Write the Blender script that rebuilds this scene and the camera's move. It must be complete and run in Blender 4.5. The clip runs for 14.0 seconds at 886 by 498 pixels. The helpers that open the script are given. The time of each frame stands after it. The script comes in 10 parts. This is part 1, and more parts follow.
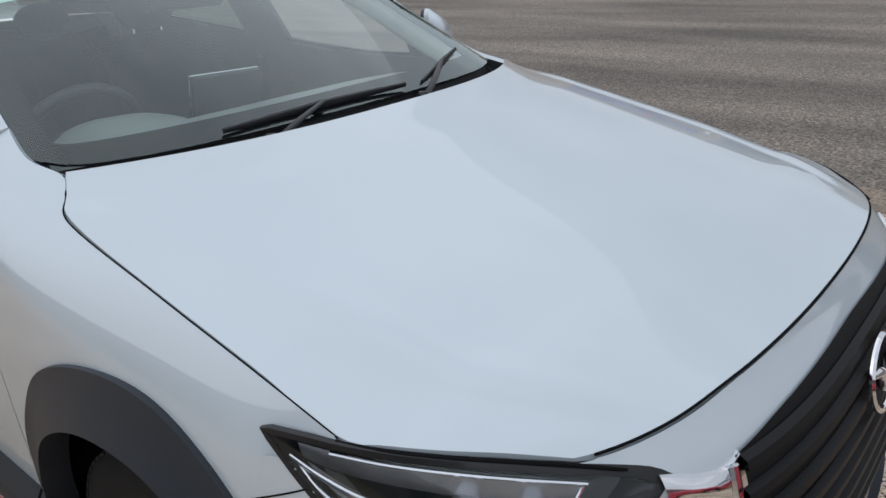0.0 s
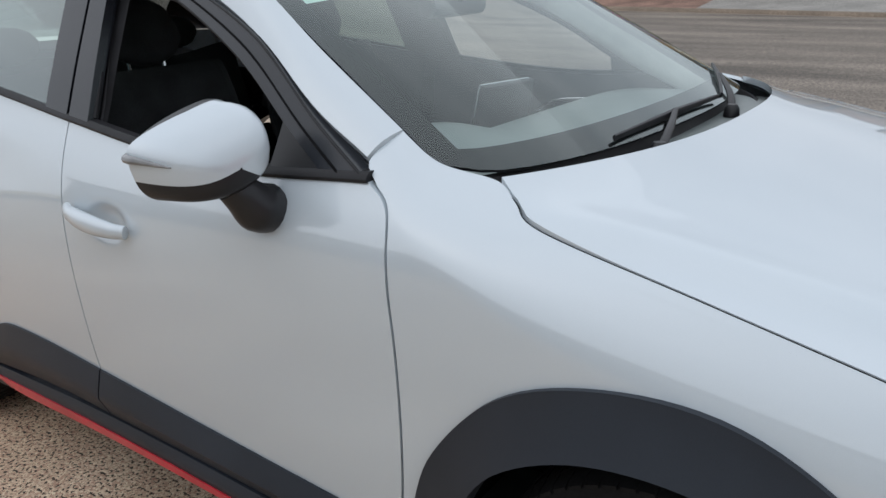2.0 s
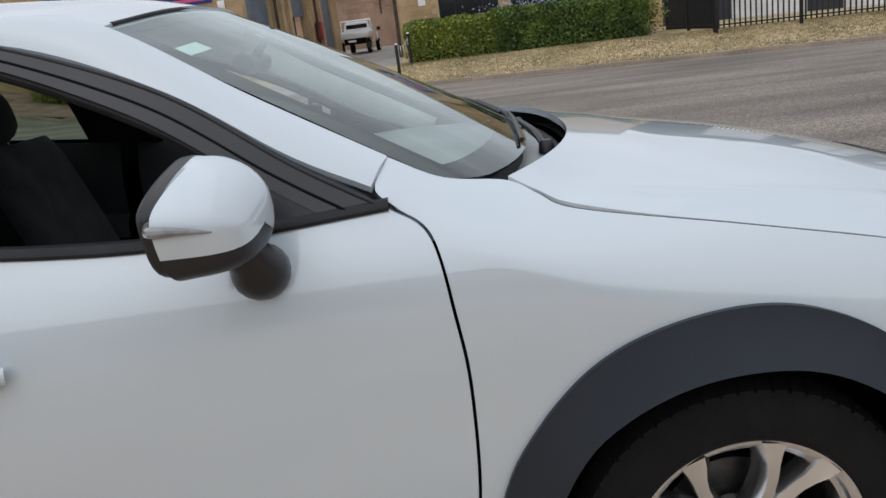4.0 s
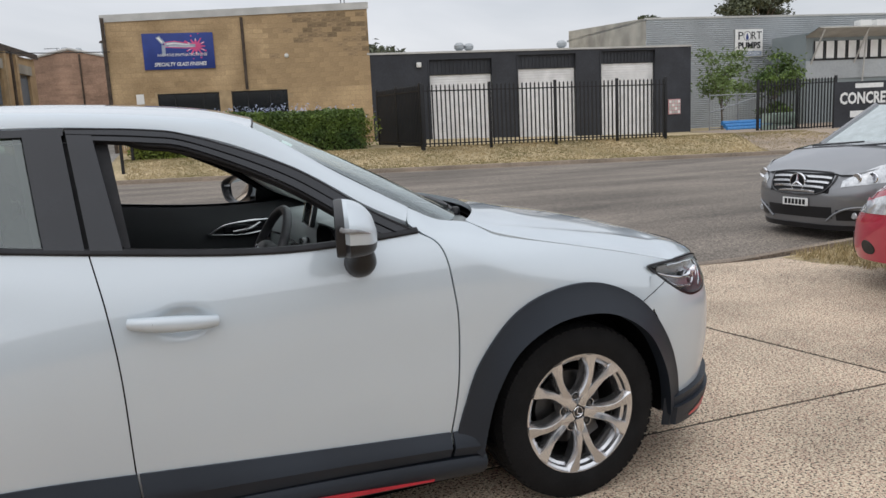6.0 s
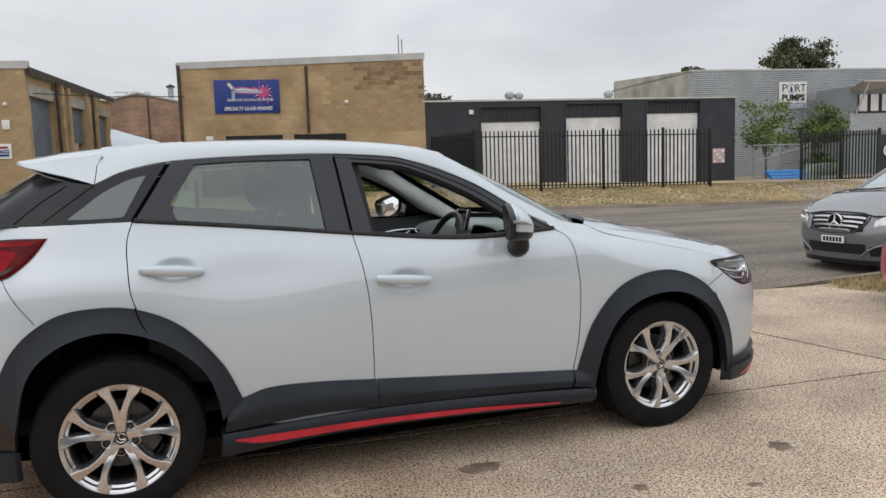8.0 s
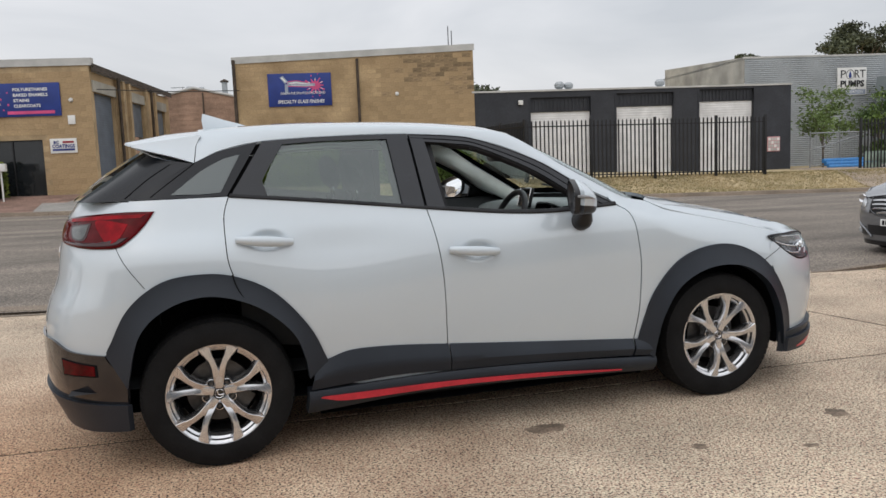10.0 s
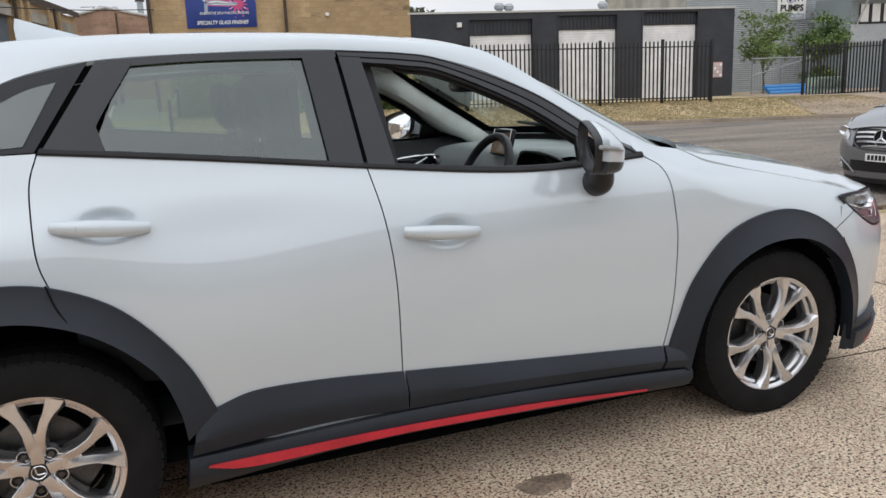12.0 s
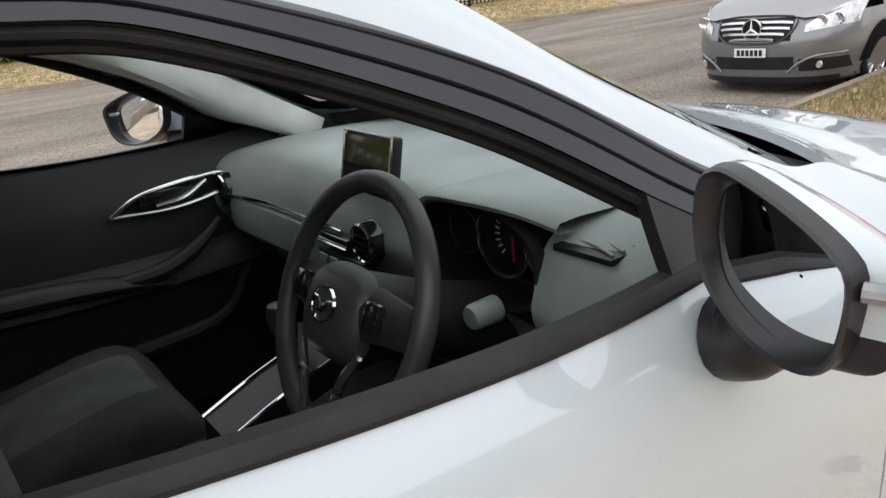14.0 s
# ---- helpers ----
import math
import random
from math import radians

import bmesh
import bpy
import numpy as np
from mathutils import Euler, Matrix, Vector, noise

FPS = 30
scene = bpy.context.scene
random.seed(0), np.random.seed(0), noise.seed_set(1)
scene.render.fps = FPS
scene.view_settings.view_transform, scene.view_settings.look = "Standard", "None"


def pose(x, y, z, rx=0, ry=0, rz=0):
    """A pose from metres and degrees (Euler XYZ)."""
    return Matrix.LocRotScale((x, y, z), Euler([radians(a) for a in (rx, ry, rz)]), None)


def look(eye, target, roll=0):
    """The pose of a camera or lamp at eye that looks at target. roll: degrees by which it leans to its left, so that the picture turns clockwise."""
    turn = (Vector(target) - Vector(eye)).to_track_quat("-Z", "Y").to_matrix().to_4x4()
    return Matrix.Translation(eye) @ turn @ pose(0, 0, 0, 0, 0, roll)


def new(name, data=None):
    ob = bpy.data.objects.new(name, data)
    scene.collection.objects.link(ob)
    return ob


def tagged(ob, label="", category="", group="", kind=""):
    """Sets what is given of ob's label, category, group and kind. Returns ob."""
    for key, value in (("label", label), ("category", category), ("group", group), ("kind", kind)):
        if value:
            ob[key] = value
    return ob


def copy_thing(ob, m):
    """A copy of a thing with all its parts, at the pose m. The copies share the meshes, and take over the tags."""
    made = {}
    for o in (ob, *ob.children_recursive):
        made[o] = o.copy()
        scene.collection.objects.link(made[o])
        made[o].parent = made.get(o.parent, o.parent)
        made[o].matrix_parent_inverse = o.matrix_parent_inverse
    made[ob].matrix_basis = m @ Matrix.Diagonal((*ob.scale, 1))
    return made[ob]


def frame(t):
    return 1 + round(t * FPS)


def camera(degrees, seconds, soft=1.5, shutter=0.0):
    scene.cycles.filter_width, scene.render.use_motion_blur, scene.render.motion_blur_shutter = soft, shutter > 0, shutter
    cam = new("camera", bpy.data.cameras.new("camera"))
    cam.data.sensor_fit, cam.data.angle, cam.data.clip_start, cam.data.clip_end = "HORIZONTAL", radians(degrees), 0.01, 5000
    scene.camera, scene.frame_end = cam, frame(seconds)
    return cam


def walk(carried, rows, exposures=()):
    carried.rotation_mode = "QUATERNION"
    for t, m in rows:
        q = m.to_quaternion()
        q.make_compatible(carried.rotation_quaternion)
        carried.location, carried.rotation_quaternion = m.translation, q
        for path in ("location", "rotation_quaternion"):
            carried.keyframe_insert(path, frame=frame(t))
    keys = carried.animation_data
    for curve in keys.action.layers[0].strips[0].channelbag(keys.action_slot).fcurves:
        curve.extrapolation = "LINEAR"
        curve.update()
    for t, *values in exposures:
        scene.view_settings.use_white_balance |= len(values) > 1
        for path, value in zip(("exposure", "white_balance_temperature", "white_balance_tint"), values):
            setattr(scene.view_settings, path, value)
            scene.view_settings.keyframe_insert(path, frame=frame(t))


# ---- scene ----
cam = camera(59.1, 14.0)

PATH = [
    (0, (2.378, -1.343, 1.427), (1.165, 0.067, 0.691), -3.8),
    (0.2, (2.309, -1.512, 1.41), (0.996, -0.167, 0.727), -1.2),
    (0.5, (2.233, -1.64, 1.407), (0.84, -0.38, 0.721), 0.3),
    (1, (2.056, -1.678, 1.394), (0.682, -0.392, 0.715), 0.2),
    (1.2, (1.976, -1.663, 1.391), (0.62, -0.36, 0.71), -1.2),
    (1.5, (1.857, -1.68, 1.377), (0.559, -0.323, 0.689), -2.2),
    (2, (1.601, -1.82, 1.396), (0.485, -0.299, 0.733), -2.2),
    (2.2, (1.521, -1.857, 1.393), (0.474, -0.254, 0.813), -2.3),
    (2.5, (1.388, -1.853, 1.407), (0.447, -0.149, 0.95), -3.5),
    (3, (1.184, -1.848, 1.43), (0.486, -0.011, 1.058), -6.0),
    (3.5, (0.942, -1.923, 1.394), (0.616, 0.005, 0.97), -7.2),
    (4, (0.783, -2.112, 1.329), (0.784, -0.183, 0.8), -7.4),
    (4.2, (0.711, -2.181, 1.355), (0.808, -0.278, 0.747), -7.1),
    (6.3, (-0.396, -3.347, 1.426), (0.386, -1.529, 1.135), -2.8),
    (6.5, (-0.517, -3.443, 1.406), (0.255, -1.618, 1.134), -2.8),
    (7, (-0.705, -3.71, 1.388), (0.046, -1.872, 1.148), -2.7),
    (7.5, (-0.938, -3.958, 1.373), (-0.211, -2.108, 1.147), -2.2),
    (8, (-1.09, -4.153, 1.383), (-0.409, -2.285, 1.167), -1.8),
    (8.5, (-1.161, -4.367, 1.355), (-0.547, -2.475, 1.147), -1.5),
    (8.7, (-1.191, -4.417, 1.353), (-0.607, -2.515, 1.147), -1.5),
    (10.8, (-1.275, -4.142, 1.309), (-0.696, -2.249, 1.025), -2.6),
    (11, (-1.254, -4.024, 1.34), (-0.652, -2.141, 1.033), -2.7),
    (11.5, (-1.092, -3.607, 1.298), (-0.431, -1.755, 0.935), -2.4),
    (12, (-0.937, -3.098, 1.336), (-0.235, -1.272, 0.917), -2.3),
    (12.5, (-0.764, -2.597, 1.358), (-0.017, -0.805, 0.878), -2.3),
    (13, (-0.531, -2.074, 1.371), (0.273, -0.324, 0.833), -3.2),
    (13.5, (-0.313, -1.581, 1.37), (0.608, 0.091, 0.774), -6.1),
    (14, (-0.177, -1.314, 1.385), (0.874, 0.256, 0.726), -7.2),
]
EXPOSURES = [(0, -0.40, 5600, 8), (1.5, -0.22, 5650, 8), (3.0, -0.22, 5700, 8), (4.2, -0.15, 5750, 9), (6.3, -0.08, 5850, 9), (8.7, -0.12, 5950, 9), (10.8, -0.05, 5950, 9), (11.5, 0.08, 5900, 9), (12.5, 0.06, 5850, 9), (13.5, 0.16, 5800, 9), (14.0, 0.45, 6050, 9)]
walk(cam, [(t, look(eye, target, roll)) for t, eye, target, roll in PATH], EXPOSURES)

# ---------------------------------------------------------------- world and light
SUN_DIR = Vector((-0.35, -0.55, 0.76)).normalized()
world = bpy.data.worlds.new("overcast_sky")
scene.world = world
world.use_nodes = True
wt = world.node_tree
wt.nodes.clear()
w_out = wt.nodes.new("ShaderNodeOutputWorld")
w_bg = wt.nodes.new("ShaderNodeBackground")
w_sky = wt.nodes.new("ShaderNodeTexSky")
w_sky.sky_type, w_sky.sun_disc = "NISHITA", False
w_sky.sun_elevation, w_sky.sun_rotation = math.asin(SUN_DIR.z), math.atan2(SUN_DIR.x, SUN_DIR.y)
w_sky.dust_density = 4.0
w_gain = wt.nodes.new("ShaderNodeVectorMath")
w_gain.operation = "SCALE"
w_gain.inputs["Scale"].default_value = 0.08
w_co = wt.nodes.new("ShaderNodeTexCoord")
w_map = wt.nodes.new("ShaderNodeMapping")
w_map.inputs["Scale"].default_value = (1.0, 1.0, 3.2)
w_n = wt.nodes.new("ShaderNodeTexNoise")
w_n.inputs["Scale"].default_value, w_n.inputs["Detail"].default_value = 2.2, 5.0
w_n.inputs["Distortion"].default_value = 0.4
w_ramp = wt.nodes.new("ShaderNodeValToRGB")
w_ramp.color_ramp.elements[0].position, w_ramp.color_ramp.elements[1].position = 0.32, 0.7
w_ramp.color_ramp.elements[0].color = (0.555, 0.538, 0.518, 1)
w_ramp.color_ramp.elements[1].color = (0.80, 0.752, 0.704, 1)
w_mix = wt.nodes.new("ShaderNodeMixRGB")
w_mix.inputs["Fac"].default_value = 0.86
wt.links.new(w_sky.outputs[0], w_gain.inputs[0])
wt.links.new(w_gain.outputs[0], w_mix.inputs["Color1"])
wt.links.new(w_co.outputs["Generated"], w_map.inputs["Vector"])
wt.links.new(w_map.outputs[0], w_n.inputs["Vector"])
wt.links.new(w_n.outputs["Fac"], w_ramp.inputs["Fac"])
wt.links.new(w_ramp.outputs["Color"], w_mix.inputs["Color2"])
# an overcast sky is brighter overhead than along the horizon
w_sep = wt.nodes.new("ShaderNodeSeparateXYZ")
w_up = wt.nodes.new("ShaderNodeMapRange")
w_up.inputs["To Min"].default_value, w_up.inputs["To Max"].default_value = 0.84, 1.30
w_grad = wt.nodes.new("ShaderNodeVectorMath")
w_grad.operation = "SCALE"
wt.links.new(w_co.outputs["Generated"], w_sep.inputs[0])
wt.links.new(w_sep.outputs["Z"], w_up.inputs["Value"])
wt.links.new(w_mix.outputs[0], w_grad.inputs[0])
wt.links.new(w_up.outputs[0], w_grad.inputs["Scale"])
wt.links.new(w_grad.outputs[0], w_bg.inputs["Color"])
w_bg.inputs["Strength"].default_value = 1.47
wt.links.new(w_bg.outputs[0], w_out.inputs["Surface"])

sun = new("sun", bpy.data.lights.new("sun", "SUN"))
sun.data.energy, sun.data.angle, sun.data.color = 1.0, radians(165), (1.0, 0.95, 0.88)
sun.matrix_world = look(SUN_DIR * 50, (0, 0, 0))


# ---------------------------------------------------------------- materials
def material(name, color, rough=0.5, metal=0.0, var=0.12, scale=8.0, fine=0.05, fine_scale=90.0, bump=0.0, bump_scale=120.0,
             coat=0.0, tint=None, spec=0.5, trans=0.0, ior=1.45, alpha=1.0, per_object=0.0, island=0.0, rough_var=0.0):
    """A surface with broad stains, fine grain and relief, in metres of its own object."""
    m = bpy.data.materials.new(name)
    m.use_nodes = True
    nt = m.node_tree
    b = nt.nodes["Principled BSDF"]
    b.inputs["Roughness"].default_value, b.inputs["Metallic"].default_value = rough, metal
    b.inputs["Specular IOR Level"].default_value = spec
    b.inputs["Coat Weight"].default_value, b.inputs["Coat Roughness"].default_value = coat, 0.03
    b.inputs["Transmission Weight"].default_value, b.inputs["IOR"].default_value = trans, ior
    b.inputs["Alpha"].default_value = alpha
    co = nt.nodes.new("ShaderNodeTexCoord")
    n1 = nt.nodes.new("ShaderNodeTexNoise")
    n1.inputs["Scale"].default_value, n1.inputs["Detail"].default_value = scale, 4.0
    n2 = nt.nodes.new("ShaderNodeTexNoise")
    n2.inputs["Scale"].default_value, n2.inputs["Detail"].default_value = fine_scale, 3.0
    for n in (n1, n2):
        nt.links.new(co.outputs["Object"], n.inputs["Vector"])
    mix = nt.nodes.new("ShaderNodeMixRGB")
    low = tint or tuple(c * (1 - 2.2 * var) for c in color)
    high = tuple(min(1.0, c * (1 + 1.2 * var)) for c in color)
    mix.inputs["Color1"].default_value, mix.inputs["Color2"].default_value = (*low, 1), (*high, 1)
    wide = nt.nodes.new("ShaderNodeMapRange")
    wide.inputs["From Min"].default_value, wide.inputs["From Max"].default_value = 0.3, 0.7
    nt.links.new(n1.outputs["Fac"], wide.inputs["Value"])
    nt.links.new(wide.outputs[0], mix.inputs["Fac"])
    grain = nt.nodes.new("ShaderNodeMapRange")
    grain.inputs["From Min"].default_value, grain.inputs["From Max"].default_value = 0.25, 0.75
    grain.inputs["To Min"].default_value, grain.inputs["To Max"].default_value = 1 - 2 * fine, 1 + 2 * fine
    nt.links.new(n2.outputs["Fac"], grain.inputs["Value"])
    hsv = nt.nodes.new("ShaderNodeHueSaturation")
    nt.links.new(mix.outputs[0], hsv.inputs["Color"])
    nt.links.new(grain.outputs[0], hsv.inputs["Value"])
    last = hsv.outputs[0]
    for amount, node, socket in ((per_object, "ShaderNodeObjectInfo", "Random"), (island, "ShaderNodeNewGeometry", "Random Per Island")):
        if amount:
            r = nt.nodes.new(node)
            mr = nt.nodes.new("ShaderNodeMapRange")
            mr.inputs["To Min"].default_value, mr.inputs["To Max"].default_value = 1 - amount, 1 + amount
            nt.links.new(r.outputs[socket], mr.inputs["Value"])
            h2 = nt.nodes.new("ShaderNodeHueSaturation")
            nt.links.new(last, h2.inputs["Color"])
            nt.links.new(mr.outputs[0], h2.inputs["Value"])
            last = h2.outputs[0]
    nt.links.new(last, b.inputs["Base Color"])
    if rough_var:
        rv = nt.nodes.new("ShaderNodeMapRange")
        rv.inputs["To Min"].default_value, rv.inputs["To Max"].default_value = max(0, rough - rough_var), min(1, rough + rough_var)
        nt.links.new(n1.outputs["Fac"], rv.inputs["Value"])
        nt.links.new(rv.outputs[0], b.inputs["Roughness"])
    if bump:
        n3 = nt.nodes.new("ShaderNodeTexNoise")
        n3.inputs["Scale"].default_value, n3.inputs["Detail"].default_value = bump_scale, 4.0
        nt.links.new(co.outputs["Object"], n3.inputs["Vector"])
        bn = nt.nodes.new("ShaderNodeBump")
        bn.inputs["Strength"].default_value, bn.inputs["Distance"].default_value = bump, 0.01
        nt.links.new(n3.outputs["Fac"], bn.inputs["Height"])
        nt.links.new(bn.outputs[0], b.inputs["Normal"])
    return m


def glass(name, color, rough=0.0, see=0.9, gloss=0.07, grow=4.0):
    """Thin pane: clear with a mirror-like sheen that grows towards grazing."""
    m = bpy.data.materials.new(name)
    m.use_nodes = True
    nt = m.node_tree
    nt.nodes.clear()
    out = nt.nodes.new("ShaderNodeOutputMaterial")
    tr = nt.nodes.new("ShaderNodeBsdfTransparent")
    tr.inputs["Color"].default_value = (*(c * see for c in color), 1)
    gl = nt.nodes.new("ShaderNodeBsdfGlossy")
    gl.inputs["Roughness"].default_value = rough
    gl.inputs["Color"].default_value = (0.93, 1.0, 0.99, 1)
    lw = nt.nodes.new("ShaderNodeLayerWeight")
    lw.inputs["Blend"].default_value = 0.5
    pw = nt.nodes.new("ShaderNodeMath")
    pw.operation = "POWER"
    pw.inputs[1].default_value = grow
    fr = nt.nodes.new("ShaderNodeMath")
    fr.operation = "MULTIPLY_ADD"
    fr.inputs[1].default_value, fr.inputs[2].default_value = 0.88, gloss
    nt.links.new(lw.outputs["Facing"], pw.inputs[0])
    nt.links.new(pw.outputs[0], fr.inputs[0])
    mx = nt.nodes.new("ShaderNodeMixShader")
    nt.links.new(fr.outputs[0], mx.inputs[0])
    nt.links.new(tr.outputs[0], mx.inputs[1])
    nt.links.new(gl.outputs[0], mx.inputs[2])
    nt.links.new(mx.outputs[0], out.inputs["Surface"])
    return m


def car_paint(name, color, flake=0.25):
    m = material(name, color, rough=0.44, metal=flake, var=0.012, scale=1.2, fine=0.012, fine_scale=900.0, coat=1.0, spec=0.5)
    b = m.node_tree.nodes["Principled BSDF"]
    b.inputs["Coat IOR"].default_value, b.inputs["Coat Roughness"].default_value = 1.75, 0.015
    return m


PAINT = car_paint("pale_pearl_paint", (0.525, 0.58, 0.62), 0.12)
CLAD = material("grey_textured_plastic", (0.020, 0.025, 0.034), rough=0.42, var=0.1, scale=3, fine=0.12, fine_scale=1200, bump=0.08, bump_scale=1500, spec=0.38)
BLACK = material("satin_black_plastic", (0.014, 0.014, 0.016), rough=0.35, var=0.12, scale=5, fine=0.08, fine_scale=800, bump=0.05, bump_scale=900)
GLOSS_BLACK = material("gloss_black_trim", (0.012, 0.012, 0.014), rough=0.12, var=0.08, scale=4, fine=0.02, coat=0.6)
PILLAR_BLACK = material("satin_black_pillar_film", (0.010, 0.0115, 0.015), rough=0.26, var=0.1, scale=6, fine=0.04, spec=0.4)
FRAME_BLACK = material("black_window_frame_film", (0.011, 0.0125, 0.017), rough=0.20, var=0.12, scale=6, fine=0.05, fine_scale=700, spec=0.6)
# near-black: hidden underside parts, and shade put into seams, gaps and openings
GAP = material("dark_underside_and_gap_shade", (0.008, 0.008, 0.009), rough=0.9, var=0.1, fine=0.02, spec=0.1)
RUBBER = material("tyre_rubber", (0.008, 0.008, 0.0085), rough=0.8, var=0.2, scale=9, fine=0.15, fine_scale=200, bump=0.15, bump_scale=300, spec=0.25)
SEAL = material("weatherstrip_rubber", (0.020, 0.020, 0.022), rough=0.5, var=0.15, scale=12, fine=0.06, spec=0.25)
ALLOY = material("silver_painted_alloy", (0.66, 0.66, 0.67), rough=0.19, metal=0.95, var=0.05, scale=10, fine=0.03, fine_scale=400, coat=0.4)
CHROME = material("bright_chrome", (0.78, 0.78, 0.80), rough=0.07, metal=1.0, var=0.02, fine=0.01)
STEEL = material("brake_disc_steel", (0.10, 0.097, 0.094), rough=0.45, metal=0.9, var=0.15, scale=20, fine=0.1, fine_scale=300)
RED = material("red_accent_film", (0.52, 0.022, 0.04), rough=0.35, var=0.1, scale=7, fine=0.05, coat=0.4)
RED_LENS = material("red_lamp_lens", (0.085, 0.001, 0.003), rough=0.06, var=0.25, scale=10, fine=0.08, spec=0.18)
CLEAR_LENS = glass("clear_lamp_lens", (0.97, 0.98, 0.99), see=0.97, gloss=0.04, grow=5.0)
SCREEN_GLASS = glass("windscreen_glass", (0.88, 0.95, 0.93), see=0.95, gloss=0.065, grow=3.2)
TINT_GLASS = glass("tinted_side_glass", (0.47, 0.58, 0.49), see=0.95, gloss=0.12, grow=3.2)
DARK_GLASS = glass("dark_rear_glass", (0.34, 0.37, 0.36), see=0.85, gloss=0.13, grow=3.6)
MIRROR = material("mirror_silvering", (0.86, 0.88, 0.9), rough=0.01, metal=1.0, var=0.0, fine=0.0)
TRIM_DARK = material("charcoal_cabin_plastic", (0.015, 0.016, 0.018), rough=0.5, var=0.12, scale=5, fine=0.1, fine_scale=900, bump=0.15, bump_scale=1100)
TRIM_MID = material("grey_cabin_plastic", (0.245, 0.272, 0.268), rough=0.40, var=0.1, scale=5, fine=0.08, fine_scale=900, bump=0.1, bump_scale=1100)
HEADLINER = material("pale_grey_pillar_trim", (0.90, 0.91, 0.86), rough=0.8, var=0.06, scale=6, fine=0.05, fine_scale=500)
FABRIC = material("dark_seat_cloth", (0.032, 0.033, 0.036), rough=0.95, var=0.18, scale=10, fine=0.25, fine_scale=500, bump=0.3, bump_scale=700)
FABRIC_MID = material("grey_seat_cloth_insert", (0.07, 0.074, 0.078), rough=0.95, var=0.15, scale=10, fine=0.25, fine_scale=500, bump=0.3, bump_scale=700)
LEATHER = material("black_wheel_leather", (0.048, 0.048, 0.051), rough=0.36, var=0.15, scale=20, fine=0.1, fine_scale=600, bump=0.12, bump_scale=700)
WHITE_PRINT = material("white_print", (0.78, 0.78, 0.76), rough=0.5, var=0.05, fine=0.03)
DISPLAY = material("dark_display_glass", (0.01, 0.011, 0.012), rough=0.08, var=0.05, fine=0.02, coat=0.5)


# ---------------------------------------------------------------- mesh helpers
def mesh_object(name, verts, faces, mat, parent=None, label="", smooth=True, sharp=35):
    me = bpy.data.meshes.new(name)
    me.from_pydata([tuple(v) for v in verts], [], faces)
    if smooth:
        me.polygons.foreach_set("use_smooth", [True] * len(me.polygons))
        me.set_sharp_from_angle(angle=radians(sharp))
    me.materials.append(mat)
    ob = new(name, me)
    ob.parent = parent
    if label:
        ob["label"] = label
    return ob


def part(name, bm, mat, parent=None, label="", smooth=True, sharp=35):
    me = bpy.data.meshes.new(name)
    bm.to_mesh(me)
    bm.free()
    if smooth:
        me.polygons.foreach_set("use_smooth", [True] * len(me.polygons))
        me.set_sharp_from_angle(angle=radians(sharp))
    me.materials.append(mat)
    ob = new(name, me)
    ob.parent = parent
    if label:
        ob["label"] = label
    return ob


def thing(name, label, category, at=(0, 0, 0), group="", kind=""):
    ob = new(name)
    ob.location = at
    ob.empty_display_size = 0.1
    return tagged(ob, label, category, group, kind)


def spline(pts, n):
    """n points, evenly spread by length, on a smooth curve through pts."""
    p = np.array(pts, float)
    if len(p) == 2:
        return np.array([p[0] + (p[1] - p[0]) * k for k in np.linspace(0, 1, n)])
    q = np.vstack([2 * p[0] - p[1], p, 2 * p[-1] - p[-2]])
    out = []
    for i in range(1, len(q) - 2):
        a, b, c, d = q[i - 1], q[i], q[i + 1], q[i + 2]
        for k in np.linspace(0, 1, 24, endpoint=False):
            out.append(0.5 * (2 * b + (c - a) * k + (2 * a - 5 * b + 4 * c - d) * k**2 + (3 * b - a - 3 * c + d) * k**3))
    out = np.array(out + [q[-2]])
    s = np.r_[0, np.cumsum(np.linalg.norm(np.diff(out, axis=0), axis=1))]
    t = np.linspace(0, s[-1], n)
    return np.stack([np.interp(t, s, out[:, i]) for i in range(out.shape[1])], 1)


def table(pts):
    """A smooth function through (position, value) pairs."""
    p = np.array(sorted(pts), float)
    x, y = p.T
    d = np.diff(y) / np.diff(x)
    m = np.r_[d[0], [0 if a * b <= 0 else 2 * a * b / (a + b) for a, b in zip(d, d[1:])], d[-1]]

    def f(v):
        v = min(max(v, x[0]), x[-1])
        i = min(max(int(np.searchsorted(x, v)) - 1, 0), len(x) - 2)
        h = x[i + 1] - x[i]
        t = (v - x[i]) / h
        return float((2 * t**3 - 3 * t**2 + 1) * y[i] + (t**3 - 2 * t**2 + t) * h * m[i] + (3 * t**2 - 2 * t**3) * y[i + 1] + (t**3 - t**2) * h * m[i + 1])

    return f


def soften(fn, lo, hi, width):
    """The same function with its bends eased over a width, so that reflections run without a break."""
    xs = np.linspace(lo, hi, 400)
    step = xs[1] - xs[0]
    k = np.exp(-0.5 * (np.arange(-60, 61) * step / width) ** 2)
    ys = np.convolve(np.pad([fn(x) for x in xs], 60, mode="reflect", reflect_type="odd"), k / k.sum(), mode="valid")
    return lambda v: float(np.interp(v, xs, ys))


def smoothstep(a, b, v):
    t = min(max((v - a) / (b - a), 0.0), 1.0)
    return t * t * (3 - 2 * t)


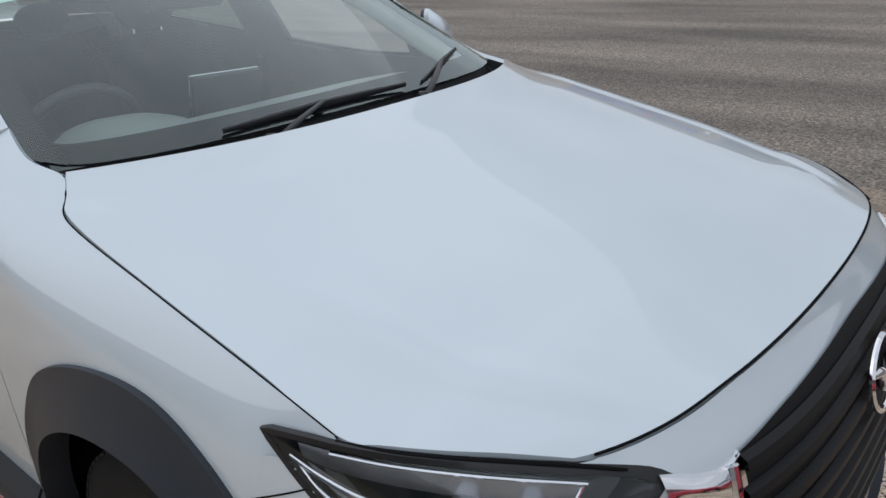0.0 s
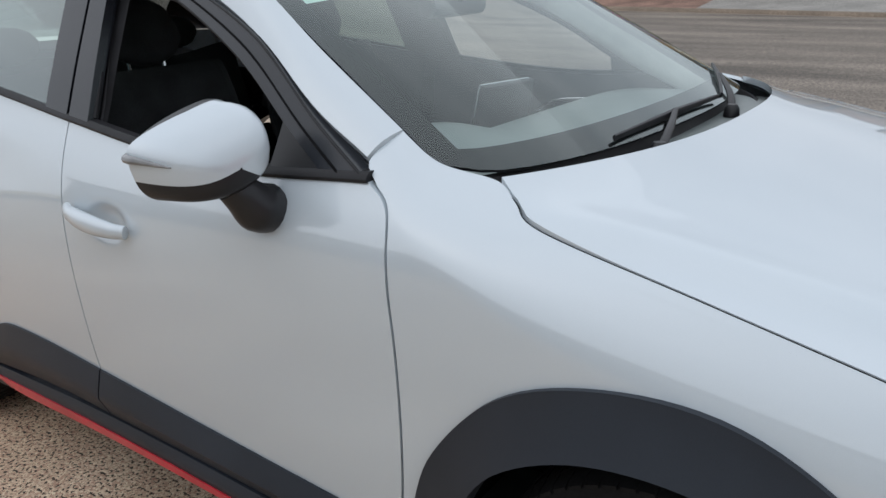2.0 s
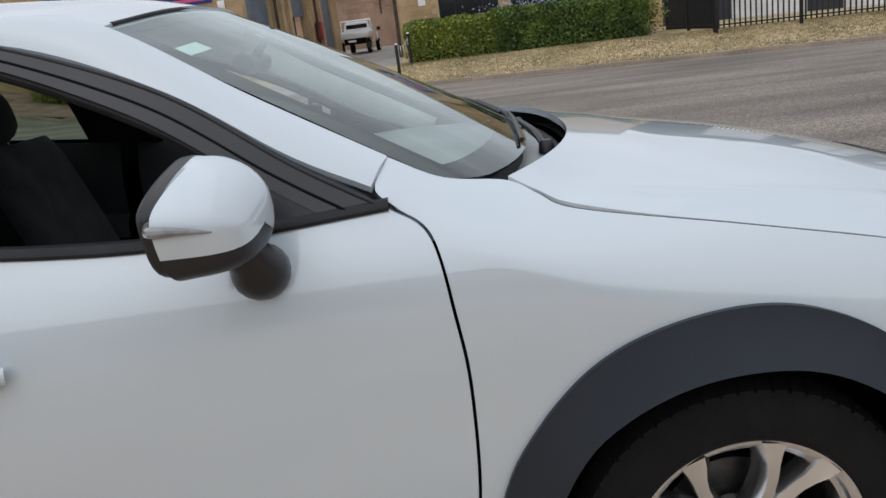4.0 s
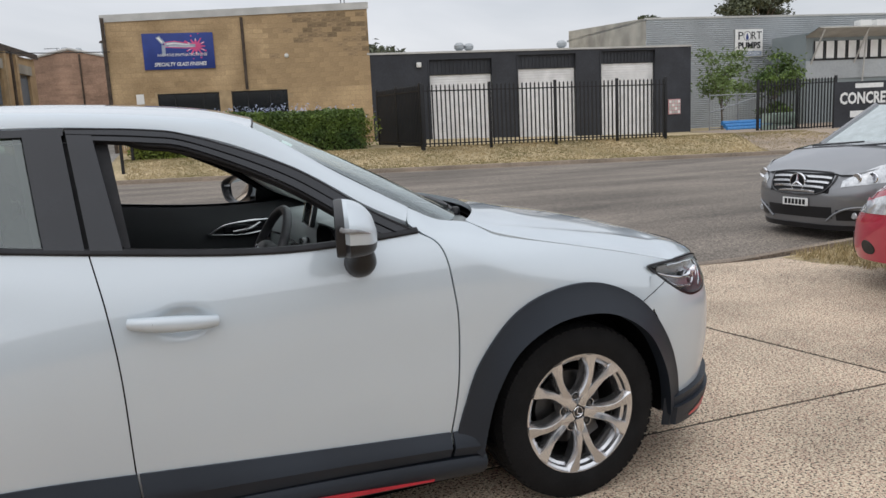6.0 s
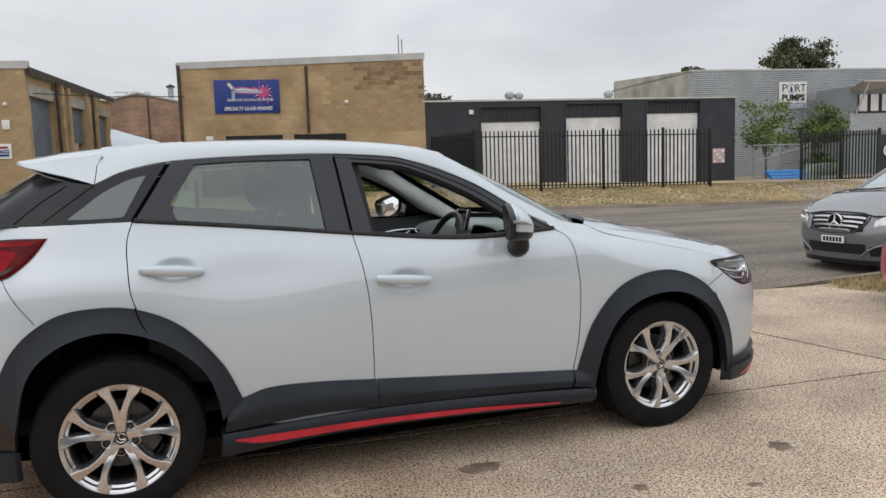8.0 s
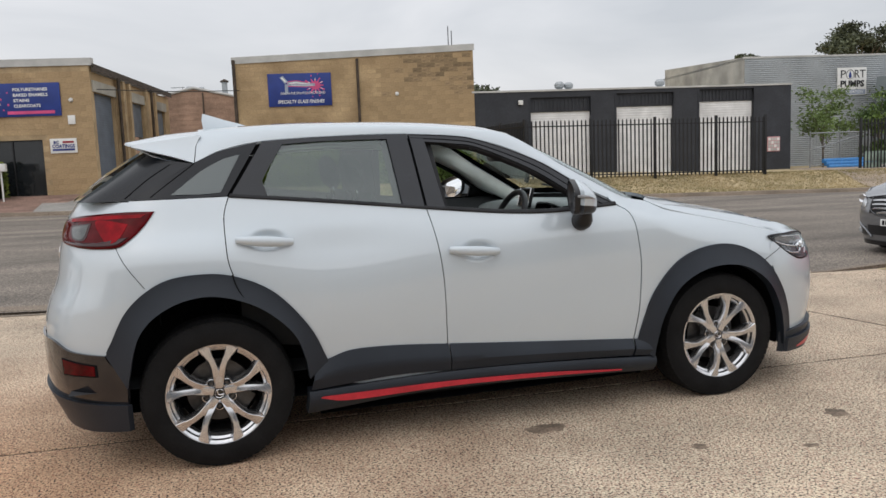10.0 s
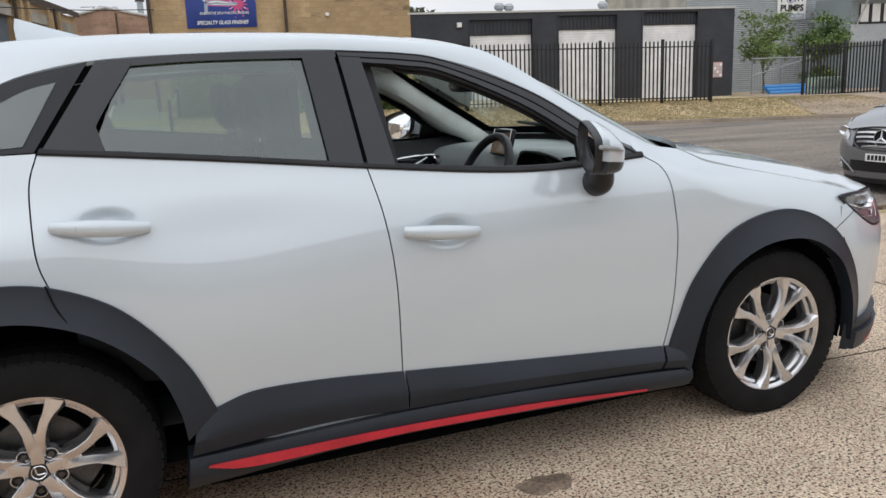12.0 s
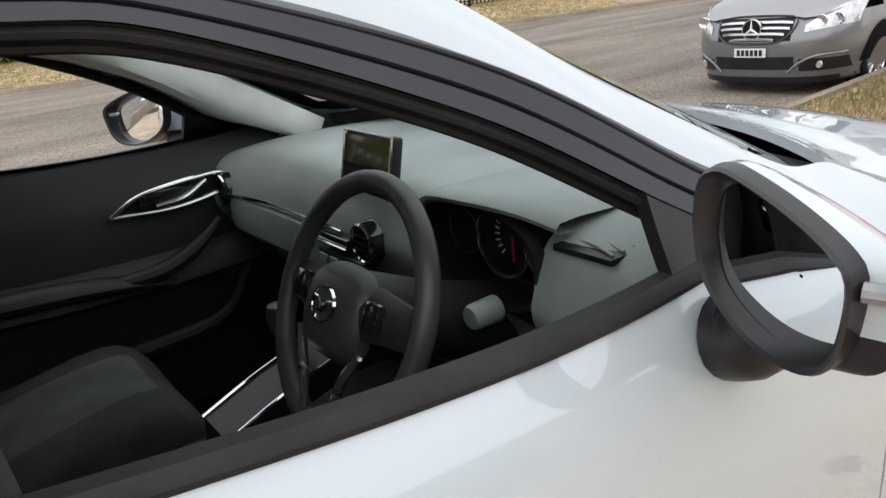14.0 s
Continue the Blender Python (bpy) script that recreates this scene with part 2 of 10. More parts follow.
def coons(bot, top, left, right, nu, nv):
    """Grid of points between four edges; bot and top run along u, left and right along v."""
    b, t, l, r = spline(bot, nu), spline(top, nu), spline(left, nv), spline(right, nv)
    u, v = np.linspace(0, 1, nu)[None, :, None], np.linspace(0, 1, nv)[:, None, None]
    ruled = (1 - v) * b[None] + v * t[None] + (1 - u) * l[:, None] + u * r[:, None]
    corner = (1 - u) * (1 - v) * b[0] + u * (1 - v) * b[-1] + (1 - u) * v * t[0] + u * v * t[-1]
    return ruled - corner


def sheet(name, grid, mat, parent=None, label="", flange=None, flip=False, sharp=35, closed_u=False, hole=None):
    """A skin from a grid of points [nv][nu][3]; flange: an offset by which its rim is folded in."""
    nv, nu = len(grid), len(grid[0])
    verts = [tuple(p) for row in grid for p in row]
    faces = []
    for j in range(nv - 1):
        for i in range(nu if closed_u else nu - 1):
            k = (i + 1) % nu
            if hole is not None and hole((np.array(grid[j][i]) + np.array(grid[j + 1][k])) / 2):
                continue
            faces.append((j * nu + i, j * nu + k, (j + 1) * nu + k, (j + 1) * nu + i))
    if flange is not None:
        rim = [(0, i) for i in range(nu)] + [(j, nu - 1) for j in range(1, nv)] + [(nv - 1, i) for i in range(nu - 2, -1, -1)] + [(j, 0) for j in range(nv - 2, 0, -1)]
        base = len(verts)
        for j, i in rim:
            verts.append(tuple(np.array(grid[j][i]) + np.array(flange)))
        n = len(rim)
        for k in range(n):
            a, b = rim[k], rim[(k + 1) % n]
            if hole is not None and hole(np.array(grid[a[0]][a[1]])):
                continue
            faces.append((a[0] * nu + a[1], base + k, base + (k + 1) % n, b[0] * nu + b[1]))
    if flip:
        faces = [tuple(reversed(f)) for f in faces]
    return mesh_object(name, verts, faces, mat, parent, label, sharp=sharp)


def box(name, lo, hi, mat, parent=None, label="", bevel=0.0, m=None, segments=2):
    bm = bmesh.new()
    bmesh.ops.create_cube(bm, size=1.0)
    c, s = [(a + b) / 2 for a, b in zip(lo, hi)], [b - a for a, b in zip(lo, hi)]
    bmesh.ops.transform(bm, matrix=Matrix.Translation(c) @ Matrix.Diagonal((*s, 1)), verts=bm.verts)
    if bevel:
        bmesh.ops.bevel(bm, geom=list(bm.edges), offset=bevel, segments=segments, profile=0.6, affect="EDGES", clamp_overlap=True)
    if m is not None:
        bmesh.ops.transform(bm, matrix=m, verts=bm.verts)
    return part(name, bm, mat, parent, label)


def tube(name, pts, radius, mat, parent=None, label="", n=10, res=None, closed=False, flat=1.0):
    """A bar along a smooth line; radius may be a number or a list from start to end."""
    p = spline(pts, res or max(2, 6 * (len(pts) - 1))) if len(pts) > 2 or res else np.array(pts, float)
    if closed:
        p = p[:-1]
    k = len(p)
    rad = np.interp(np.linspace(0, 1, k), np.linspace(0, 1, len(radius)), radius) if isinstance(radius, (list, tuple)) else np.full(k, radius)
    verts, faces = [], []
    up = Vector((0, 0, 1))
    for i in range(k):
        a, b = p[(i - 1) % k if closed else max(i - 1, 0)], p[(i + 1) % k if closed else min(i + 1, k - 1)]
        d = Vector(b - a).normalized()
        if abs(d.dot(up)) > 0.95:
            up = Vector((1, 0, 0)) if abs(d.x) < 0.9 else Vector((0, 1, 0))
        s = d.cross(up).normalized()
        q = s.cross(d).normalized()
        for j in range(n):
            t = 2 * math.pi * j / n
            verts.append(Vector(p[i]) + s * math.cos(t) * rad[i] + q * math.sin(t) * rad[i] * flat)
    for i in range(k if closed else k - 1):
        for j in range(n):
            i2 = (i + 1) % k
            faces.append((i * n + j, i * n + (j + 1) % n, i2 * n + (j + 1) % n, i2 * n + j))
    if not closed:
        faces += [tuple(range(n - 1, -1, -1)), tuple((k - 1) * n + j for j in range(n))]
    return mesh_object(name, verts, faces, mat, parent, label)


def lathe(name, profile, mat, parent=None, label="", n=48, axis="y", m=None, sharp=30):
    """Turned round an axis: profile of (radius, position along the axis)."""
    verts, faces = [], []
    k = len(profile)
    for i in range(n):
        t = 2 * math.pi * i / n
        for r, h in profile:
            c, s = r * math.cos(t), r * math.sin(t)
            verts.append({"y": (c, h, s), "z": (c, s, h), "x": (h, c, s)}[axis])
    for i in range(n):
        for j in range(k - 1):
            a, b = i * k + j, ((i + 1) % n) * k + j
            faces.append((a, b, b + 1, a + 1))
    if m is not None:
        verts = [m @ Vector(v) for v in verts]
    return mesh_object(name, verts, faces, mat, parent, label, sharp=sharp)


def plate(name, outline, depth, mat, parent=None, label="", m=None, bevel=0.0):
    """A flat outline in x and y, given thickness along z from 0 to depth."""
    bm = bmesh.new()
    vs = [bm.verts.new((x, y, 0)) for x, y in outline]
    f = bm.faces.new(vs)
    r = bmesh.ops.extrude_face_region(bm, geom=[f])
    bmesh.ops.translate(bm, vec=(0, 0, depth), verts=[v for v in r["geom"] if isinstance(v, bmesh.types.BMVert)])
    bmesh.ops.recalc_face_normals(bm, faces=bm.faces)
    if bevel:
        bmesh.ops.bevel(bm, geom=list(bm.edges), offset=bevel, segments=2, profile=0.6, affect="EDGES", clamp_overlap=True)
    if m is not None:
        bmesh.ops.transform(bm, matrix=m, verts=bm.verts)
    return part(name, bm, mat, parent, label)


def lettering(name, text, size, mat, parent, m, extrude=0.006, bold=0.0, shear=0.0, width=None):
    """Words as a mesh, cut from the built-in font, centred on m."""
    cu = bpy.data.curves.new(name, "FONT")
    cu.body, cu.size, cu.extrude, cu.offset, cu.shear = text, size, extrude, bold, shear
    cu.align_x, cu.align_y, cu.resolution_u = "CENTER", "CENTER", 2
    tmp = bpy.data.objects.new(name, cu)
    me = bpy.data.meshes.new_from_object(tmp)
    bpy.data.objects.remove(tmp)
    if width:
        xs = [v.co.x for v in me.vertices]
        k = width / (max(xs) - min(xs))
        for v in me.vertices:
            v.co.x *= k
    me.transform(m)
    me.materials.clear()
    me.materials.append(mat)
    ob = new(name, me)
    ob.parent = parent
    return ob

# ---------------------------------------------------------------- the pale crossover: body shape
W_LOW = table([(0.10, 0.815), (0.18, 0.832), (0.30, 0.850), (0.45, 0.868), (0.60, 0.880), (0.72, 0.884), (0.82, 0.880), (0.90, 0.868), (0.97, 0.848), (1.03, 0.822), (1.08, 0.795), (1.19, 0.745), (1.30, 0.692), (1.42, 0.630), (1.46, 0.600)])
W_LOW = soften(W_LOW, 0.06, 1.50, 0.022)
NOSE = table([(0.10, 2.08), (0.20, 2.13), (0.35, 2.165), (0.50, 2.185), (0.65, 2.175), (0.76, 2.145), (0.835, 2.09), (0.95, 2.02)])
TAIL = table([(0.10, 1.93), (0.25, 2.00), (0.40, 2.055), (0.60, 2.06), (0.72, 2.04), (0.85, 1.985), (1.00, 1.96), (1.10, 1.93), (1.20, 1.86), (1.45, 1.62)])
BEND = table([(-2.2, 0.04), (-1.35, 0.06), (-0.75, -0.05), (-0.3, 0.0), (0.3, 0.035), (0.75, 0.06), (1.3, 0.02), (2.2, 0.0)])
BEND = soften(BEND, -2.3, 2.3, 0.08)
XF, PF, XR, PR = 1.35, 3.0, -1.35, 3.0


def half_width(x, z):
    """Distance of the body's flank from the car's middle plane."""
    zz = z - BEND(x) * smoothstep(0.5, 0.72, z) * (1 - smoothstep(0.92, 1.06, z))
    w = W_LOW(zz) - 0.035 * smoothstep(0.95, 1.7, x) * smoothstep(0.6, 0.9, z)
    if x > XF:
        w *= max(0.0, 1 - ((x - XF) / (NOSE(z) - XF)) ** PF) ** (1 / PF) if x < NOSE(z) else 0.0
    if x < XR:
        w *= max(0.0, 1 - ((XR - x) / (TAIL(z) + XR)) ** PR) ** (1 / PR) if -x < TAIL(z) else 0.0
    return w


def front_point(a, z, out=0.0):
    """a = 0 on the flank at the front axle, 1 on the middle line of the nose."""
    t = a * math.pi / 2
    x = XF + (NOSE(z) - XF) * math.sin(t) ** (2 / PF)
    y = half_width(x, z)
    return np.array([x + out * math.sin(t), -(y + out * math.cos(t)), z])


def rear_point(a, z, out=0.0):
    t = a * math.pi / 2
    x = XR - (TAIL(z) + XR) * math.sin(t) ** (2 / PR)
    y = half_width(XR, z) * max(math.cos(t), 0) ** (2 / PR)
    return np.array([x - out * math.sin(t), -(y + out * math.cos(t)), z])


def angle_at(x, z, front=True):
    if front:
        return 2 / math.pi * math.asin(min(1, max(0, (x - XF) / (NOSE(z) - XF))) ** (PF / 2))
    return 2 / math.pi * math.asin(min(1, max(0, (XR - x) / (TAIL(z) + XR))) ** (PR / 2))


def flip_side(g, side):
    """Grids are worked out for the driver's flank, y < 0; side 1 gives the other."""
    g = np.array(g, float)
    if side > 0:
        g[..., 1] *= -1
    return g


LAMP_TOP = [(1.606, 0.836), (1.67, 0.838), (1.715, 0.837), (1.783, 0.835), (1.85, 0.831), (1.91, 0.824), (1.975, 0.811), (2.025, 0.794), (2.052, 0.778)]
LAMP_LOW = [(2.052, 0.778), (2.04, 0.75), (1.99, 0.718), (1.92, 0.698), (1.832, 0.699), (1.77, 0.721), (1.716, 0.753), (1.66, 0.793), (1.606, 0.836)]
LAMP_EDGE = np.vstack([spline(LAMP_TOP, 40)[:-1], spline(LAMP_LOW, 40)[:-1]])


LAMP_OUT = np.roll(LAMP_EDGE, -1, axis=0) - np.roll(LAMP_EDGE, 1, axis=0)
LAMP_OUT = np.stack([-LAMP_OUT[:, 1], LAMP_OUT[:, 0]], 1) / np.linalg.norm(LAMP_OUT, axis=1)[:, None]


def in_lamp(p):
    """Whether a point of the nose lies within the headlight's outline."""
    x, z = p[0], p[2]
    inside = False
    for (x0, z0), (x1, z1) in zip(LAMP_EDGE, np.roll(LAMP_EDGE, -1, axis=0)):
        if (z0 > z) != (z1 > z) and x < x0 + (x1 - x0) * (z - z0) / (z1 - z0):
            inside = not inside
    return inside


def flank(name, bot, top, left, right, nu, nv, mat, parent, side, out=0.0, label="", inset=0.0022, flange=0.014, outfun=None, dents=()):
    g2 = coons(bot, top, left, right, nu, nv)
    c = g2.reshape(-1, 2).mean(0)
    # a thin gap all round
    if inset:
        g2[:, 0, 0] += inset
        g2[:, -1, 0] -= inset
    g = np.zeros((nv, nu, 3))
    for j in range(nv):
        for i in range(nu):
            x, z = g2[j, i]
            o = out if outfun is None else outfun(i / (nu - 1), j / (nv - 1))
            for cx, cz in dents:
                r = math.hypot((x - cx) / 0.098, (z - cz) / (0.052 if z > cz else 0.056))
                o -= 0.020 * (1 - smoothstep(0.25, 1.0, r)) if r < 1 else 0.0
            g[j, i] = (x, -half_width(x, z) - o, z)
    g = flip_side(g, side)
    return sheet(name, g, mat, parent, label, flange=(0, -side * flange, 0), flip=side > 0)


car = thing("crossover_car", "pale pearl-white compact crossover with grey cladding and red sill accents", "car")
SIDES = ((-1, "driver"), (1, "passenger"))

BELT = [(-1.604, 1.189), (-1.186, 1.189), (-0.74, 1.142), (-0.288, 1.089), (0.094, 1.049), (0.37, 1.038), (0.701, 1.055)]
FRAME_TOP = [(-1.318, 1.344), (-1.209, 1.396), (-1.024, 1.433), (-0.722, 1.447), (-0.331, 1.448), (0.039, 1.407), (0.322, 1.296), (0.544, 1.156), (0.674, 1.090)]
ARCH_F = [(0.785, 0.34), (0.815, 0.45), (0.875, 0.60), (1.013, 0.752), (1.19, 0.815), (1.38, 0.808), (1.55, 0.72), (1.67, 0.565), (1.735, 0.42), (1.765, 0.30)]
ARCH_F_IN = [(0.875, 0.255), (0.893, 0.37), (0.928, 0.49), (1.018, 0.625), (1.184, 0.705), (1.385, 0.702), (1.545, 0.610), (1.640, 0.465), (1.682, 0.34), (1.70, 0.235)]
ARCH_R = [(-1.735, 0.545), (-1.637, 0.733), (-1.498, 0.842), (-1.345, 0.869), (-1.187, 0.850), (-1.021, 0.765), (-0.877, 0.597), (-0.80, 0.43)]
ARCH_R_IN = [(-1.655, 0.40), (-1.595, 0.620), (-1.475, 0.735), (-1.301, 0.775), (-1.110, 0.718), (-0.960, 0.590), (-0.905, 0.46), (-0.890, 0.36)]


# height at which the fender begins to turn in towards the bonnet
TURN = table([(0.65, 1.05), (0.706, 1.04), (0.80, 0.98), (0.914, 0.93), (1.03, 0.87), (1.30, 0.79), (1.72, 0.72)])
TURN = soften(TURN, 0.60, 1.80, 0.04)


def build_flank(side, who):
    paint = dict(parent=car, side=side, mat=PAINT)
    door_r = [(-0.215, 0.30), (-0.231, 0.427), (-0.24, 0.732), (-0.259, 0.926), (-0.288, 1.089)]
    front_edge = [(0.755, 0.30), (0.792, 0.518), (0.801, 0.735), (0.790, 0.868), (0.766, 1.004), (0.701, 1.055)]
    fd = flank("front_door", [(-0.215, 0.30), (0.27, 0.30), (0.755, 0.30)], BELT[3:], door_r, front_edge, 110, 84, dents=[(-0.062, 0.880)], label="pale pearl front door skin", **paint)
    rear_edge = [(-1.17, 0.80), (-1.205, 0.90), (-1.213, 1.0), (-1.211, 1.109), (-1.186, 1.189)]
    rd = flank("rear_door", [(-1.17, 0.80), (-1.03, 0.73), (-0.90, 0.58), (-0.83, 0.40), (-0.7, 0.31), (-0.45, 0.30), (-0.215, 0.30)], BELT[1:4], rear_edge, door_r, 110, 84, dents=[(-1.035, 0.993)], label="pale pearl rear door skin", **paint)
    # fender: from the door seam over the wheel to the lamp, its crown turned in to the bonnet seam
    crown = [(0.706, 0.712, 1.128), (0.80, 0.728, 1.082), (0.914, 0.718, 1.060), (0.965, 0.745, 1.034), (1.03, 0.778, 1.004), (1.30, 0.793, 0.945), (1.55, 0.801, 0.888), (1.715, 0.805, 0.846)]
    foot = [(0.757, 0.30), (0.803, 0.36), (0.86, 0.55), (1.01, 0.73), (1.19, 0.79), (1.38, 0.785), (1.50, 0.715), (1.60, 0.67)]
    rear = [(0.759, 0.30), (0.796, 0.518), (0.805, 0.735), (0.794, 0.868), (0.770, 1.004), (0.714, 1.054), (0.680, 1.086), (0.706, 1.128)]
    n_u, n_v = 110, 84
    c3 = spline(crown, 200)
    crown_z = soften(lambda x: float(np.interp(x, c3[:, 0], c3[:, 2])), 0.60, 1.80, 0.008)
    tuck = soften(lambda x: float(np.interp(x, c3[:, 0], [half_width(p[0], p[2]) - p[1] for p in c3])), 0.60, 1.80, 0.012)
    g2 = coons(foot, [(p[0], p[2]) for p in crown], rear, [(1.60, 0.67), (1.66, 0.765), (1.715, 0.846)], n_u, n_v)
    rows = []
    for j in range(n_v):
        k = j / (n_v - 1)
        row = []
        for i in range(n_u):
            x, z = g2[j, i]
            row.append((x, -(half_width(x, z) - tuck(x) * (max(0.0, z - TURN(x)) / (crown_z(x) - TURN(x))) ** 2), z))
        rows.append(row)
    rows = np.array(rows)
    sheet("front_fender", flip_side(rows, side), PAINT, car, "pale pearl front fender", flange=(0, -side * 0.012, -0.008), flip=side > 0, hole=in_lamp)
    # thin near-black tube draws the shade in the bonnet's side gap
    seam = spline([(p[0], p[1] - 0.002, p[2] - 0.001) for p in crown[2:]], 60)
    tube("bonnet_seam", [tuple(p) for p in flip_side([(x, -y, z) for x, y, z in seam], side)], 0.0017, GAP, car, n=6, res=70)
    # near-black inner sheet stands for the shade under the fender
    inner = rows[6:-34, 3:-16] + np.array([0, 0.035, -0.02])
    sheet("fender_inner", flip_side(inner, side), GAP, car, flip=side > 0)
    flank("quarter_panel", [(-1.62, 0.72), (-1.50, 0.82), (-1.345, 0.85), (-1.17, 0.80)], BELT[:2], [(-1.62, 0.72), (-1.62, 0.80), (-1.612, 1.0), (-1.604, 1.189)], rear_edge, 26, 26, label="pale pearl rear quarter panel", **paint)
    # near-black sheets that stand for the shade behind the gaps
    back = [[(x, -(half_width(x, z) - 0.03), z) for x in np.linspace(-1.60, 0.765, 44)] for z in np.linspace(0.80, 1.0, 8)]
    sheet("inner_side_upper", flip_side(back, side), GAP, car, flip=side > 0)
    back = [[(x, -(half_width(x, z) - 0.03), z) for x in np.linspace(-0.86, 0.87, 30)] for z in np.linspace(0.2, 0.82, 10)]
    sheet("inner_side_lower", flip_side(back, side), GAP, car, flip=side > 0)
    # grey arch mouldings
    lip = lambda u, v: 0.010 + 0.026 * (1 - v) ** 1.5
    a1 = flank("front_arch_moulding", ARCH_F_IN, ARCH_F, [ARCH_F_IN[0], ARCH_F[0]], [ARCH_F_IN[-1], ARCH_F[-1]], 56, 10, CLAD, car, side, outfun=lip, label="dark grey textured wheel arch moulding", inset=0, flange=0.06)
    flank("rear_arch_moulding", ARCH_R_IN, ARCH_R, [ARCH_R_IN[0], ARCH_R[0]], [ARCH_R_IN[-1], ARCH_R[-1]], 56, 10, CLAD, car, side, outfun=lip, label="dark grey textured wheel arch moulding", inset=0, flange=0.06)
    arch_seam = [(-1.196, 0.858), (-1.178, 0.800), (-1.150, 0.750), (-1.122, 0.718)]
    tube("moulding_seam", [tuple(p) for p in flip_side([(x, -half_width(x, z) - 0.012 - 0.024 * k / 3, z) for k, (x, z) in enumerate(arch_seam)], side)], 0.0028, GAP, car, n=6, res=14)
    # sill mouldings on both doors and the skirt below
    so = lambda u, v: float(np.interp(v, [0, 0.45, 1], [0.020, 0.036, 0.006]))
    flank("front_door_moulding", [(-0.218, 0.318), (0.25, 0.305), (0.757, 0.28)], [(-0.226, 0.447), (0.184, 0.412), (0.763, 0.365)], [(-0.218, 0.318), (-0.226, 0.447)], [(0.757, 0.28), (0.763, 0.365)], 30, 8, CLAD, car, side, outfun=so, label="dark grey door sill moulding")
    flank("rear_door_moulding", [(-0.885, 0.30), (-0.5, 0.325), (-0.220, 0.318)], [(-0.862, 0.412), (-0.78, 0.445), (-0.68, 0.470), (-0.477, 0.467), (-0.228, 0.447)], [(-0.885, 0.30), (-0.862, 0.412)], [(-0.220, 0.318), (-0.228, 0.447)], 30, 8, CLAD, car, side, outfun=so, label="dark grey door sill moulding")
    flank("fender_moulding", [(0.765, 0.28), (0.895, 0.262)], [(0.769, 0.364), (0.83, 0.36)], [(0.765, 0.28), (0.769, 0.364)], [(0.895, 0.262), (0.83, 0.36)], 8, 6, CLAD, car, side, outfun=so)
    sk = lambda u, v: 0.006 + 0.03 * math.sin(math.pi * min(1, 0.2 + 0.8 * (1 - v)))
    flank("side_skirt", [(-0.905, 0.185), (-0.223, 0.222), (0.893, 0.182)], [(-0.895, 0.293), (-0.223, 0.312), (0.40, 0.292), (0.893, 0.260)], [(-0.905, 0.185), (-0.895, 0.293)], [(0.893, 0.182), (0.893, 0.26)], 40, 8, CLAD, car, side, outfun=sk, label="dark grey side skirt", flange=0.10)
    rs = lambda u, v: 0.0395
    flank("skirt_stripe", [(-0.845, 0.262), (-0.70, 0.236), (-0.223, 0.243), (0.25, 0.231), (0.685, 0.211)], [(-0.838, 0.268), (-0.62, 0.269), (-0.223, 0.269), (0.25, 0.252), (0.69, 0.217)], [(-0.845, 0.262), (-0.838, 0.268)], [(0.685, 0.211), (0.69, 0.217)], 40, 3, RED, car, side, outfun=rs, label="red accent stripe", inset=0, flange=0.004)
    # wheel housings
    for wx, r in ((1.285, 0.415), (-1.285, 0.44)):
        rows = [[(wx + (r + 0.02) * math.cos(t), y, 0.325 + (r - 0.02) * math.sin(t)) for t in np.linspace(-0.25, math.pi + 0.15, 26)] for y in (-0.78, -0.56)]
        sheet("wheel_housing", flip_side(rows, side), GAP, car, flip=side < 0)
        cap_rows = [[(wx + (r + 0.02) * math.cos(t) * k, -0.56, 0.325 + (r - 0.02) * math.sin(t) * k) for t in np.linspace(-0.25, math.pi + 0.15, 26)] for k in (0.02, 1.0)]
        sheet("wheel_housing", flip_side(cap_rows, side), GAP, car)
    return fd, rd


doors = {side: build_flank(side, who) for side, who in SIDES}


def handle(door, side, x0, z0, x1, z1):
    """Pull handle with its dished pocket and a key cap at the rear end."""
    n = 22
    def skin(x, z):
        return -half_width(x, z)
    pts, rad = [], []
    for k in np.linspace(0, 1, 9):
        x, z = x0 + (x1 - x0) * k, z0 + (z1 - z0) * k
        lift = 0.012 + 0.022 * math.sin(math.pi * k) ** 0.6
        pts.append((x, skin(x, z) - lift, z))
        rad.append(0.007 + 0.012 * math.sin(math.pi * min(max(k, 0.06), 0.94)) ** 0.45)
    pts = flip_side(pts, side)
    h = tube("handle", [tuple(p) for p in pts], rad, PAINT, door, "painted pull handle", n=14, res=26, flat=1.25)
    kx, kz = x0 + 0.062, z0 + (z1 - z0) * 0.25
    p = flip_side([(kx, skin(kx, kz) - 0.029, kz)], side)[0]
    lathe("handle_seam", [(0.0172, -0.0016), (0.0190, 0.0), (0.0172, 0.0016)], GAP, h, n=20, axis="x", m=Matrix.Translation(p))
    if side < 0 and x0 > -0.5:
        lathe("key_lock", [(0.0001, -0.0012), (0.0055, -0.0012), (0.006, 0.004)], STEEL, h, n=14, m=Matrix.Translation((x0 + 0.032, skin(x0 + 0.03, kz) - 0.0335, kz)))


for side, who in SIDES:
    handle(doors[side][0], side, -0.207, 0.895, 0.033, 0.873)
    handle(doors[side][1], side, -1.168, 1.003, -0.928, 0.980)


# ---------------------------------------------------------------- bonnet, nose, tail
COWL = material("worn_black_cowl_plastic", (0.014, 0.0135, 0.015), rough=0.55, var=0.15, scale=9, fine=0.1, fine_scale=600, bump=0.08, bump_scale=700)


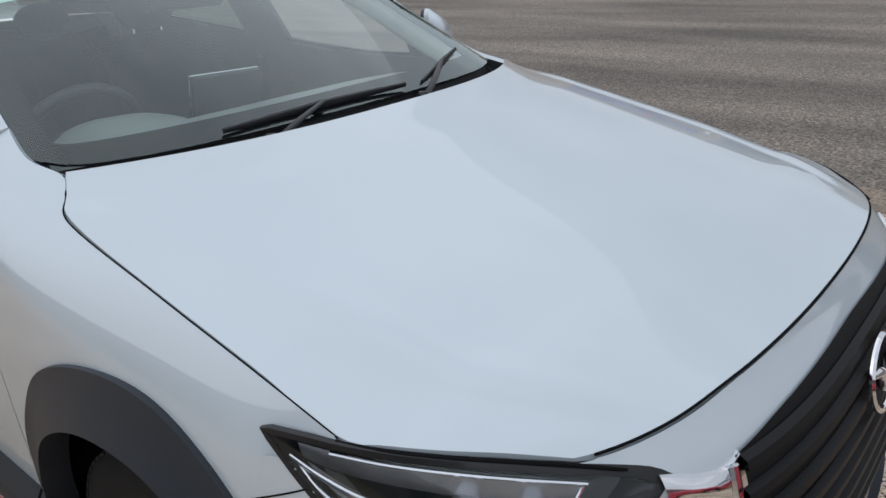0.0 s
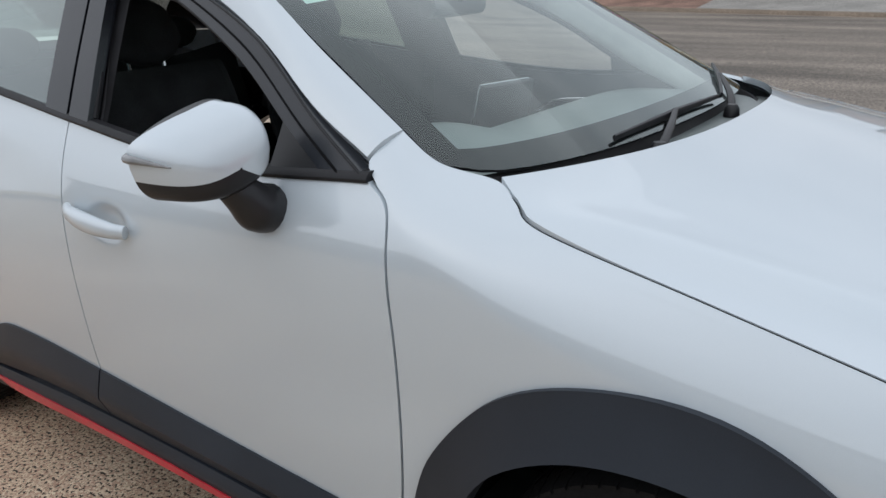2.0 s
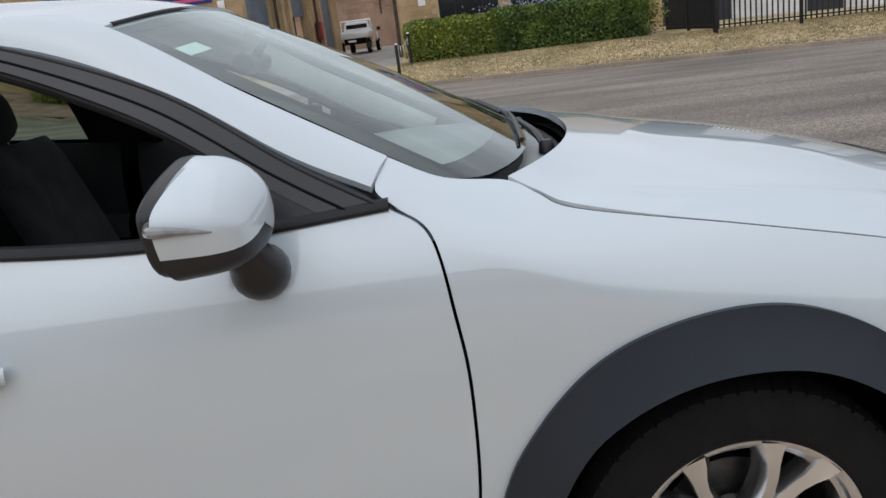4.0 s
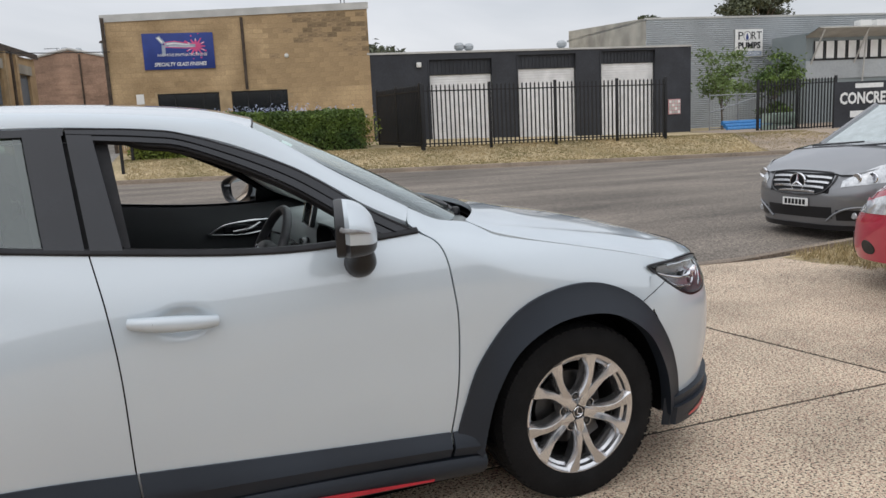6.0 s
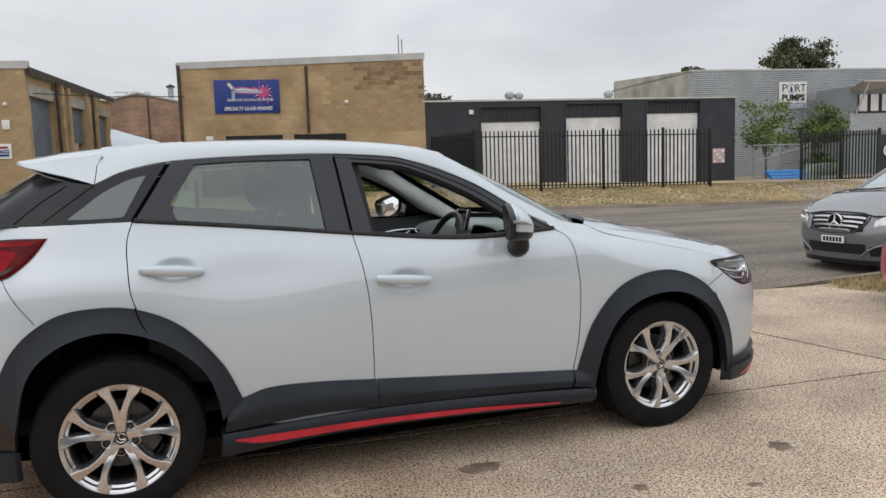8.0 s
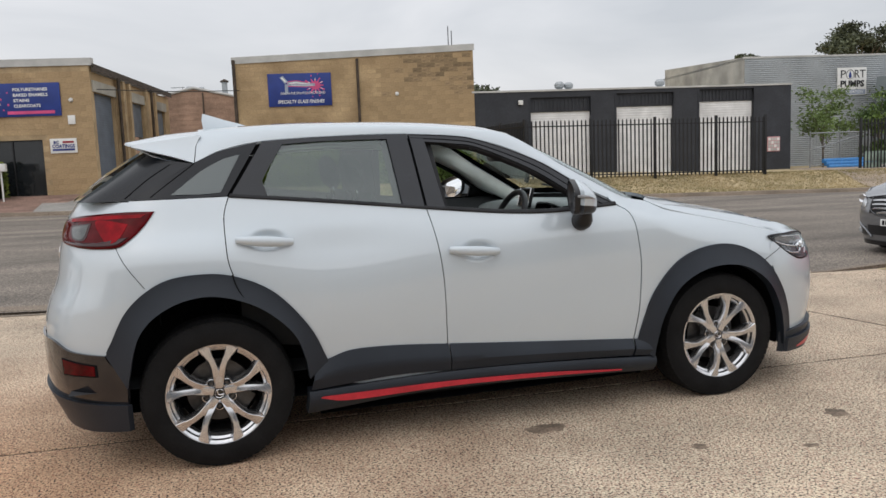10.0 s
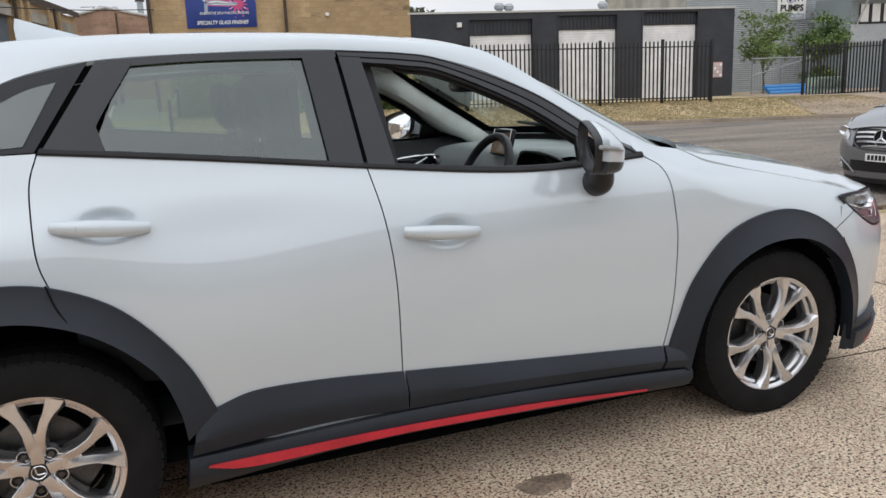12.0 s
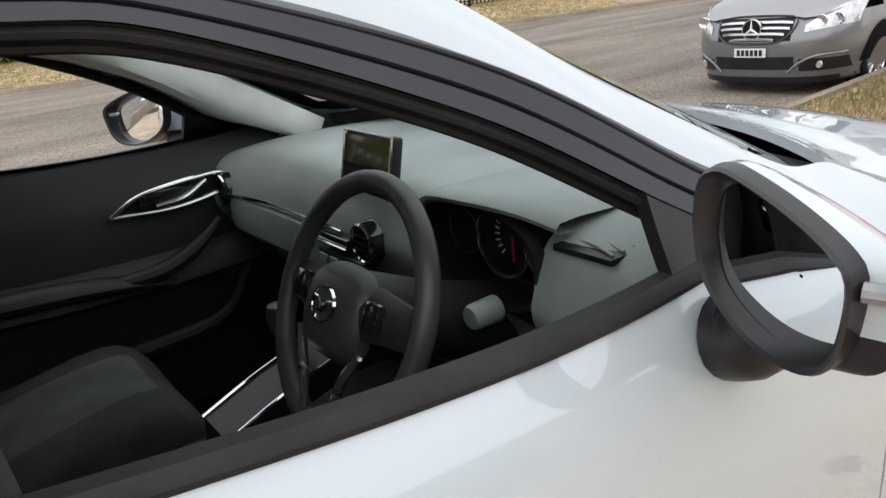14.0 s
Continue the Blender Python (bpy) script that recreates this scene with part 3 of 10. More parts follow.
# shut line between bonnet and bumper, by angle round the nose
shut_z = soften(table([(0.40, 0.836), (0.545, 0.8215), (0.60, 0.8235), (0.70, 0.8295), (0.80, 0.838), (0.90, 0.840), (1.0, 0.838)]), 0.40, 1.0, 0.015)
NOSE_EDGE_A = np.linspace(1.0, 0.5, 40)
NOSE_EDGE_Y = [abs(front_point(a, shut_z(a))[1]) for a in NOSE_EDGE_A]


def build_bonnet():
    nu, nv = 56, 61
    side_line = spline([(0.918, 0.712, 1.066), (0.968, 0.741, 1.036), (1.034, 0.774, 1.006), (1.30, 0.789, 0.947), (1.55, 0.797, 0.890), (1.712, 0.801, 0.846), (1.783, 0.779, 0.8455), (1.85, 0.743, 0.8420), (1.91, 0.700, 0.8355), (1.978, 0.645, 0.8215)], nu)
    mid_z = table([(1.126, 1.080), (1.32, 1.024), (1.70, 0.945), (1.95, 0.878), (2.085, 0.842)])
    rows = []
    for v in np.linspace(-1, 1, nv):
        row = []
        for i in range(nu):
            u = i / (nu - 1)
            sx, sy, sz = side_line[i]
            cx = 1.126 + (2.085 - 1.126) * u
            a = abs(v)
            bow = (1 - a**2.6)
            x = sx + (cx - sx) * bow
            z = sz + (mid_z(cx) - sz) * (1 - a**2.2)
            # two raised creases that run forward
            q = a - (0.985 - 0.30 * u + 0.07 * u * u)
            z += 0.014 * smoothstep(-0.10, 0.035, -q) * smoothstep(0.0, 0.2, u) * (1 - 0.5 * smoothstep(0.8, 1.0, u)) + 0.008 * math.exp(-(q / 0.045) ** 2) * smoothstep(0.02, 0.15, u)
            # the last stretch settles on the shut line above the bumper
            k = smoothstep(0.72, 1.0, u)
            if k > 0:
                a_end = float(np.interp(a * 0.645, NOSE_EDGE_Y, NOSE_EDGE_A))
                end = front_point(a_end, shut_z(a_end), 0.0)
                ux, uz = side_line[-1][0] + (2.085 - side_line[-1][0]) * bow, side_line[-1][2] + (mid_z(2.085) - side_line[-1][2]) * (1 - a**2.2)
                ql = a - 0.755
                uz += 0.007 * smoothstep(-0.10, 0.035, -ql) + 0.008 * math.exp(-(ql / 0.045) ** 2)
                x += k * (end[0] - 0.002 - ux)
                z += k * (end[2] + 0.0015 - uz)
            row.append((x, v * sy, z))
        rows.append(row)
    sheet("bonnet", rows, PAINT, car, "pale pearl bonnet with two soft creases", flange=(0, 0, -0.018), flip=True)
    # near-black tube paints the shaded gap along the front edge
    tube("bonnet_gap", [(row[-1][0] + 0.002, row[-1][1], row[-1][2] - 0.001) for row in rows[1:-1]], 0.0022, GAP, car, n=6, res=90)
    under = [[(p[0], p[1] * 0.985, p[2] - 0.045) for p in row] for row in rows]
    sheet("bonnet_frame", under, GAP, car, flip=True)


build_bonnet()


def wrap(name, fn, a0, a1, z0, z1, out, mat, side, nu=24, nv=12, label="", parent=None, flange=None, dome=0.0, hole=None):
    """A skin round an end of the body: a0, a1 and z0, z1 may depend on each other's fraction."""
    rows = []
    for v in np.linspace(0, 1, nv):
        row = []
        for u in np.linspace(0, 1, nu):
            zl, zh = z0(u), z1(u)
            z = zl + (zh - zl) * v
            al, ah = a0(z), a1(z)
            a = al + (ah - al) * u
            row.append(fn(a, z, out + dome * math.sin(math.pi * u) * math.sin(math.pi * v)))
        rows.append(row)
    f = None if flange is None else (flange if fn is rear_point else -flange, -side * abs(flange), 0)
    return sheet(name, flip_side(rows, side), mat, parent or car, label, flange=f, flip=(side > 0) == (fn is front_point), hole=hole)


def build_headlight(side):
    """Deep dark bucket behind a clear lens, with a chrome light blade and two projectors."""
    cx, cz = 1.83, 0.772

    def at(x, z, out):
        return front_point(angle_at(x, z), z, out)

    def ring(k, out):
        return [at(cx + (x - cx) * k, cz + (z - cz) * k, out) for x, z in LAMP_EDGE]

    def edge(off, out):
        return [at(x + off * nx, z + off * nz, out) for (x, z), (nx, nz) in zip(LAMP_EDGE, LAMP_OUT)]

    def line(pts, out):
        return [tuple(p) for p in flip_side([at(x, z, out) for x, z in pts], side)]

    lamp = sheet("headlight", flip_side([edge(0.006, -0.006), edge(0.006, 0.0), edge(0.0045, 0.0015), edge(-0.003, 0.0015), ring(0.955, -0.004), ring(0.91, -0.035), ring(0.80, -0.045), ring(0.4, -0.05), ring(0.02, -0.05)], side), LAMP_DARK, car, "dark headlight with chrome-edged clear lens", closed_u=True, flip=side > 0, sharp=30)
    sheet("lamp_lens", flip_side([ring(0.972, 0.0), ring(0.9, 0.001), ring(0.6, 0.002), ring(0.3, 0.003), ring(0.02, 0.003)], side), CLEAR_LENS, lamp, "clear lens", closed_u=True, flip=side > 0)
    # grey upper shelf inside
    rows = [[at(x, z - d, o) for x, z in spline([(1.66, 0.828), (1.75, 0.826), (1.85, 0.822), (1.93, 0.811), (1.99, 0.796)], 14)] for d, o in ((0.0, -0.006), (0.03, -0.022), (0.045, -0.034))]
    sheet("lamp_shelf", flip_side(rows, side), LAMP_GREY, lamp, "satin grey inner shelf", flip=side > 0)
    tube("lamp_edge_strip", line([(1.71, 0.825), (1.78, 0.823), (1.85, 0.819), (1.92, 0.810), (1.99, 0.794)], -0.004), 0.0028, CHROME, lamp, "bright edge strip", n=6, res=20)
    blade = [(1.648, 0.806), (1.70, 0.789), (1.76, 0.774), (1.82, 0.765), (1.86, 0.764)]
    tube("lamp_blade", line(blade, -0.008), [0.0025, 0.0042, 0.0045, 0.004], CHROME, lamp, "chrome light blade", n=8, res=20)
    tube("lamp_blade", line([(1.655, 0.802), (1.70, 0.768), (1.77, 0.737), (1.85, 0.726)], -0.010), [0.002, 0.0035, 0.0035, 0.003], CHROME, lamp, "chrome light blade", n=8, res=20)
    rows = [[at(x, z, -0.020) for x, z in spline(e, 12)] for e in ([(1.668, 0.797), (1.76, 0.770), (1.85, 0.761)], [(1.685, 0.782), (1.765, 0.742), (1.85, 0.730)])]
    sheet("lamp_diffuser", flip_side(rows, side), LAMP_GREY, lamp, flip=side > 0)
    for x, z, r in ((1.885, 0.752, 0.026), (1.955, 0.760, 0.024)):
        p, q = at(x, z, -0.040), at(x, z, 0.0)
        d = Vector(flip_side([q - p], side)[0]).normalized()
        mtx = Matrix.Translation(Vector(flip_side([p], side)[0])) @ d.to_track_quat("Y", "Z").to_matrix().to_4x4()
        pr = lathe("lamp_projector", [(r * 0.72, 0.006), (r * 0.78, 0.022), (r * 0.95, 0.026), (r, 0.018), (r * 1.06, 0.0)], CHROME, lamp, "chrome projector bezel", n=24, m=mtx)
        lathe("projector_lens", [(0.0001, 0.020), (r * 0.4, 0.017), (r * 0.74, 0.006)], GLOSS_BLACK, pr, n=20, m=mtx)
    tube("lamp_blade", line([(1.93, 0.712), (1.965, 0.735), (1.985, 0.765), (1.99, 0.788)], -0.012), 0.0026, CHROME, lamp, n=6, res=14)
    return lamp


def build_tail_lamp(side):
    """Domed red lens on a dark rim, a clear pocket towards the rear."""
    top = [(-1.502, 1.141), (-1.62, 1.143), (-1.747, 1.136), (-1.84, 1.124), (-1.897, 1.10)]
    low = [(-1.897, 1.10), (-1.912, 1.06), (-1.90, 1.018), (-1.80, 1.000), (-1.666, 0.999), (-1.61, 1.025), (-1.55, 1.078), (-1.502, 1.141)]
    line = np.vstack([spline(top, 30)[:-1], spline(low, 34)[:-1]])
    cx, cz = -1.71, 1.072

    def ring(k, out, dx=0.0, dz=0.0, s=1.0):
        return [rear_point(angle_at(cx + dx + (x - cx) * k * s, cz + dz + (z - cz) * k, False), cz + dz + (z - cz) * k, out) for x, z in line]

    tl = sheet("tail_lamp", flip_side([ring(1.02, -0.004), ring(1.02, 0.006), ring(0.985, 0.010), ring(0.9, 0.015), ring(0.6, 0.019), ring(0.3, 0.020), ring(0.02, 0.020)], side), RED_LENS, car, "red tail lamp with clear centre", closed_u=True, flip=side < 0)
    def inset_panel(name, pts, out, mat, label):
        # a smaller lens let into the big one, its outline given along the flank
        edge = spline(pts + [pts[0]], 41)[:-1]
        mx, mz = edge.mean(0)
        rings = [[rear_point(angle_at(mx + (x - mx) * k, mz + (z - mz) * k, False), mz + (z - mz) * k, out - d) for x, z in edge] for k, d in ((1.0, 0.006), (0.97, 0.0), (0.5, -0.001), (0.02, -0.001))]
        return sheet(name, flip_side(rings, side), mat, tl, label, closed_u=True, flip=side < 0)

    inset_panel("lamp_panel", [(-1.60, 1.095), (-1.68, 1.112), (-1.735, 1.108), (-1.70, 1.03), (-1.665, 1.018), (-1.63, 1.045)], 0.0205, RED_BRIGHT, "bright red stop lamp field")
    inset_panel("lamp_bezel", [(-1.748, 1.104), (-1.80, 1.098), (-1.838, 1.088), (-1.835, 1.040), (-1.80, 1.028), (-1.772, 1.040)], 0.0212, RED_DEEP, "deep red lens surround")
    inset_panel("lamp_core", [(-1.758, 1.098), (-1.80, 1.092), (-1.832, 1.083), (-1.829, 1.045), (-1.80, 1.035), (-1.778, 1.046)], 0.0228, LAMP_SMOKE, "smoky clear inner lens")
    inset_panel("lamp_foot", [(-1.60, 1.042), (-1.66, 1.012), (-1.80, 1.010), (-1.885, 1.026), (-1.80, 1.022), (-1.67, 1.026)], 0.0205, RED_DEEP, "deep red lower band")
    rows = [[rear_point(angle_at(x, z, False), z, 0.0185) for x, z in spline(e, 14)] for e in ([(-1.53, 1.134), (-1.70, 1.132), (-1.84, 1.119)], [(-1.55, 1.120), (-1.70, 1.117), (-1.84, 1.107)])]
    sheet("lamp_bar", flip_side(rows, side), RED_BRIGHT, tl, "brighter red light bar", flip=side < 0)
    tube("panel_seam", [tuple(p) for p in flip_side([rear_point(angle_at(x, z, False), z, 0.0005) for x, z in ((-1.662, 0.998), (-1.64, 0.95), (-1.61, 0.90), (-1.575, 0.852), (-1.555, 0.825))], side)], 0.0014, GAP, car, n=5, res=14)


RED_DEEP = material("deep_red_lens", (0.035, 0.001, 0.002), rough=0.1, var=0.2, scale=20, coat=0.2)
LAMP_SMOKE = material("smoky_lamp_lens", (0.05, 0.055, 0.05), rough=0.1, metal=0.3, var=0.25, scale=40, fine=0.2, fine_scale=120, coat=1.0)
RED_BRIGHT = material("bright_red_lamp_bar", (0.24, 0.003, 0.008), rough=0.12, var=0.2, scale=18, fine=0.05, spec=0.15)
LAMP_DARK = material("dark_lamp_housing", (0.010, 0.0105, 0.012), rough=0.3, var=0.15, scale=12, fine=0.05)
GRILLE_BLACK = material("matt_black_grille_plastic", (0.006, 0.006, 0.007), rough=0.5, var=0.1, scale=6, fine=0.05, fine_scale=600, spec=0.25)
LAMP_GREY = material("satin_grey_lamp_trim", (0.30, 0.31, 0.33), rough=0.22, metal=0.6, var=0.1, scale=20, fine=0.04)
c_ = lambda v: (lambda *_: v)
lin = lambda *pts: table(pts)
for side, who in SIDES:
    # nose: painted upper, lamp, grille, lower lip
    x0 = lin((0.18, 1.772), (0.32, 1.766), (0.45, 1.73), (0.565, 1.672), (0.72, 1.60), (0.75, 1.60), (0.84, 1.62))
    bumper_top = lambda u: shut_z(0.08 + 0.92 * u) - 0.003 if u > 0.5 else float(np.interp(u, [0, 0.12, 0.25, 0.36, 0.44, 0.5], [0.80, 0.828, 0.828, 0.824, 0.818, 0.8175]))
    wrap("front_bumper", front_point, lambda z: angle_at(x0(z), z), c_(1.0), c_(0.30), bumper_top, 0.0, PAINT, side, 100, 70, "pale pearl front bumper", hole=in_lamp)
    wrap("front_lip", front_point, lambda z: angle_at(1.70, z), c_(1.0), lin((0, 0.185), (1, 0.17)), lin((0, 0.30), (0.4, 0.325), (1, 0.36)), 0.022, CLAD, side, 30, 7, "dark grey front lip", flange=0.02)
    wrap("lip_edge", front_point, lambda z: angle_at(1.72, z), c_(1.0), lin((0, 0.185), (1, 0.17)), lin((0, 0.262), (0.4, 0.275), (1, 0.30)), 0.038, CLAD, side, 30, 5, "dark grey lip edge", flange=0.016)
    wrap("lip_stripe", front_point, lambda z: angle_at(1.80, z), lambda z: angle_at(2.06, z), lin((0, 0.200), (1, 0.196)), lin((0, 0.208), (0.6, 0.252), (1, 0.262)), 0.0405, RED, side, 12, 4, "red accent stripe")
    g = wrap("grille_mesh", front_point, lambda z: 0.745 - 0.20 * (0.77 - z), c_(1.0), c_(0.44), lin((0, 0.772), (0.4, 0.786), (1, 0.795)), 0.006, GRILLE_BLACK, side, 24, 12, "black radiator grille")
    for k in range(8):
        z = 0.475 + 0.0395 * k
        rows = [[front_point(a, zz, o) for a in np.linspace(0.755 - 0.20 * (0.77 - z), 1.0, 16)] for zz, o in ((z, 0.007), (z + 0.004, 0.018), (z + 0.016, 0.018), (z + 0.02, 0.007))]
        sheet("grille_bar", flip_side(rows, side), GRILLE_BLACK, g, flip=side < 0)
    tube("grille_wing", [tuple(flip_side([front_point(a, z, 0.006)], side)[0]) for a, z in ((0.735, 0.765), (0.73, 0.70), (0.72, 0.62), (0.715, 0.50), (0.78, 0.435), (1.0, 0.41))], [0.010, 0.012, 0.014, 0.015, 0.014, 0.013], CHROME, car, "bright chrome grille wing", n=10, res=40)
    wrap("lamp_wing", front_point, c_(0.635), c_(0.752), lin((0, 0.762), (1, 0.715)), lin((0, 0.786), (0.78, 0.764), (1, 0.773)), 0.008, CHROME, side, 12, 5, "chrome wing running from lamp to grille", flange=0.008, dome=0.004)
    tube("bumper_seam", [tuple(p) for p in flip_side([front_point(angle_at(x, z), z, 0.0008) for x, z in ((1.555, 0.714), (1.60, 0.735), (1.65, 0.758), (1.685, 0.775))], side)], 0.0013, GAP, car, n=6, res=20)
    lamp = build_headlight(side)
    tube("lamp_seam", [tuple(p) for p in flip_side([(1.715, -0.807, 0.8415), (1.783, -0.783, 0.8405), (1.85, -0.747, 0.837), (1.91, -0.704, 0.8305), (1.975, -0.648, 0.8175), (2.02, -0.605, 0.804)], side)], [0.002, 0.0032, 0.0035, 0.0035, 0.002], GAP, car, n=8, res=30)
    # tail
    xr = lin((0.25, -1.665), (0.43, -1.655), (0.545, -1.735), (0.60, -1.71), (0.733, -1.622), (0.80, -1.613), (1.0, -1.606), (1.19, -1.599))
    wrap("rear_corner", rear_point, lambda z: angle_at(xr(z), z, False), c_(0.72), c_(0.50), c_(1.185), 0.0, PAINT, side, 26, 24, "pale pearl rear corner")
    wrap("tailgate", rear_point, c_(0.725), c_(1.0), c_(0.62), c_(1.185), 0.001, PAINT, side, 14, 20, "pale pearl tailgate")
    wrap("rear_bumper_black", rear_point, lambda z: angle_at(xr(z), z, False), c_(1.0), c_(0.24), lin((0, 0.545), (0.25, 0.56), (0.5, 0.60), (1, 0.60)), 0.012, GLOSS_BLACK, side, 30, 12, "gloss black lower rear bumper", flange=0.01)
    wrap("rear_lip", rear_point, lambda z: angle_at(xr(0.34) + 0.004, z, False), c_(1.0), lin((0, 0.205), (0.3, 0.195), (1, 0.19)), lin((0, 0.325), (0.3, 0.335), (1, 0.37)), 0.030, CLAD, side, 30, 6, "dark grey rear lower lip", flange=0.018)
    wrap("reflector_recess", rear_point, c_(0.30), c_(0.51), c_(0.452), lin((0, 0.505), (1, 0.528)), 0.0145, GAP, side, 10, 4, flange=0.004)
    wrap("bumper_reflector", rear_point, c_(0.312), c_(0.50), c_(0.458), lin((0, 0.50), (1, 0.522)), 0.017, RED_LENS, side, 10, 4, "red bumper reflector", flange=0.006)
    build_tail_lamp(side)
    # fine seams of the black rear quarter
    tube("quarter_seam", flip_side([(-1.322, -0.6745, 1.341), (-1.336, -0.679, 1.331), (-1.421, -0.708, 1.270), (-1.512, -0.733, 1.202)], side).tolist(), 0.0022, GAP, car, n=6, res=24)
    tube("hatch_seam", flip_side([(-1.425, -0.652, 1.341), (-1.484, -0.664, 1.305), (-1.534, -0.677, 1.270), (-1.619, -0.706, 1.200)], side).tolist(), 0.0022, GAP, car, n=6, res=24)


def emblem(name, at, d, r, parent):
    """A plain winged oval, chrome on black."""
    m = Matrix.Translation(at) @ Vector(d).to_track_quat("Z", "Y").to_matrix().to_4x4()
    lathe(name, [(r * 0.86, 0.0), (r * 0.88, 0.006), (r * 0.95, 0.008), (r, 0.004), (r, 0.0)], CHROME, parent, "chrome oval emblem", n=32, axis="z", m=m @ Matrix.Diagonal((1.0, 0.8, 1, 1)))
    tube("emblem_wing", [tuple(m @ Vector(p)) for p in ((-0.8 * r, 0.25 * r, 0.004), (-0.3 * r, 0.1 * r, 0.004), (0, -0.3 * r, 0.004), (0.3 * r, 0.1 * r, 0.004), (0.8 * r, 0.25 * r, 0.004))], [0.06 * r, 0.12 * r, 0.14 * r, 0.12 * r, 0.06 * r], CHROME, parent, n=8, res=20)


emblem("nose_emblem", (2.188, 0, 0.70), (1, 0, 0.2), 0.085, car)
emblem("tail_emblem", (-2.0, 0, 0.93), (-1, 0, 0.2), 0.06, car)


# ---------------------------------------------------------------- greenhouse
RAIL = [(0.706, 0.711, 1.130), (0.48, 0.668, 1.261), (0.225, 0.620, 1.418), (0.05, 0.602, 1.458), (-0.3, 0.585, 1.488), (-0.8, 0.575, 1.502), (-1.15, 0.565, 1.496), (-1.295, 0.560, 1.486)]
GLASS_TOP_MID = (0.295, 0.0, 1.462)


def build_roof():
    rail = spline(RAIL[2:], 30)
    mid = spline([GLASS_TOP_MID, (0.10, 0, 1.503), (-0.3, 0, 1.530), (-0.8, 0, 1.535), (-1.15, 0, 1.524), (-1.30, 0, 1.514)], 30)
    rows = []
    for v in np.linspace(-1, 1, 33):
        row = []
        for i in range(30):
            b = 1 - abs(v) ** 2.3
            row.append((rail[i, 0] + (mid[i, 0] - rail[i, 0]) * (1 - v * v), v * (rail[i, 1] - 0.006), rail[i, 2] + (mid[i, 2] - rail[i, 2]) * b))
        rows.append(row)
    sheet("roof", rows, PAINT, car, "pale pearl roof", flange=(0, 0, -0.02), flip=False)
    sheet("headliner", [[(p[0], p[1] * 0.96, p[2] - 0.035) for p in row] for row in rows], HEADLINER, car, flip=True)


build_roof()


def lower_rail(n):
    f = spline(FRAME_TOP[::-1], n)
    return np.array([(x, half_width(x, z) - 0.013 * (1 - smoothstep(0, n * 0.12, i)), z) for i, (x, z) in enumerate(f)])


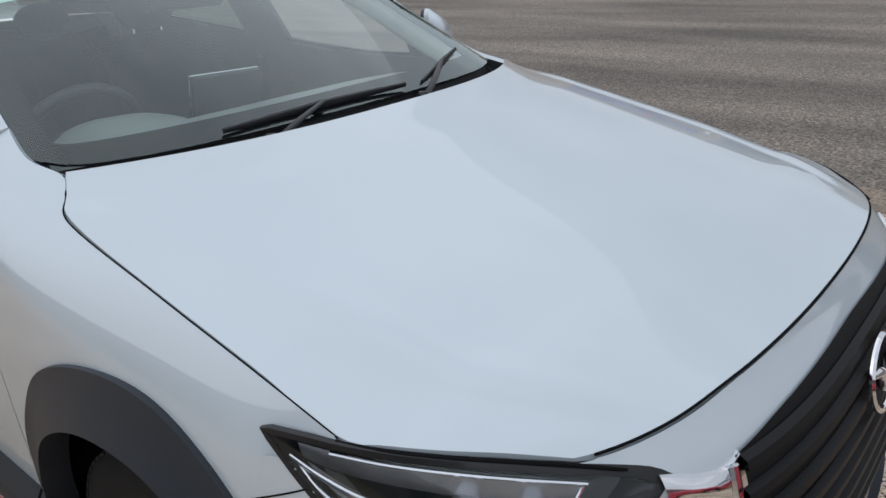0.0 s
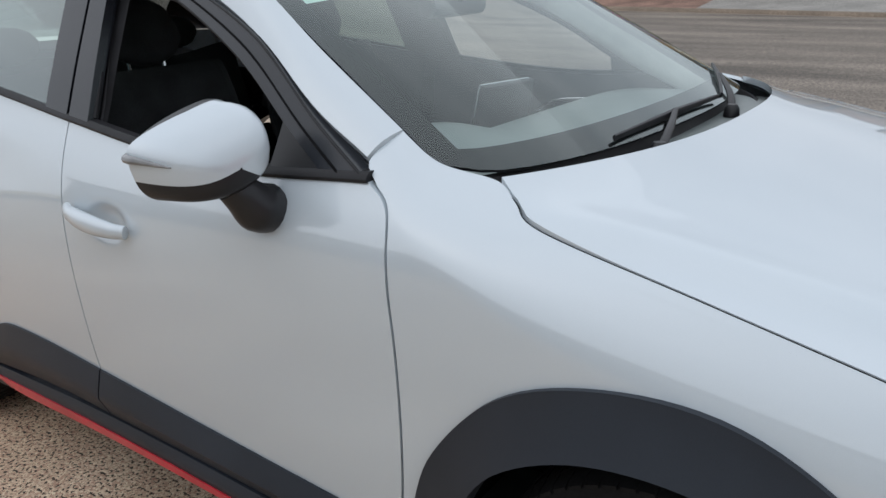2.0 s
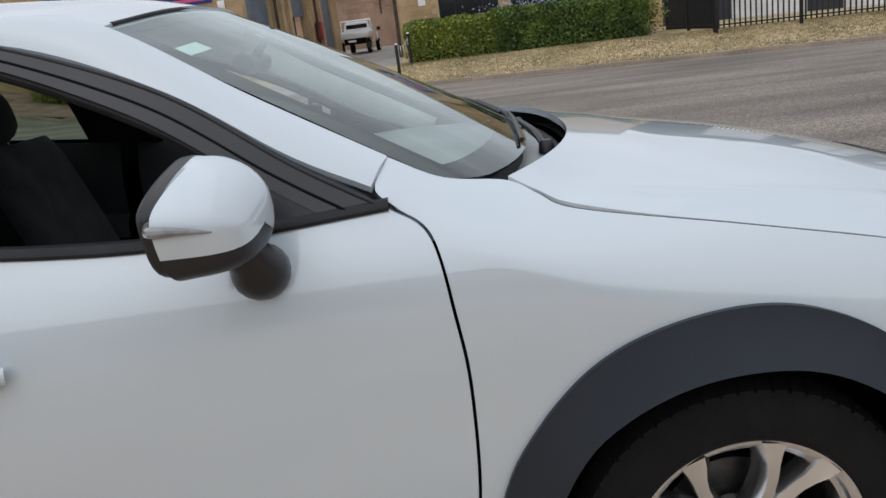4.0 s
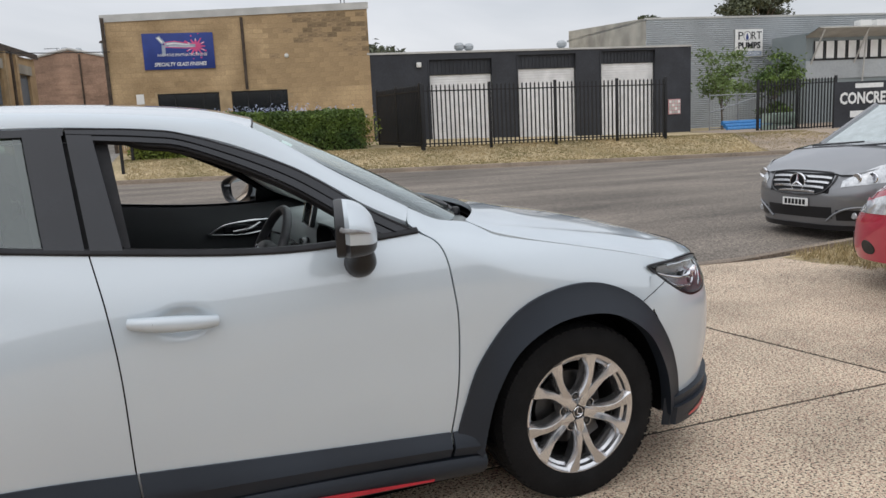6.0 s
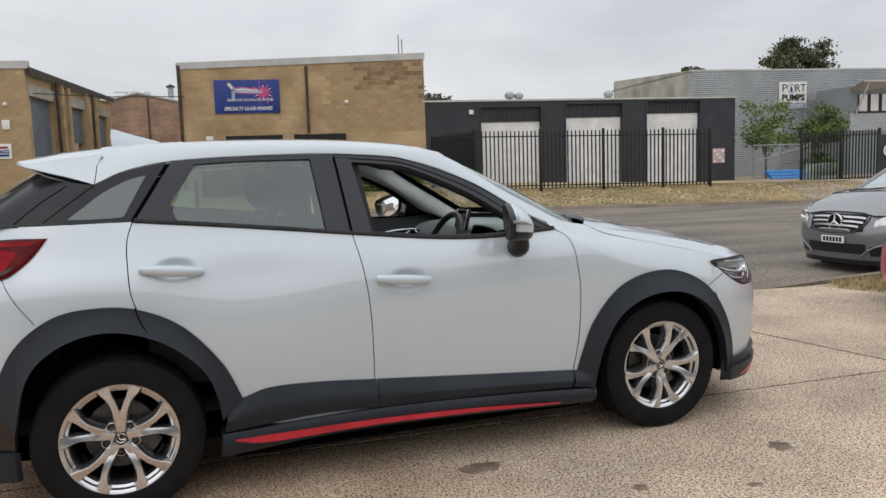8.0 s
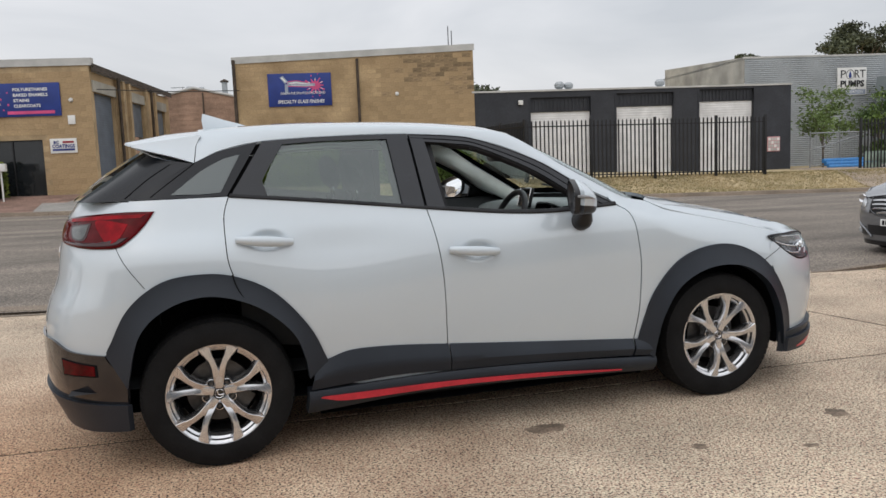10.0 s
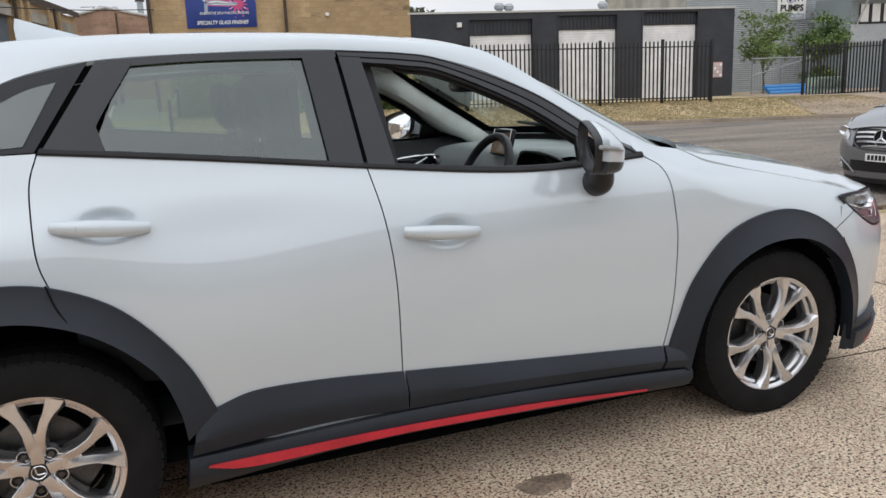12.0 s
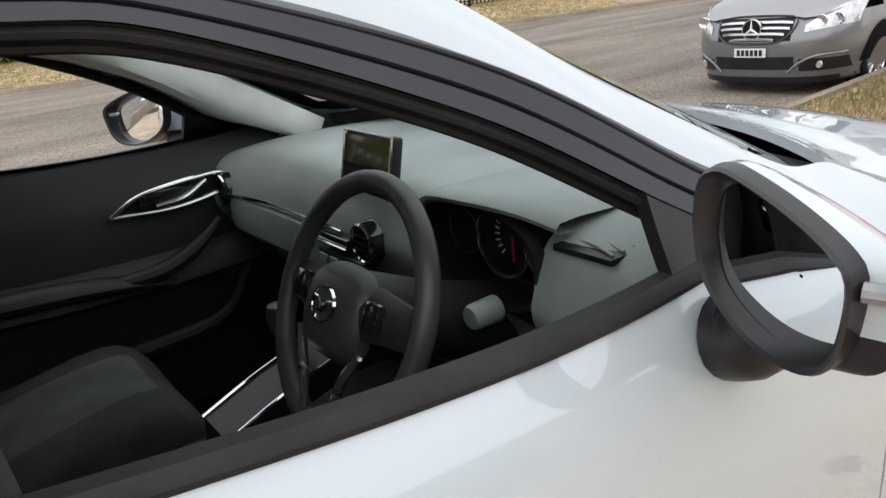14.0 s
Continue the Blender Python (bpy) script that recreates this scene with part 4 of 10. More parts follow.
for side, who in SIDES:
    up, dn = spline(RAIL, 60), lower_rail(60)
    rows = []
    for k in np.linspace(0, 1, 8):
        row = []
        for i in range(60):
            p = dn[i] + (up[i] - dn[i]) * k
            bulge = 0.007 * math.sin(math.pi * k)
            row.append((p[0], -(p[1] + bulge * 0.7), p[2] + bulge * 0.8))
        rows.append(row)
    sheet("side_frame", flip_side(rows, side), PAINT, car, "pale pearl pillar and roof rail", flange=(0, -side * 0.006, -0.012), flip=side > 0)
    # pale inner lining of pillar and rail, carried down to the dashboard
    tail = [dn[0] + (dn[0] - dn[1]) / np.linalg.norm(dn[0] - dn[1]) * d for d in (0.14, 0.07)], [up[0] + (up[0] - up[1]) / np.linalg.norm(up[0] - up[1]) * d for d in (0.14, 0.07)]
    dl, ul = np.vstack([tail[0], dn]), np.vstack([tail[1], up])
    rows = []
    for k, d in ((-0.62, 0.028), (-0.35, 0.042), (-0.05, 0.066), (0.22, 0.084), (0.48, 0.088), (0.75, 0.078), (1.0, 0.058), (1.22, 0.036)):
        rows.append([(p[0] - 0.25 * d * smoothstep(-0.1, 0.3, p[0]), -(p[1] - 0.68 * d), p[2] - 0.69 * d) for p in (dl[i] + (ul[i] - dl[i]) * k for i in range(62))])
    sheet("pillar_trim", flip_side(rows, side), HEADLINER, car, "pale grey inner pillar trim", flip=side < 0)
    # black frames of both door windows: an upper band, the pillars, the belt strips
    fr = dict(parent=None, side=side)
    fd, rd = doors[side]
    ft_top = [(-0.318, 1.446), (-0.1, 1.432), (0.039, 1.405), (0.322, 1.294), (0.544, 1.148), (0.690, 1.064)]
    ft_bot = [(-0.312, 1.412), (-0.10, 1.392), (0.031, 1.367), (0.284, 1.252), (0.482, 1.122), (0.60, 1.050)]
    flank("window_frame", ft_bot, ft_top, [ft_bot[0], ft_top[0]], [ft_bot[-1], ft_top[-1]], 40, 6, FRAME_BLACK, fd, side, out=0.004, label="black front window frame", inset=0, flange=0.03)
    for k_, o_ in ((0.42, 0.0045), (0.93, 0.0045)):
        bead = [(a_[0] + (b_[0] - a_[0]) * k_, a_[1] + (b_[1] - a_[1]) * k_) for a_, b_ in zip(ft_bot, ft_top)]
        tube("frame_bead", [tuple(p) for p in flip_side([(x, -half_width(x, z) - o_, z) for x, z in bead], side)], 0.0026, GAP if k_ < 0.5 else SEAL, fd, n=6, res=40)
    flank("pillar_cover", [(-0.285, 1.092), (-0.195, 1.088)], [(-0.318, 1.43), (-0.245, 1.425)], [(-0.285, 1.092), (-0.318, 1.43)], [(-0.195, 1.088), (-0.245, 1.425)], 6, 12, FRAME_BLACK, fd, side, out=0.007, label="satin black door pillar cover", flange=0.03)
    flank("mirror_base_panel", [(0.445, 1.045), (0.62, 1.05), (0.685, 1.057)], [(0.455, 1.142), (0.60, 1.09), (0.687, 1.062)], [(0.445, 1.045), (0.455, 1.142)], [(0.685, 1.057), (0.687, 1.062)], 12, 8, BLACK, fd, side, out=0.002, label="black sail panel", flange=0.02)
    flank("belt_strip", [(p[0], p[1] - 0.003) for p in BELT[3:]], [(p[0], p[1] + 0.016) for p in BELT[3:]], [(-0.288, 1.086), (-0.288, 1.105)], [(0.701, 1.052), (0.701, 1.071)], 30, 4, SEAL, fd, side, outfun=lambda u, v: 0.004 + 0.006 * math.sin(math.pi * v), label="black belt strip", inset=0, flange=0.02)
    rt_top = [(-1.020, 1.431), (-0.722, 1.445), (-0.322, 1.446)]
    rt_bot = [(-0.985, 1.412), (-0.722, 1.424), (-0.322, 1.424)]
    flank("window_frame", rt_bot, rt_top, [rt_bot[0], rt_top[0]], [rt_bot[-1], rt_top[-1]], 24, 4, FRAME_BLACK, rd, side, out=0.004, label="black rear window frame", inset=0, flange=0.03)
    flank("pillar_cover", [(-0.402, 1.104), (-0.294, 1.092)], [(-0.432, 1.428), (-0.326, 1.43)], [(-0.402, 1.104), (-0.432, 1.428)], [(-0.294, 1.092), (-0.326, 1.43)], 6, 12, FRAME_BLACK, rd, side, out=0.006, label="satin black door pillar cover", flange=0.03)
    flank("pillar_cover", [(-1.178, 1.192), (-1.012, 1.178)], [(-1.02, 1.428), (-0.918, 1.425)], [(-1.178, 1.192), (-1.02, 1.428)], [(-1.012, 1.178), (-1.026, 1.235), (-1.024, 1.265), (-0.918, 1.425)], 8, 12, FRAME_BLACK, rd, side, out=0.005, label="satin black rear window corner", flange=0.03)
    flank("belt_strip", [(p[0], p[1] - 0.003) for p in BELT[1:4]], [(p[0], p[1] + 0.014) for p in BELT[1:4]], [(-1.186, 1.186), (-1.178, 1.203)], [(-0.288, 1.086), (-0.288, 1.103)], 26, 4, SEAL, rd, side, outfun=lambda u, v: 0.004 + 0.006 * math.sin(math.pi * v), label="black belt strip", inset=0, flange=0.02)
    gl = flank("window_glass", [(-1.05, 1.184), (-0.70, 1.148), (-0.405, 1.112)], [(-0.94, 1.42), (-0.70, 1.428), (-0.434, 1.428)], [(-1.05, 1.184), (-0.94, 1.42)], [(-0.405, 1.112), (-0.434, 1.428)], 18, 10, TINT_GLASS, rd, side, out=-0.004, label="tinted rear door glass", inset=0, flange=0.004)
    gl.visible_shadow = False
    # black rear pillar with its small fixed pane, running round to the back glass
    flank("rear_pillar", [(-1.606, 1.192), (-1.4, 1.192), (-1.19, 1.193)], [(-1.33, 1.342), (-1.209, 1.392), (-1.035, 1.43)], [(-1.606, 1.192), (-1.33, 1.342)], [(-1.19, 1.193), (-1.035, 1.43)], 20, 12, PILLAR_BLACK, car, side, out=0.001, label="black rear pillar", flange=0.02)
    qg = flank("quarter_glass", [(-1.43, 1.208), (-1.30, 1.206), (-1.215, 1.21)], [(-1.30, 1.305), (-1.20, 1.355), (-1.12, 1.375)], [(-1.43, 1.208), (-1.30, 1.305)], [(-1.215, 1.21), (-1.12, 1.375)], 14, 8, DARK_GLASS, car, side, out=0.0045, label="dark rear quarter pane", flange=0.002)
    qg.visible_shadow = False
    rows = [[(x + (1.44 - z) * 0.1, -(half_width(x, z) - 0.034), z) for x in np.linspace(-0.46, -0.21, 5)] for z in np.linspace(1.0, 1.445, 8)]
    gap = [[(x + (1.43 - z) * -0.5, -(half_width(x, z) - 0.026), z) for x in np.linspace(-1.14, -0.96, 4)] for z in np.linspace(1.15, 1.435, 8)]
    sheet("rear_door_post", flip_side(gap, side), GAP, car, flip=side > 0)
    sheet("middle_pillar", flip_side(rows, side), SEAL, car, "black middle pillar", flip=side > 0)
    # seam between rear corner, back glass and spoiler end
    rows = []
    for k in np.linspace(0, 1, 14):
        a = np.array([-1.606, -half_width(-1.606, 1.19), 1.19]) * (1 - k) + np.array([-1.33, -half_width(-1.33, 1.342), 1.342]) * k
        b = np.array([-1.83, -0.58, 1.19]) * (1 - k) + np.array([-1.53, -0.50, 1.40]) * k
        rows.append([a + (b - a) * t + np.array([-0.05, -0.02, 0.0]) * math.sin(math.pi * t) for t in np.linspace(0, 1, 9)])
    sheet("back_pillar", flip_side(rows, side), PILLAR_BLACK, car, "black pillar beside the back glass", flip=side > 0)

# windscreen with black edge band, back glass, spoiler, fin
def screen_grid(nu, nv, inset=0.0):
    base = spline([(0.795, -0.726, 1.078), (0.893, -0.655, 1.064), (0.990, -0.42, 1.068), (1.028, 0, 1.072), (0.990, 0.42, 1.068), (0.893, 0.655, 1.064), (0.795, 0.726, 1.078)], nu)
    top = spline([(0.227, -0.618, 1.414), (0.275, -0.33, 1.446), (0.292, 0, 1.457), (0.275, 0.33, 1.446), (0.227, 0.618, 1.414)], nu)
    rows = []
    for k in np.linspace(inset, 1 - inset, nv):
        row = []
        for i in range(nu):
            u = i / (nu - 1)
            j = inset + (1 - 2 * inset) * u
            b = np.array([np.interp(j, np.linspace(0, 1, nu), base[:, c]) for c in range(3)])
            t = np.array([np.interp(j, np.linspace(0, 1, nu), top[:, c]) for c in range(3)])
            p = b + (t - b) * k
            p += np.array([0.005, 0, 0.008]) * math.sin(math.pi * k) * (1 - abs(2 * j - 1) ** 4)
            row.append(p)
        rows.append(row)
    return np.array(rows)


FRIT = material("black_ceramic_print", (0.008, 0.008, 0.009), rough=0.9, var=0.1, scale=5, fine=0.04, spec=0.05)
sg = screen_grid(41, 22)
ws = sheet("windscreen", sg, SCREEN_GLASS, car, "clear windscreen with black edge band", flip=True)
ws.visible_shadow = False
tube("screen_seal", [tuple(p + np.array([-0.003, 0, 0.003])) for p in sg[-1][1:-1]], 0.0045, SEAL, ws, "black upper screen seal", n=8, res=60)
off = np.array([0.003, 0, 0.005])
for name, rows in (("screen_band", sg[0:3] - off), ("screen_band", sg[-2:] - off), ("screen_band", sg[:, 0:3] - off), ("screen_band", sg[:, -3:] - off)):
    sheet(name, rows, FRIT, ws, "black ceramic edge band", flip=True)
back = coons([(-1.84, -0.60, 1.19), (-1.90, 0, 1.20), (-1.84, 0.60, 1.19)], [(-1.53, -0.52, 1.405), (-1.56, 0, 1.43), (-1.53, 0.52, 1.405)], [(-1.84, -0.60, 1.19), (-1.70, -0.57, 1.30), (-1.53, -0.52, 1.405)], [(-1.84, 0.60, 1.19), (-1.70, 0.57, 1.30), (-1.53, 0.52, 1.405)], 20, 8)
sheet("back_glass", back, DARK_GLASS, car, "dark back window glass", flip=False).visible_shadow = False
rows = []
for y in np.linspace(-1, 1, 31):
    a = abs(y)
    drop = 0.012 * a**2 + 0.10 * max(0, a - 0.86) ** 1.2
    tip = -1.65 + 0.05 * a**2 + 0.30 * max(0, a - 0.9)
    yy = y * 0.60
    prof = [(-1.285, 1.511 - 0.032 * a**2 - drop), (-1.45, 1.498 - 0.03 * a**2 - drop), (tip, 1.462 - 0.008 * a - drop), (tip - 0.004, 1.452 - 0.008 * a - drop), (tip + 0.02, 1.442 - 0.01 * a - drop), (-1.50, 1.425 - 0.02 * a - drop), (-1.33, 1.40 - 0.05 * a - drop)]
    rows.append([(x, yy, z) for x, z in prof])
sheet("roof_spoiler", rows, PAINT, car, "pale pearl roof spoiler", flange=(0.0, 0, -0.004), flip=True, sharp=50)
for side, who in SIDES:
    rows = [[(-1.285, -0.599, 1.4700), (-1.40, -0.5995, 1.4565), (-1.50, -0.5995, 1.4445), (-1.588, -0.5995, 1.4325)], [(-1.31, -0.62, 1.42), (-1.41, -0.622, 1.405), (-1.50, -0.616, 1.412), (-1.583, -0.602, 1.425)], [(-1.322, -0.665, 1.345), (-1.36, -0.655, 1.358), (-1.42, -0.645, 1.378), (-1.5, -0.63, 1.40)]]
    sheet("spoiler_end", flip_side(rows, side), PAINT, car, "pale pearl spoiler end", flange=(0, -side * 0.01, -0.004), flip=side < 0, sharp=60)
fin = []
for k, (x, z, hw) in enumerate(((-1.05, 1.535, 0.002), (-1.10, 1.55, 0.012), (-1.16, 1.567, 0.018), (-1.22, 1.587, 0.018), (-1.26, 1.60, 0.012), (-1.272, 1.602, 0.004))):
    base = 1.515
    fin.append([(x + 0.0, -0.033 + 0.002 * k, base), (x - 0.005, -hw, (z + base) / 2 + 0.01), (x, -hw * 0.3, z), (x, hw * 0.3, z), (x - 0.005, hw, (z + base) / 2 + 0.01), (x, 0.033 - 0.002 * k, base)])
sheet("shark_fin", fin, PAINT, car, "pale pearl shark-fin aerial", flange=(0, 0, -0.002), flip=True)

# cowl and wipers
rows = []
for t, drop in ((0.0, 0.0), (0.12, 0.006), (0.22, 0.050), (0.58, 0.062), (0.68, 0.030), (0.82, 0.034), (0.96, 0.075), (1.1, 0.085)):
    row = []
    for v in np.linspace(-1, 1, 61):
        bx = 1.126 - 0.21 * abs(v) ** 2.6
        gx = 0.985 - 0.15 * abs(v) ** 3.0
        z0 = 1.078 - 0.014 * abs(v) ** 3
        row.append((gx + (bx + 0.012 - gx) * t, v * (0.715 - 0.01 * t), z0 - 0.012 - drop * (1 - 0.5 * abs(v) ** 4) - 0.006 * t))
    rows.append(row)
sheet("cowl", rows, COWL, car, "black cowl panel below the windscreen", flip=True)
for k in range(14):
    y = -0.30 + 0.06 * k
    box("cowl_slot", (1.030, y, 0.995), (1.075, y + 0.02, 1.007), GAP, car)


def wiper(tip_a, tip_b, pivot, elbow):
    w = tube("wiper", [tip_a, tuple((np.array(tip_a) + np.array(tip_b)) / 2 + np.array([0.004, 0, 0.004])), tip_b], [0.004, 0.007, 0.004], BLACK, car, "black windscreen wiper", n=8, res=14, flat=1.5)
    mid = (np.array(tip_a) + np.array(tip_b)) / 2 + np.array([0.008, 0, 0.013])
    tube("wiper_arm", [pivot, elbow, tuple(mid)], [0.011, 0.009, 0.006], BLACK, w, "black wiper arm", n=10, res=18, flat=0.6)
    lathe("wiper_pivot", [(0.0001, 0.03), (0.012, 0.03), (0.018, 0.02), (0.02, 0.0)], BLACK, w, n=16, axis="z", m=Matrix.Translation(Vector(pivot) - Vector((0, 0, 0.008))))


wiper((0.986, -0.403, 1.083), (1.018, 0.133, 1.090), (1.050, -0.33, 1.045), (1.036, -0.235, 1.078))
wiper((1.004, 0.215, 1.082), (0.884, 0.510, 1.122), (1.045, 0.17, 1.045), (1.015, 0.25, 1.080))


# ---------------------------------------------------------------- wheels
def tyre_profile():
    return [(0.215, 0.085), (0.224, 0.100), (0.240, 0.107), (0.268, 0.109), (0.300, 0.105), (0.318, 0.096), (0.327, 0.082), (0.331, 0.06), (0.332, 0.0), (0.331, -0.06), (0.327, -0.082), (0.318, -0.096), (0.30, -0.105), (0.240, -0.107), (0.215, -0.085)]


def build_wheel(name, parent):
    """Wheel about the origin; its outer face looks along -y."""
    w = new(name)
    w.parent = parent
    w["label"] = "silver ten-spoke alloy wheel with black tyre"
    t = lathe("tyre", [(r, -h) for r, h in tyre_profile()], RUBBER, w, "black road tyre", n=96, sharp=25)
    # tread blocks
    for row, (y0, y1) in enumerate(((-0.098, -0.062), (-0.052, -0.012), (0.012, 0.052), (0.062, 0.098))):
        verts, faces = [], []
        for k in range(64):
            a0, a1 = 2 * math.pi * (k + 0.08) / 64, 2 * math.pi * (k + 0.86) / 64
            b = len(verts)
            for y, rr in ((y0, 0.3205 if row == 0 else 0.3305), (y1, 0.3205 if row == 3 else 0.3305)):
                for a in (a0, a1):
                    for r in (rr - 0.004, rr + 0.003):
                        s = a + (0.02 if row % 2 else -0.02) * (y - y0) / 0.04
                        verts.append((r * math.cos(s), y, r * math.sin(s)))
            faces += [(b + 1, b + 3, b + 7, b + 5), (b, b + 1, b + 5, b + 4), (b + 2, b + 6, b + 7, b + 3), (b, b + 2, b + 3, b + 1), (b + 4, b + 5, b + 7, b + 6)]
        mesh_object("tread", verts, faces, RUBBER, t, smooth=False)["kind"] = "stuff"
    rim = lathe("rim", [(0.205, 0.095), (0.197, 0.05), (0.192, 0.0), (0.199, -0.05), (0.212, -0.082), (0.222, -0.094), (0.2265, -0.099), (0.2255, -0.103), (0.2205, -0.102), (0.210, -0.094), (0.206, -0.080), (0.196, -0.074), (0.190, -0.060), (0.186, -0.03)], ALLOY, w, "silver alloy rim", n=72)
    lathe("rim_barrel", [(0.184, 0.09), (0.182, 0.0), (0.196, -0.06)], STEEL, w, n=48)
    lathe("hub", [(0.0001, -0.070), (0.03, -0.070), (0.036, -0.073), (0.052, -0.066), (0.062, -0.056), (0.066, -0.045), (0.066, -0.02)], ALLOY, w, n=40)
    for k in range(5):
        c = math.radians(90 + 72 * k + 36)
        for q in (-1, 1):
            # spoke as a faceted bar: close beside its twin, then bending away to a broad foot on the rim
            st = [(0.030, 0.36, -0.068, 0.012), (0.060, 0.225, -0.080, 0.0165), (0.090, 0.180, -0.089, 0.0170), (0.120, 0.172, -0.093, 0.0170), (0.150, 0.200, -0.096, 0.0172), (0.176, 0.248, -0.098, 0.0200), (0.198, 0.288, -0.0990, 0.0275), (0.221, 0.305, -0.1000, 0.0345)]
            rows = []
            for r, a, y, hw in st:
                a = c + q * a
                e, f_ = np.array([math.cos(a), 0, math.sin(a)]), np.array([-math.sin(a), 0, math.cos(a)]) * q
                p = e * r + np.array([0, y, 0])
                ridge = 0.010 * smoothstep(0.03, 0.10, r)
                prof = ((-1.0, 0.05), (-1.0, 0.007), (-0.88, 0.0), (-0.35, -ridge * 0.35), (0.42, -ridge * 0.6), (0.50, -ridge * 0.5), (0.92, 0.010), (1.0, 0.016), (1.0, 0.05))
                rows.append([tuple(p + f_ * hw * o + np.array([0, d, 0])) for o, d in prof])
            sheet("spoke", rows, ALLOY, rim, sharp=22)
        pts = [(0.030, -0.60), (0.062, -0.25), (0.095, -0.15), (0.122, -0.12), (0.116, 0.0), (0.122, 0.12), (0.095, 0.15), (0.062, 0.25), (0.030, 0.60)]
        plate("spoke_web", [(r * math.cos(c + a), r * math.sin(c + a)) for r, a in pts], 0.018, ALLOY, rim, m=Matrix(((1, 0, 0, 0), (0, 0, 1, -0.0865), (0, 1, 0, 0), (0, 0, 0, 1))), bevel=0.003)
        a = math.radians(90 + 72 * k)
        at = Matrix.Translation((0.057 * math.cos(a), 0, 0.057 * math.sin(a)))
        lathe("nut_seat", [(0.0135, -0.066), (0.0165, -0.078), (0.0195, -0.077), (0.0215, -0.05)], ALLOY, rim, n=18, m=at)
        lathe("wheel_nut", [(0.0001, -0.079), (0.007, -0.079), (0.0095, -0.075), (0.0095, -0.060), (0.0125, -0.060)], STEEL, w, n=12, m=at)
    cap = lathe("centre_cap", [(0.0001, -0.082), (0.024, -0.082), (0.028, -0.079), (0.029, -0.074)], GLOSS_BLACK, w, "black centre cap with chrome ring", n=28)
    lathe("cap_ring", [(0.0175, -0.083), (0.019, -0.0845), (0.0205, -0.083)], CHROME, cap, n=24)
    tube("cap_wing", [(-0.015, -0.0835, 0.006), (0, -0.0835, -0.006), (0.015, -0.0835, 0.006)], 0.0022, CHROME, cap, n=6, res=9)
    lathe("brake_disc", [(0.05, 0.012), (0.14, 0.012), (0.14, -0.01), (0.05, -0.01), (0.05, -0.03)], STEEL, w, "brake disc", n=40)
    lathe("wheel_backing", [(0.0001, 0.055), (0.180, 0.055)], GAP, w, n=32)
    box("brake_caliper", (0.06, -0.032, -0.05), (0.15, 0.04, 0.07), STEEL, w, bevel=0.012)
    return w


base_wheel = build_wheel("wheel", car)
base_wheel.matrix_local = pose(1.285, -0.757, 0.328, 0, 65, 0)
for x, y, turn, spin in ((-1.285, -0.757, 0, 38), (1.285, 0.757, 180, 20), (-1.285, 0.757, 180, 61)):
    copy_thing(base_wheel, pose(x, y, 0.328, 0, spin, turn))
for x in (1.285, -1.285):
    tube("axle", [(x, -0.75, 0.328), (x, 0.75, 0.328)], 0.04, GAP, car, n=8)
floor_rows = [[(x, y, 0.165 if abs(x) < 0.85 else 0.26) for y in np.linspace(-0.8, 0.8, 5) * (0.5 if abs(x) > 1.8 else 0.93 if abs(x) > 1 else 1.0)] for x in (-1.90, -1.7, -0.86, -0.84, 0.84, 0.86, 1.65, 1.98)]
sheet("underbody", floor_rows, GAP, car, "dark underbody")


# ---------------------------------------------------------------- door mirrors
MIRROR_RIM = [(0.868, 1.135), (0.873, 1.170), (0.886, 1.188), (0.908, 1.196), (0.935, 1.193), (0.985, 1.180), (1.03, 1.164), (1.062, 1.148), (1.076, 1.132), (1.075, 1.10), (1.062, 1.058), (1.035, 1.036), (0.99, 1.032), (0.945, 1.042), (0.90, 1.067), (0.877, 1.095), (0.868, 1.135)]


